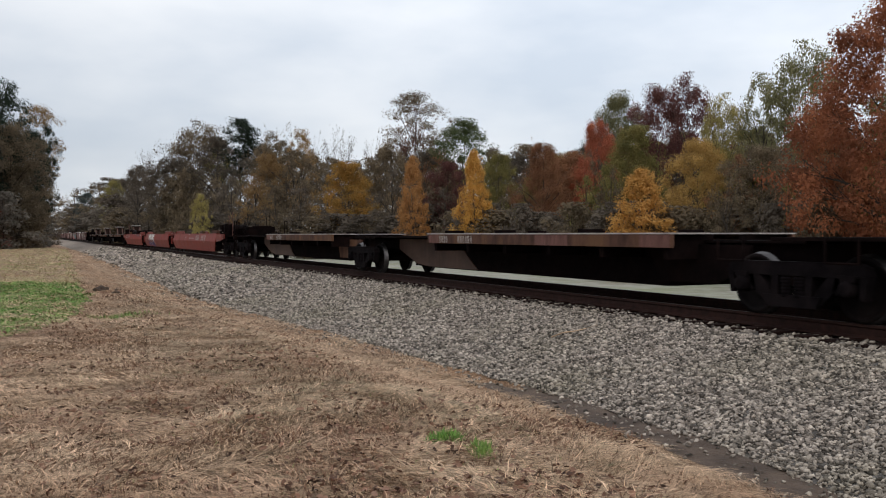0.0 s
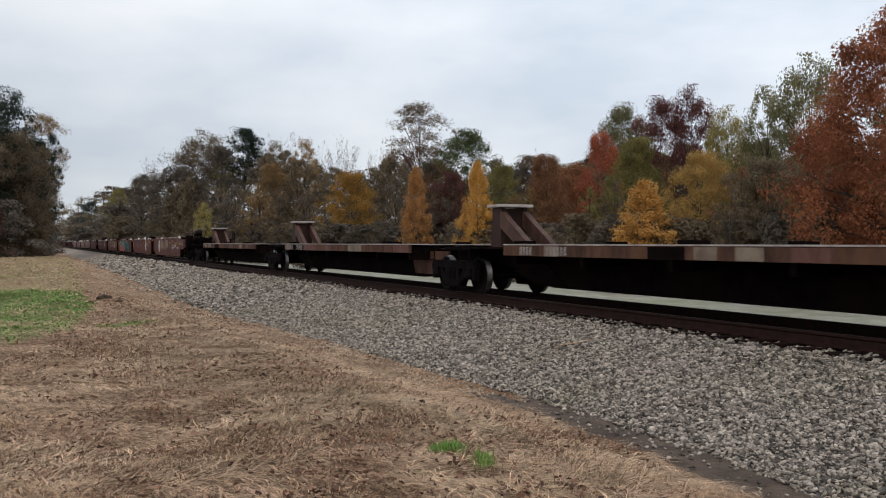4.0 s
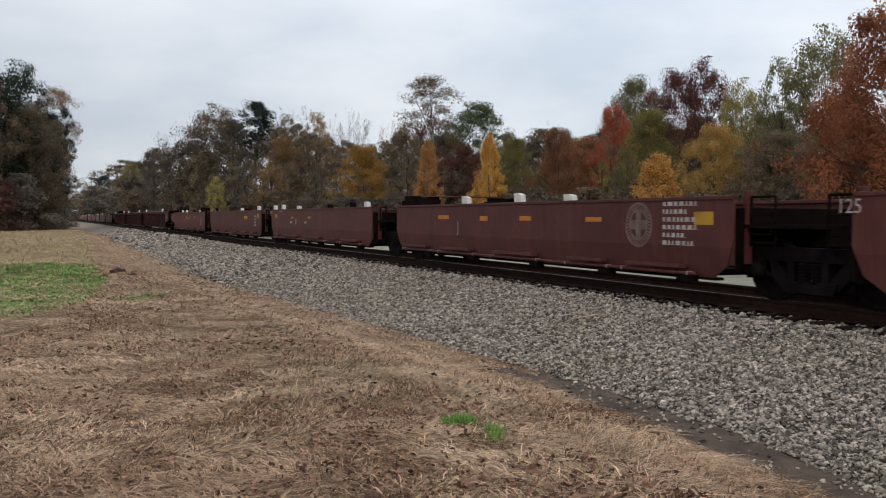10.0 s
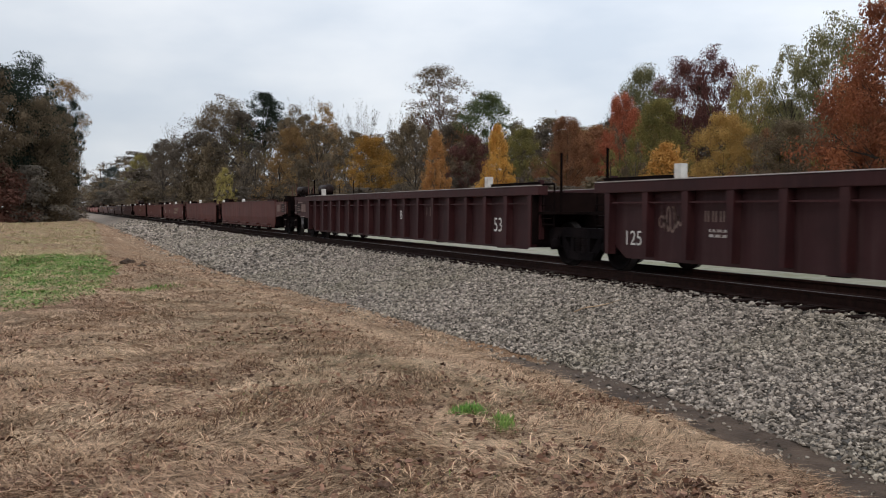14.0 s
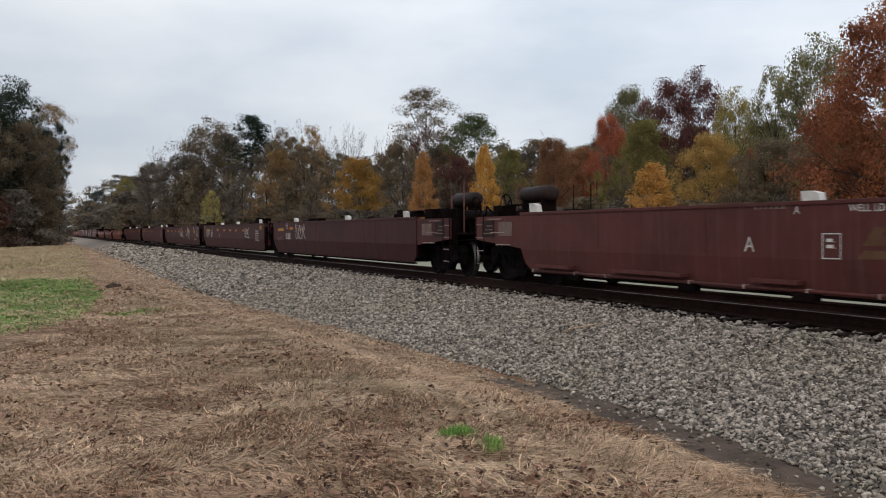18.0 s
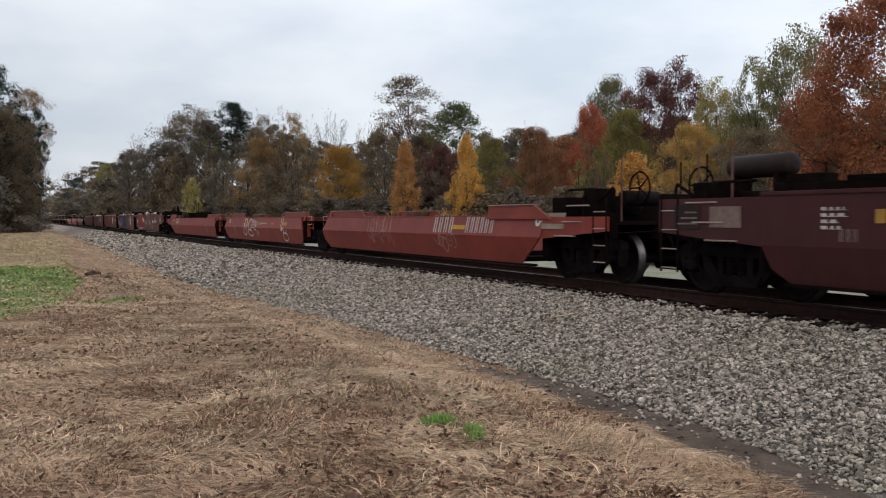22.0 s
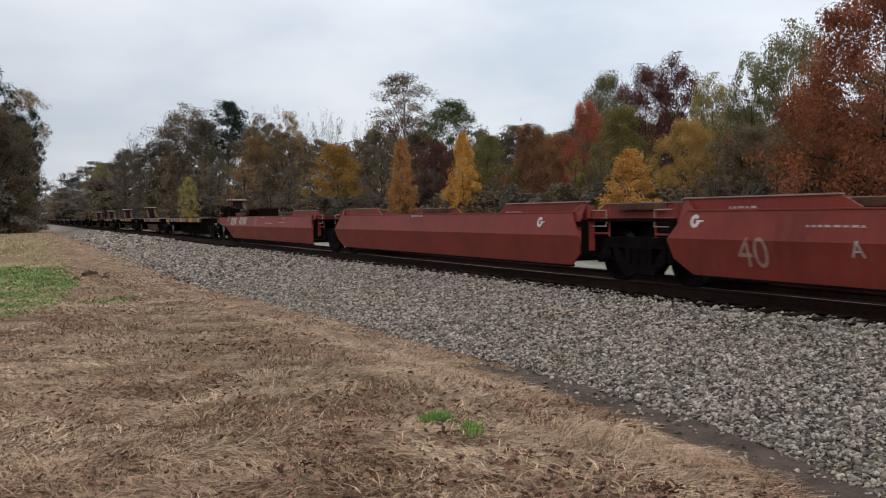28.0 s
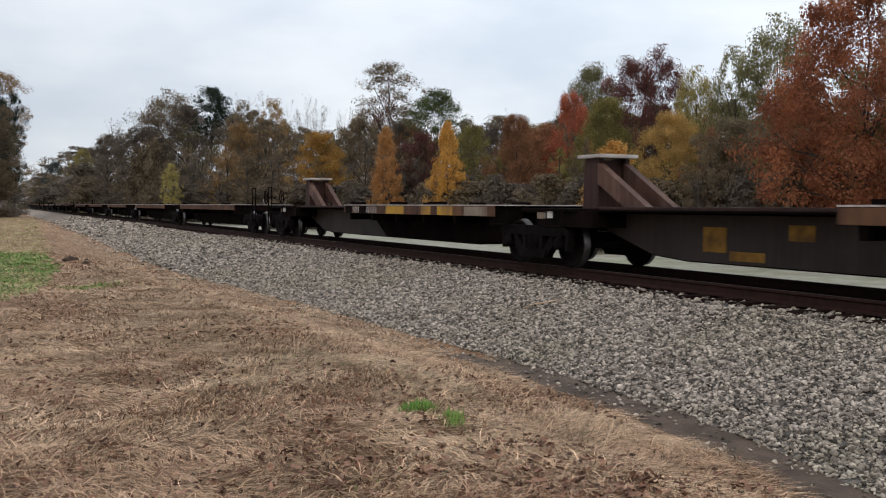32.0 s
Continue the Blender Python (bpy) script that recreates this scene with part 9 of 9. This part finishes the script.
rail_panels(L[0][0], (YELLOW, -5.83, -4.64), (YELLOW, -1.84, -1.38), (RUB, -1.3, -0.9), (YELLOW, -0.85, 0.4), (CREAM, 0.5, 1.3), (YELLOW, 2.2, 3.4), (FADED, 3.5, 4.4), (YELLOW, 4.6, 5.4))
bars(-3.97, 0.92, 0.17, 4, WHITE, L[0][0], pitch=0.215, x=SH - 0.004)
bars(-2.77, 0.92, 0.17, 6, PALE, L[0][0], pitch=0.150, x=SH - 0.004)
rail_panels(L[1][0], (YELLOW, -0.9, -0.3), (FADED, 0.0, 1.2), (CREAM, 1.9, 3.2), (YELLOW, 3.3, 4.0), (CREAM, 5.0, 5.6), (YELLOW, 6.0, 6.6))
words("53", 4.19, 0.92, 0.16, WHITE, L[1][0], x=SH - 0.004)
rail_panels(L[2][0], (YELLOW, -1.0, -0.75), (CREAM, -0.65, -0.3), (YELLOW, -0.25, 0.2), (YELLOW, 2.6, 3.8), (FADED, 4.4, 5.2), (YELLOW, 5.4, 6.6))
words("ALL PURPOSE SPINE CAR", 0.35, 0.935, 0.125, WHITE, L[2][0], x=SH - 0.004)
web_panels(L[2][0], (-3.8, -3.45, 0.62, 0.74), (-3.17, -2.46, 0.32, 0.50))
rail_panels(L[3][0], (CREAM, 1.5, 2.3), (YELLOW, 2.4, 3.9), (FADED, 4.6, 4.9), (DARK, 5.0, 5.3), (FADED, 5.35, 5.7), (CREAM, 5.8, 6.35), (YELLOW, 6.46, 6.86))
bars(0.70, 0.92, 0.16, 3, WHITE, L[3][0], pitch=0.26, x=SH - 0.004)
words("53", 4.08, 0.92, 0.17, WHITE, L[3][0], x=SH - 0.004)
web_panels(L[3][0], (-4.26, -3.76, 0.42, 0.80), (-3.7, -3.0, 0.31, 0.45), (-2.59, -2.14, 0.64, 0.86))


# small unevenness of the run, in metres ahead of an even speed
AHEAD = [(0, 0), (1, 0.03), (2, 0.05), (3, -0.1), (5.5, -0.3), (6, 0.15), (7, -0.28), (8, 0), (9, 0.2), (10, 0), (11, -0.2), (12, 0.3), (13, -0.29), (14, 0),
         (17, -0.28), (18, -0.28), (19, 0.25), (20, -0.34), (21, -0.2), (22, 0.28), (23, 0), (24, 0.38), (25, 0.38), (28, -0.1), (29, 0), (30, 0), (32, 0)]


RADIUS = 0.424          # of a wheel


def motions():
    """The whole train runs along the track towards the camera, and its wheels roll while they are near."""
    for car, s in CARS:
        walk(car, [(t, pose(TRACK_X, s - SPEED * t - d, 0)) for t, d in AHEAD])
    start = dict((car.name, s) for car, s in CARS)
    spin = SPEED / RADIUS * 180 / math.pi
    step = 80 / spin
    for axle, car, y in WHEELSETS:
        first = (start[car.name] + y - 62) / SPEED
        last = (start[car.name] + y + 2) / SPEED
        times = [0.0, *(first + step * k for k in range(int((last - first) / step) + 2)), 32.0]
        times = sorted({round(t, 4) for t in times if 0 <= t <= 32.0})
        walk(axle, [(t, pose(0, y, RADIUS, spin * (min(max(t, first), last) - first))) for t in times])


motions()
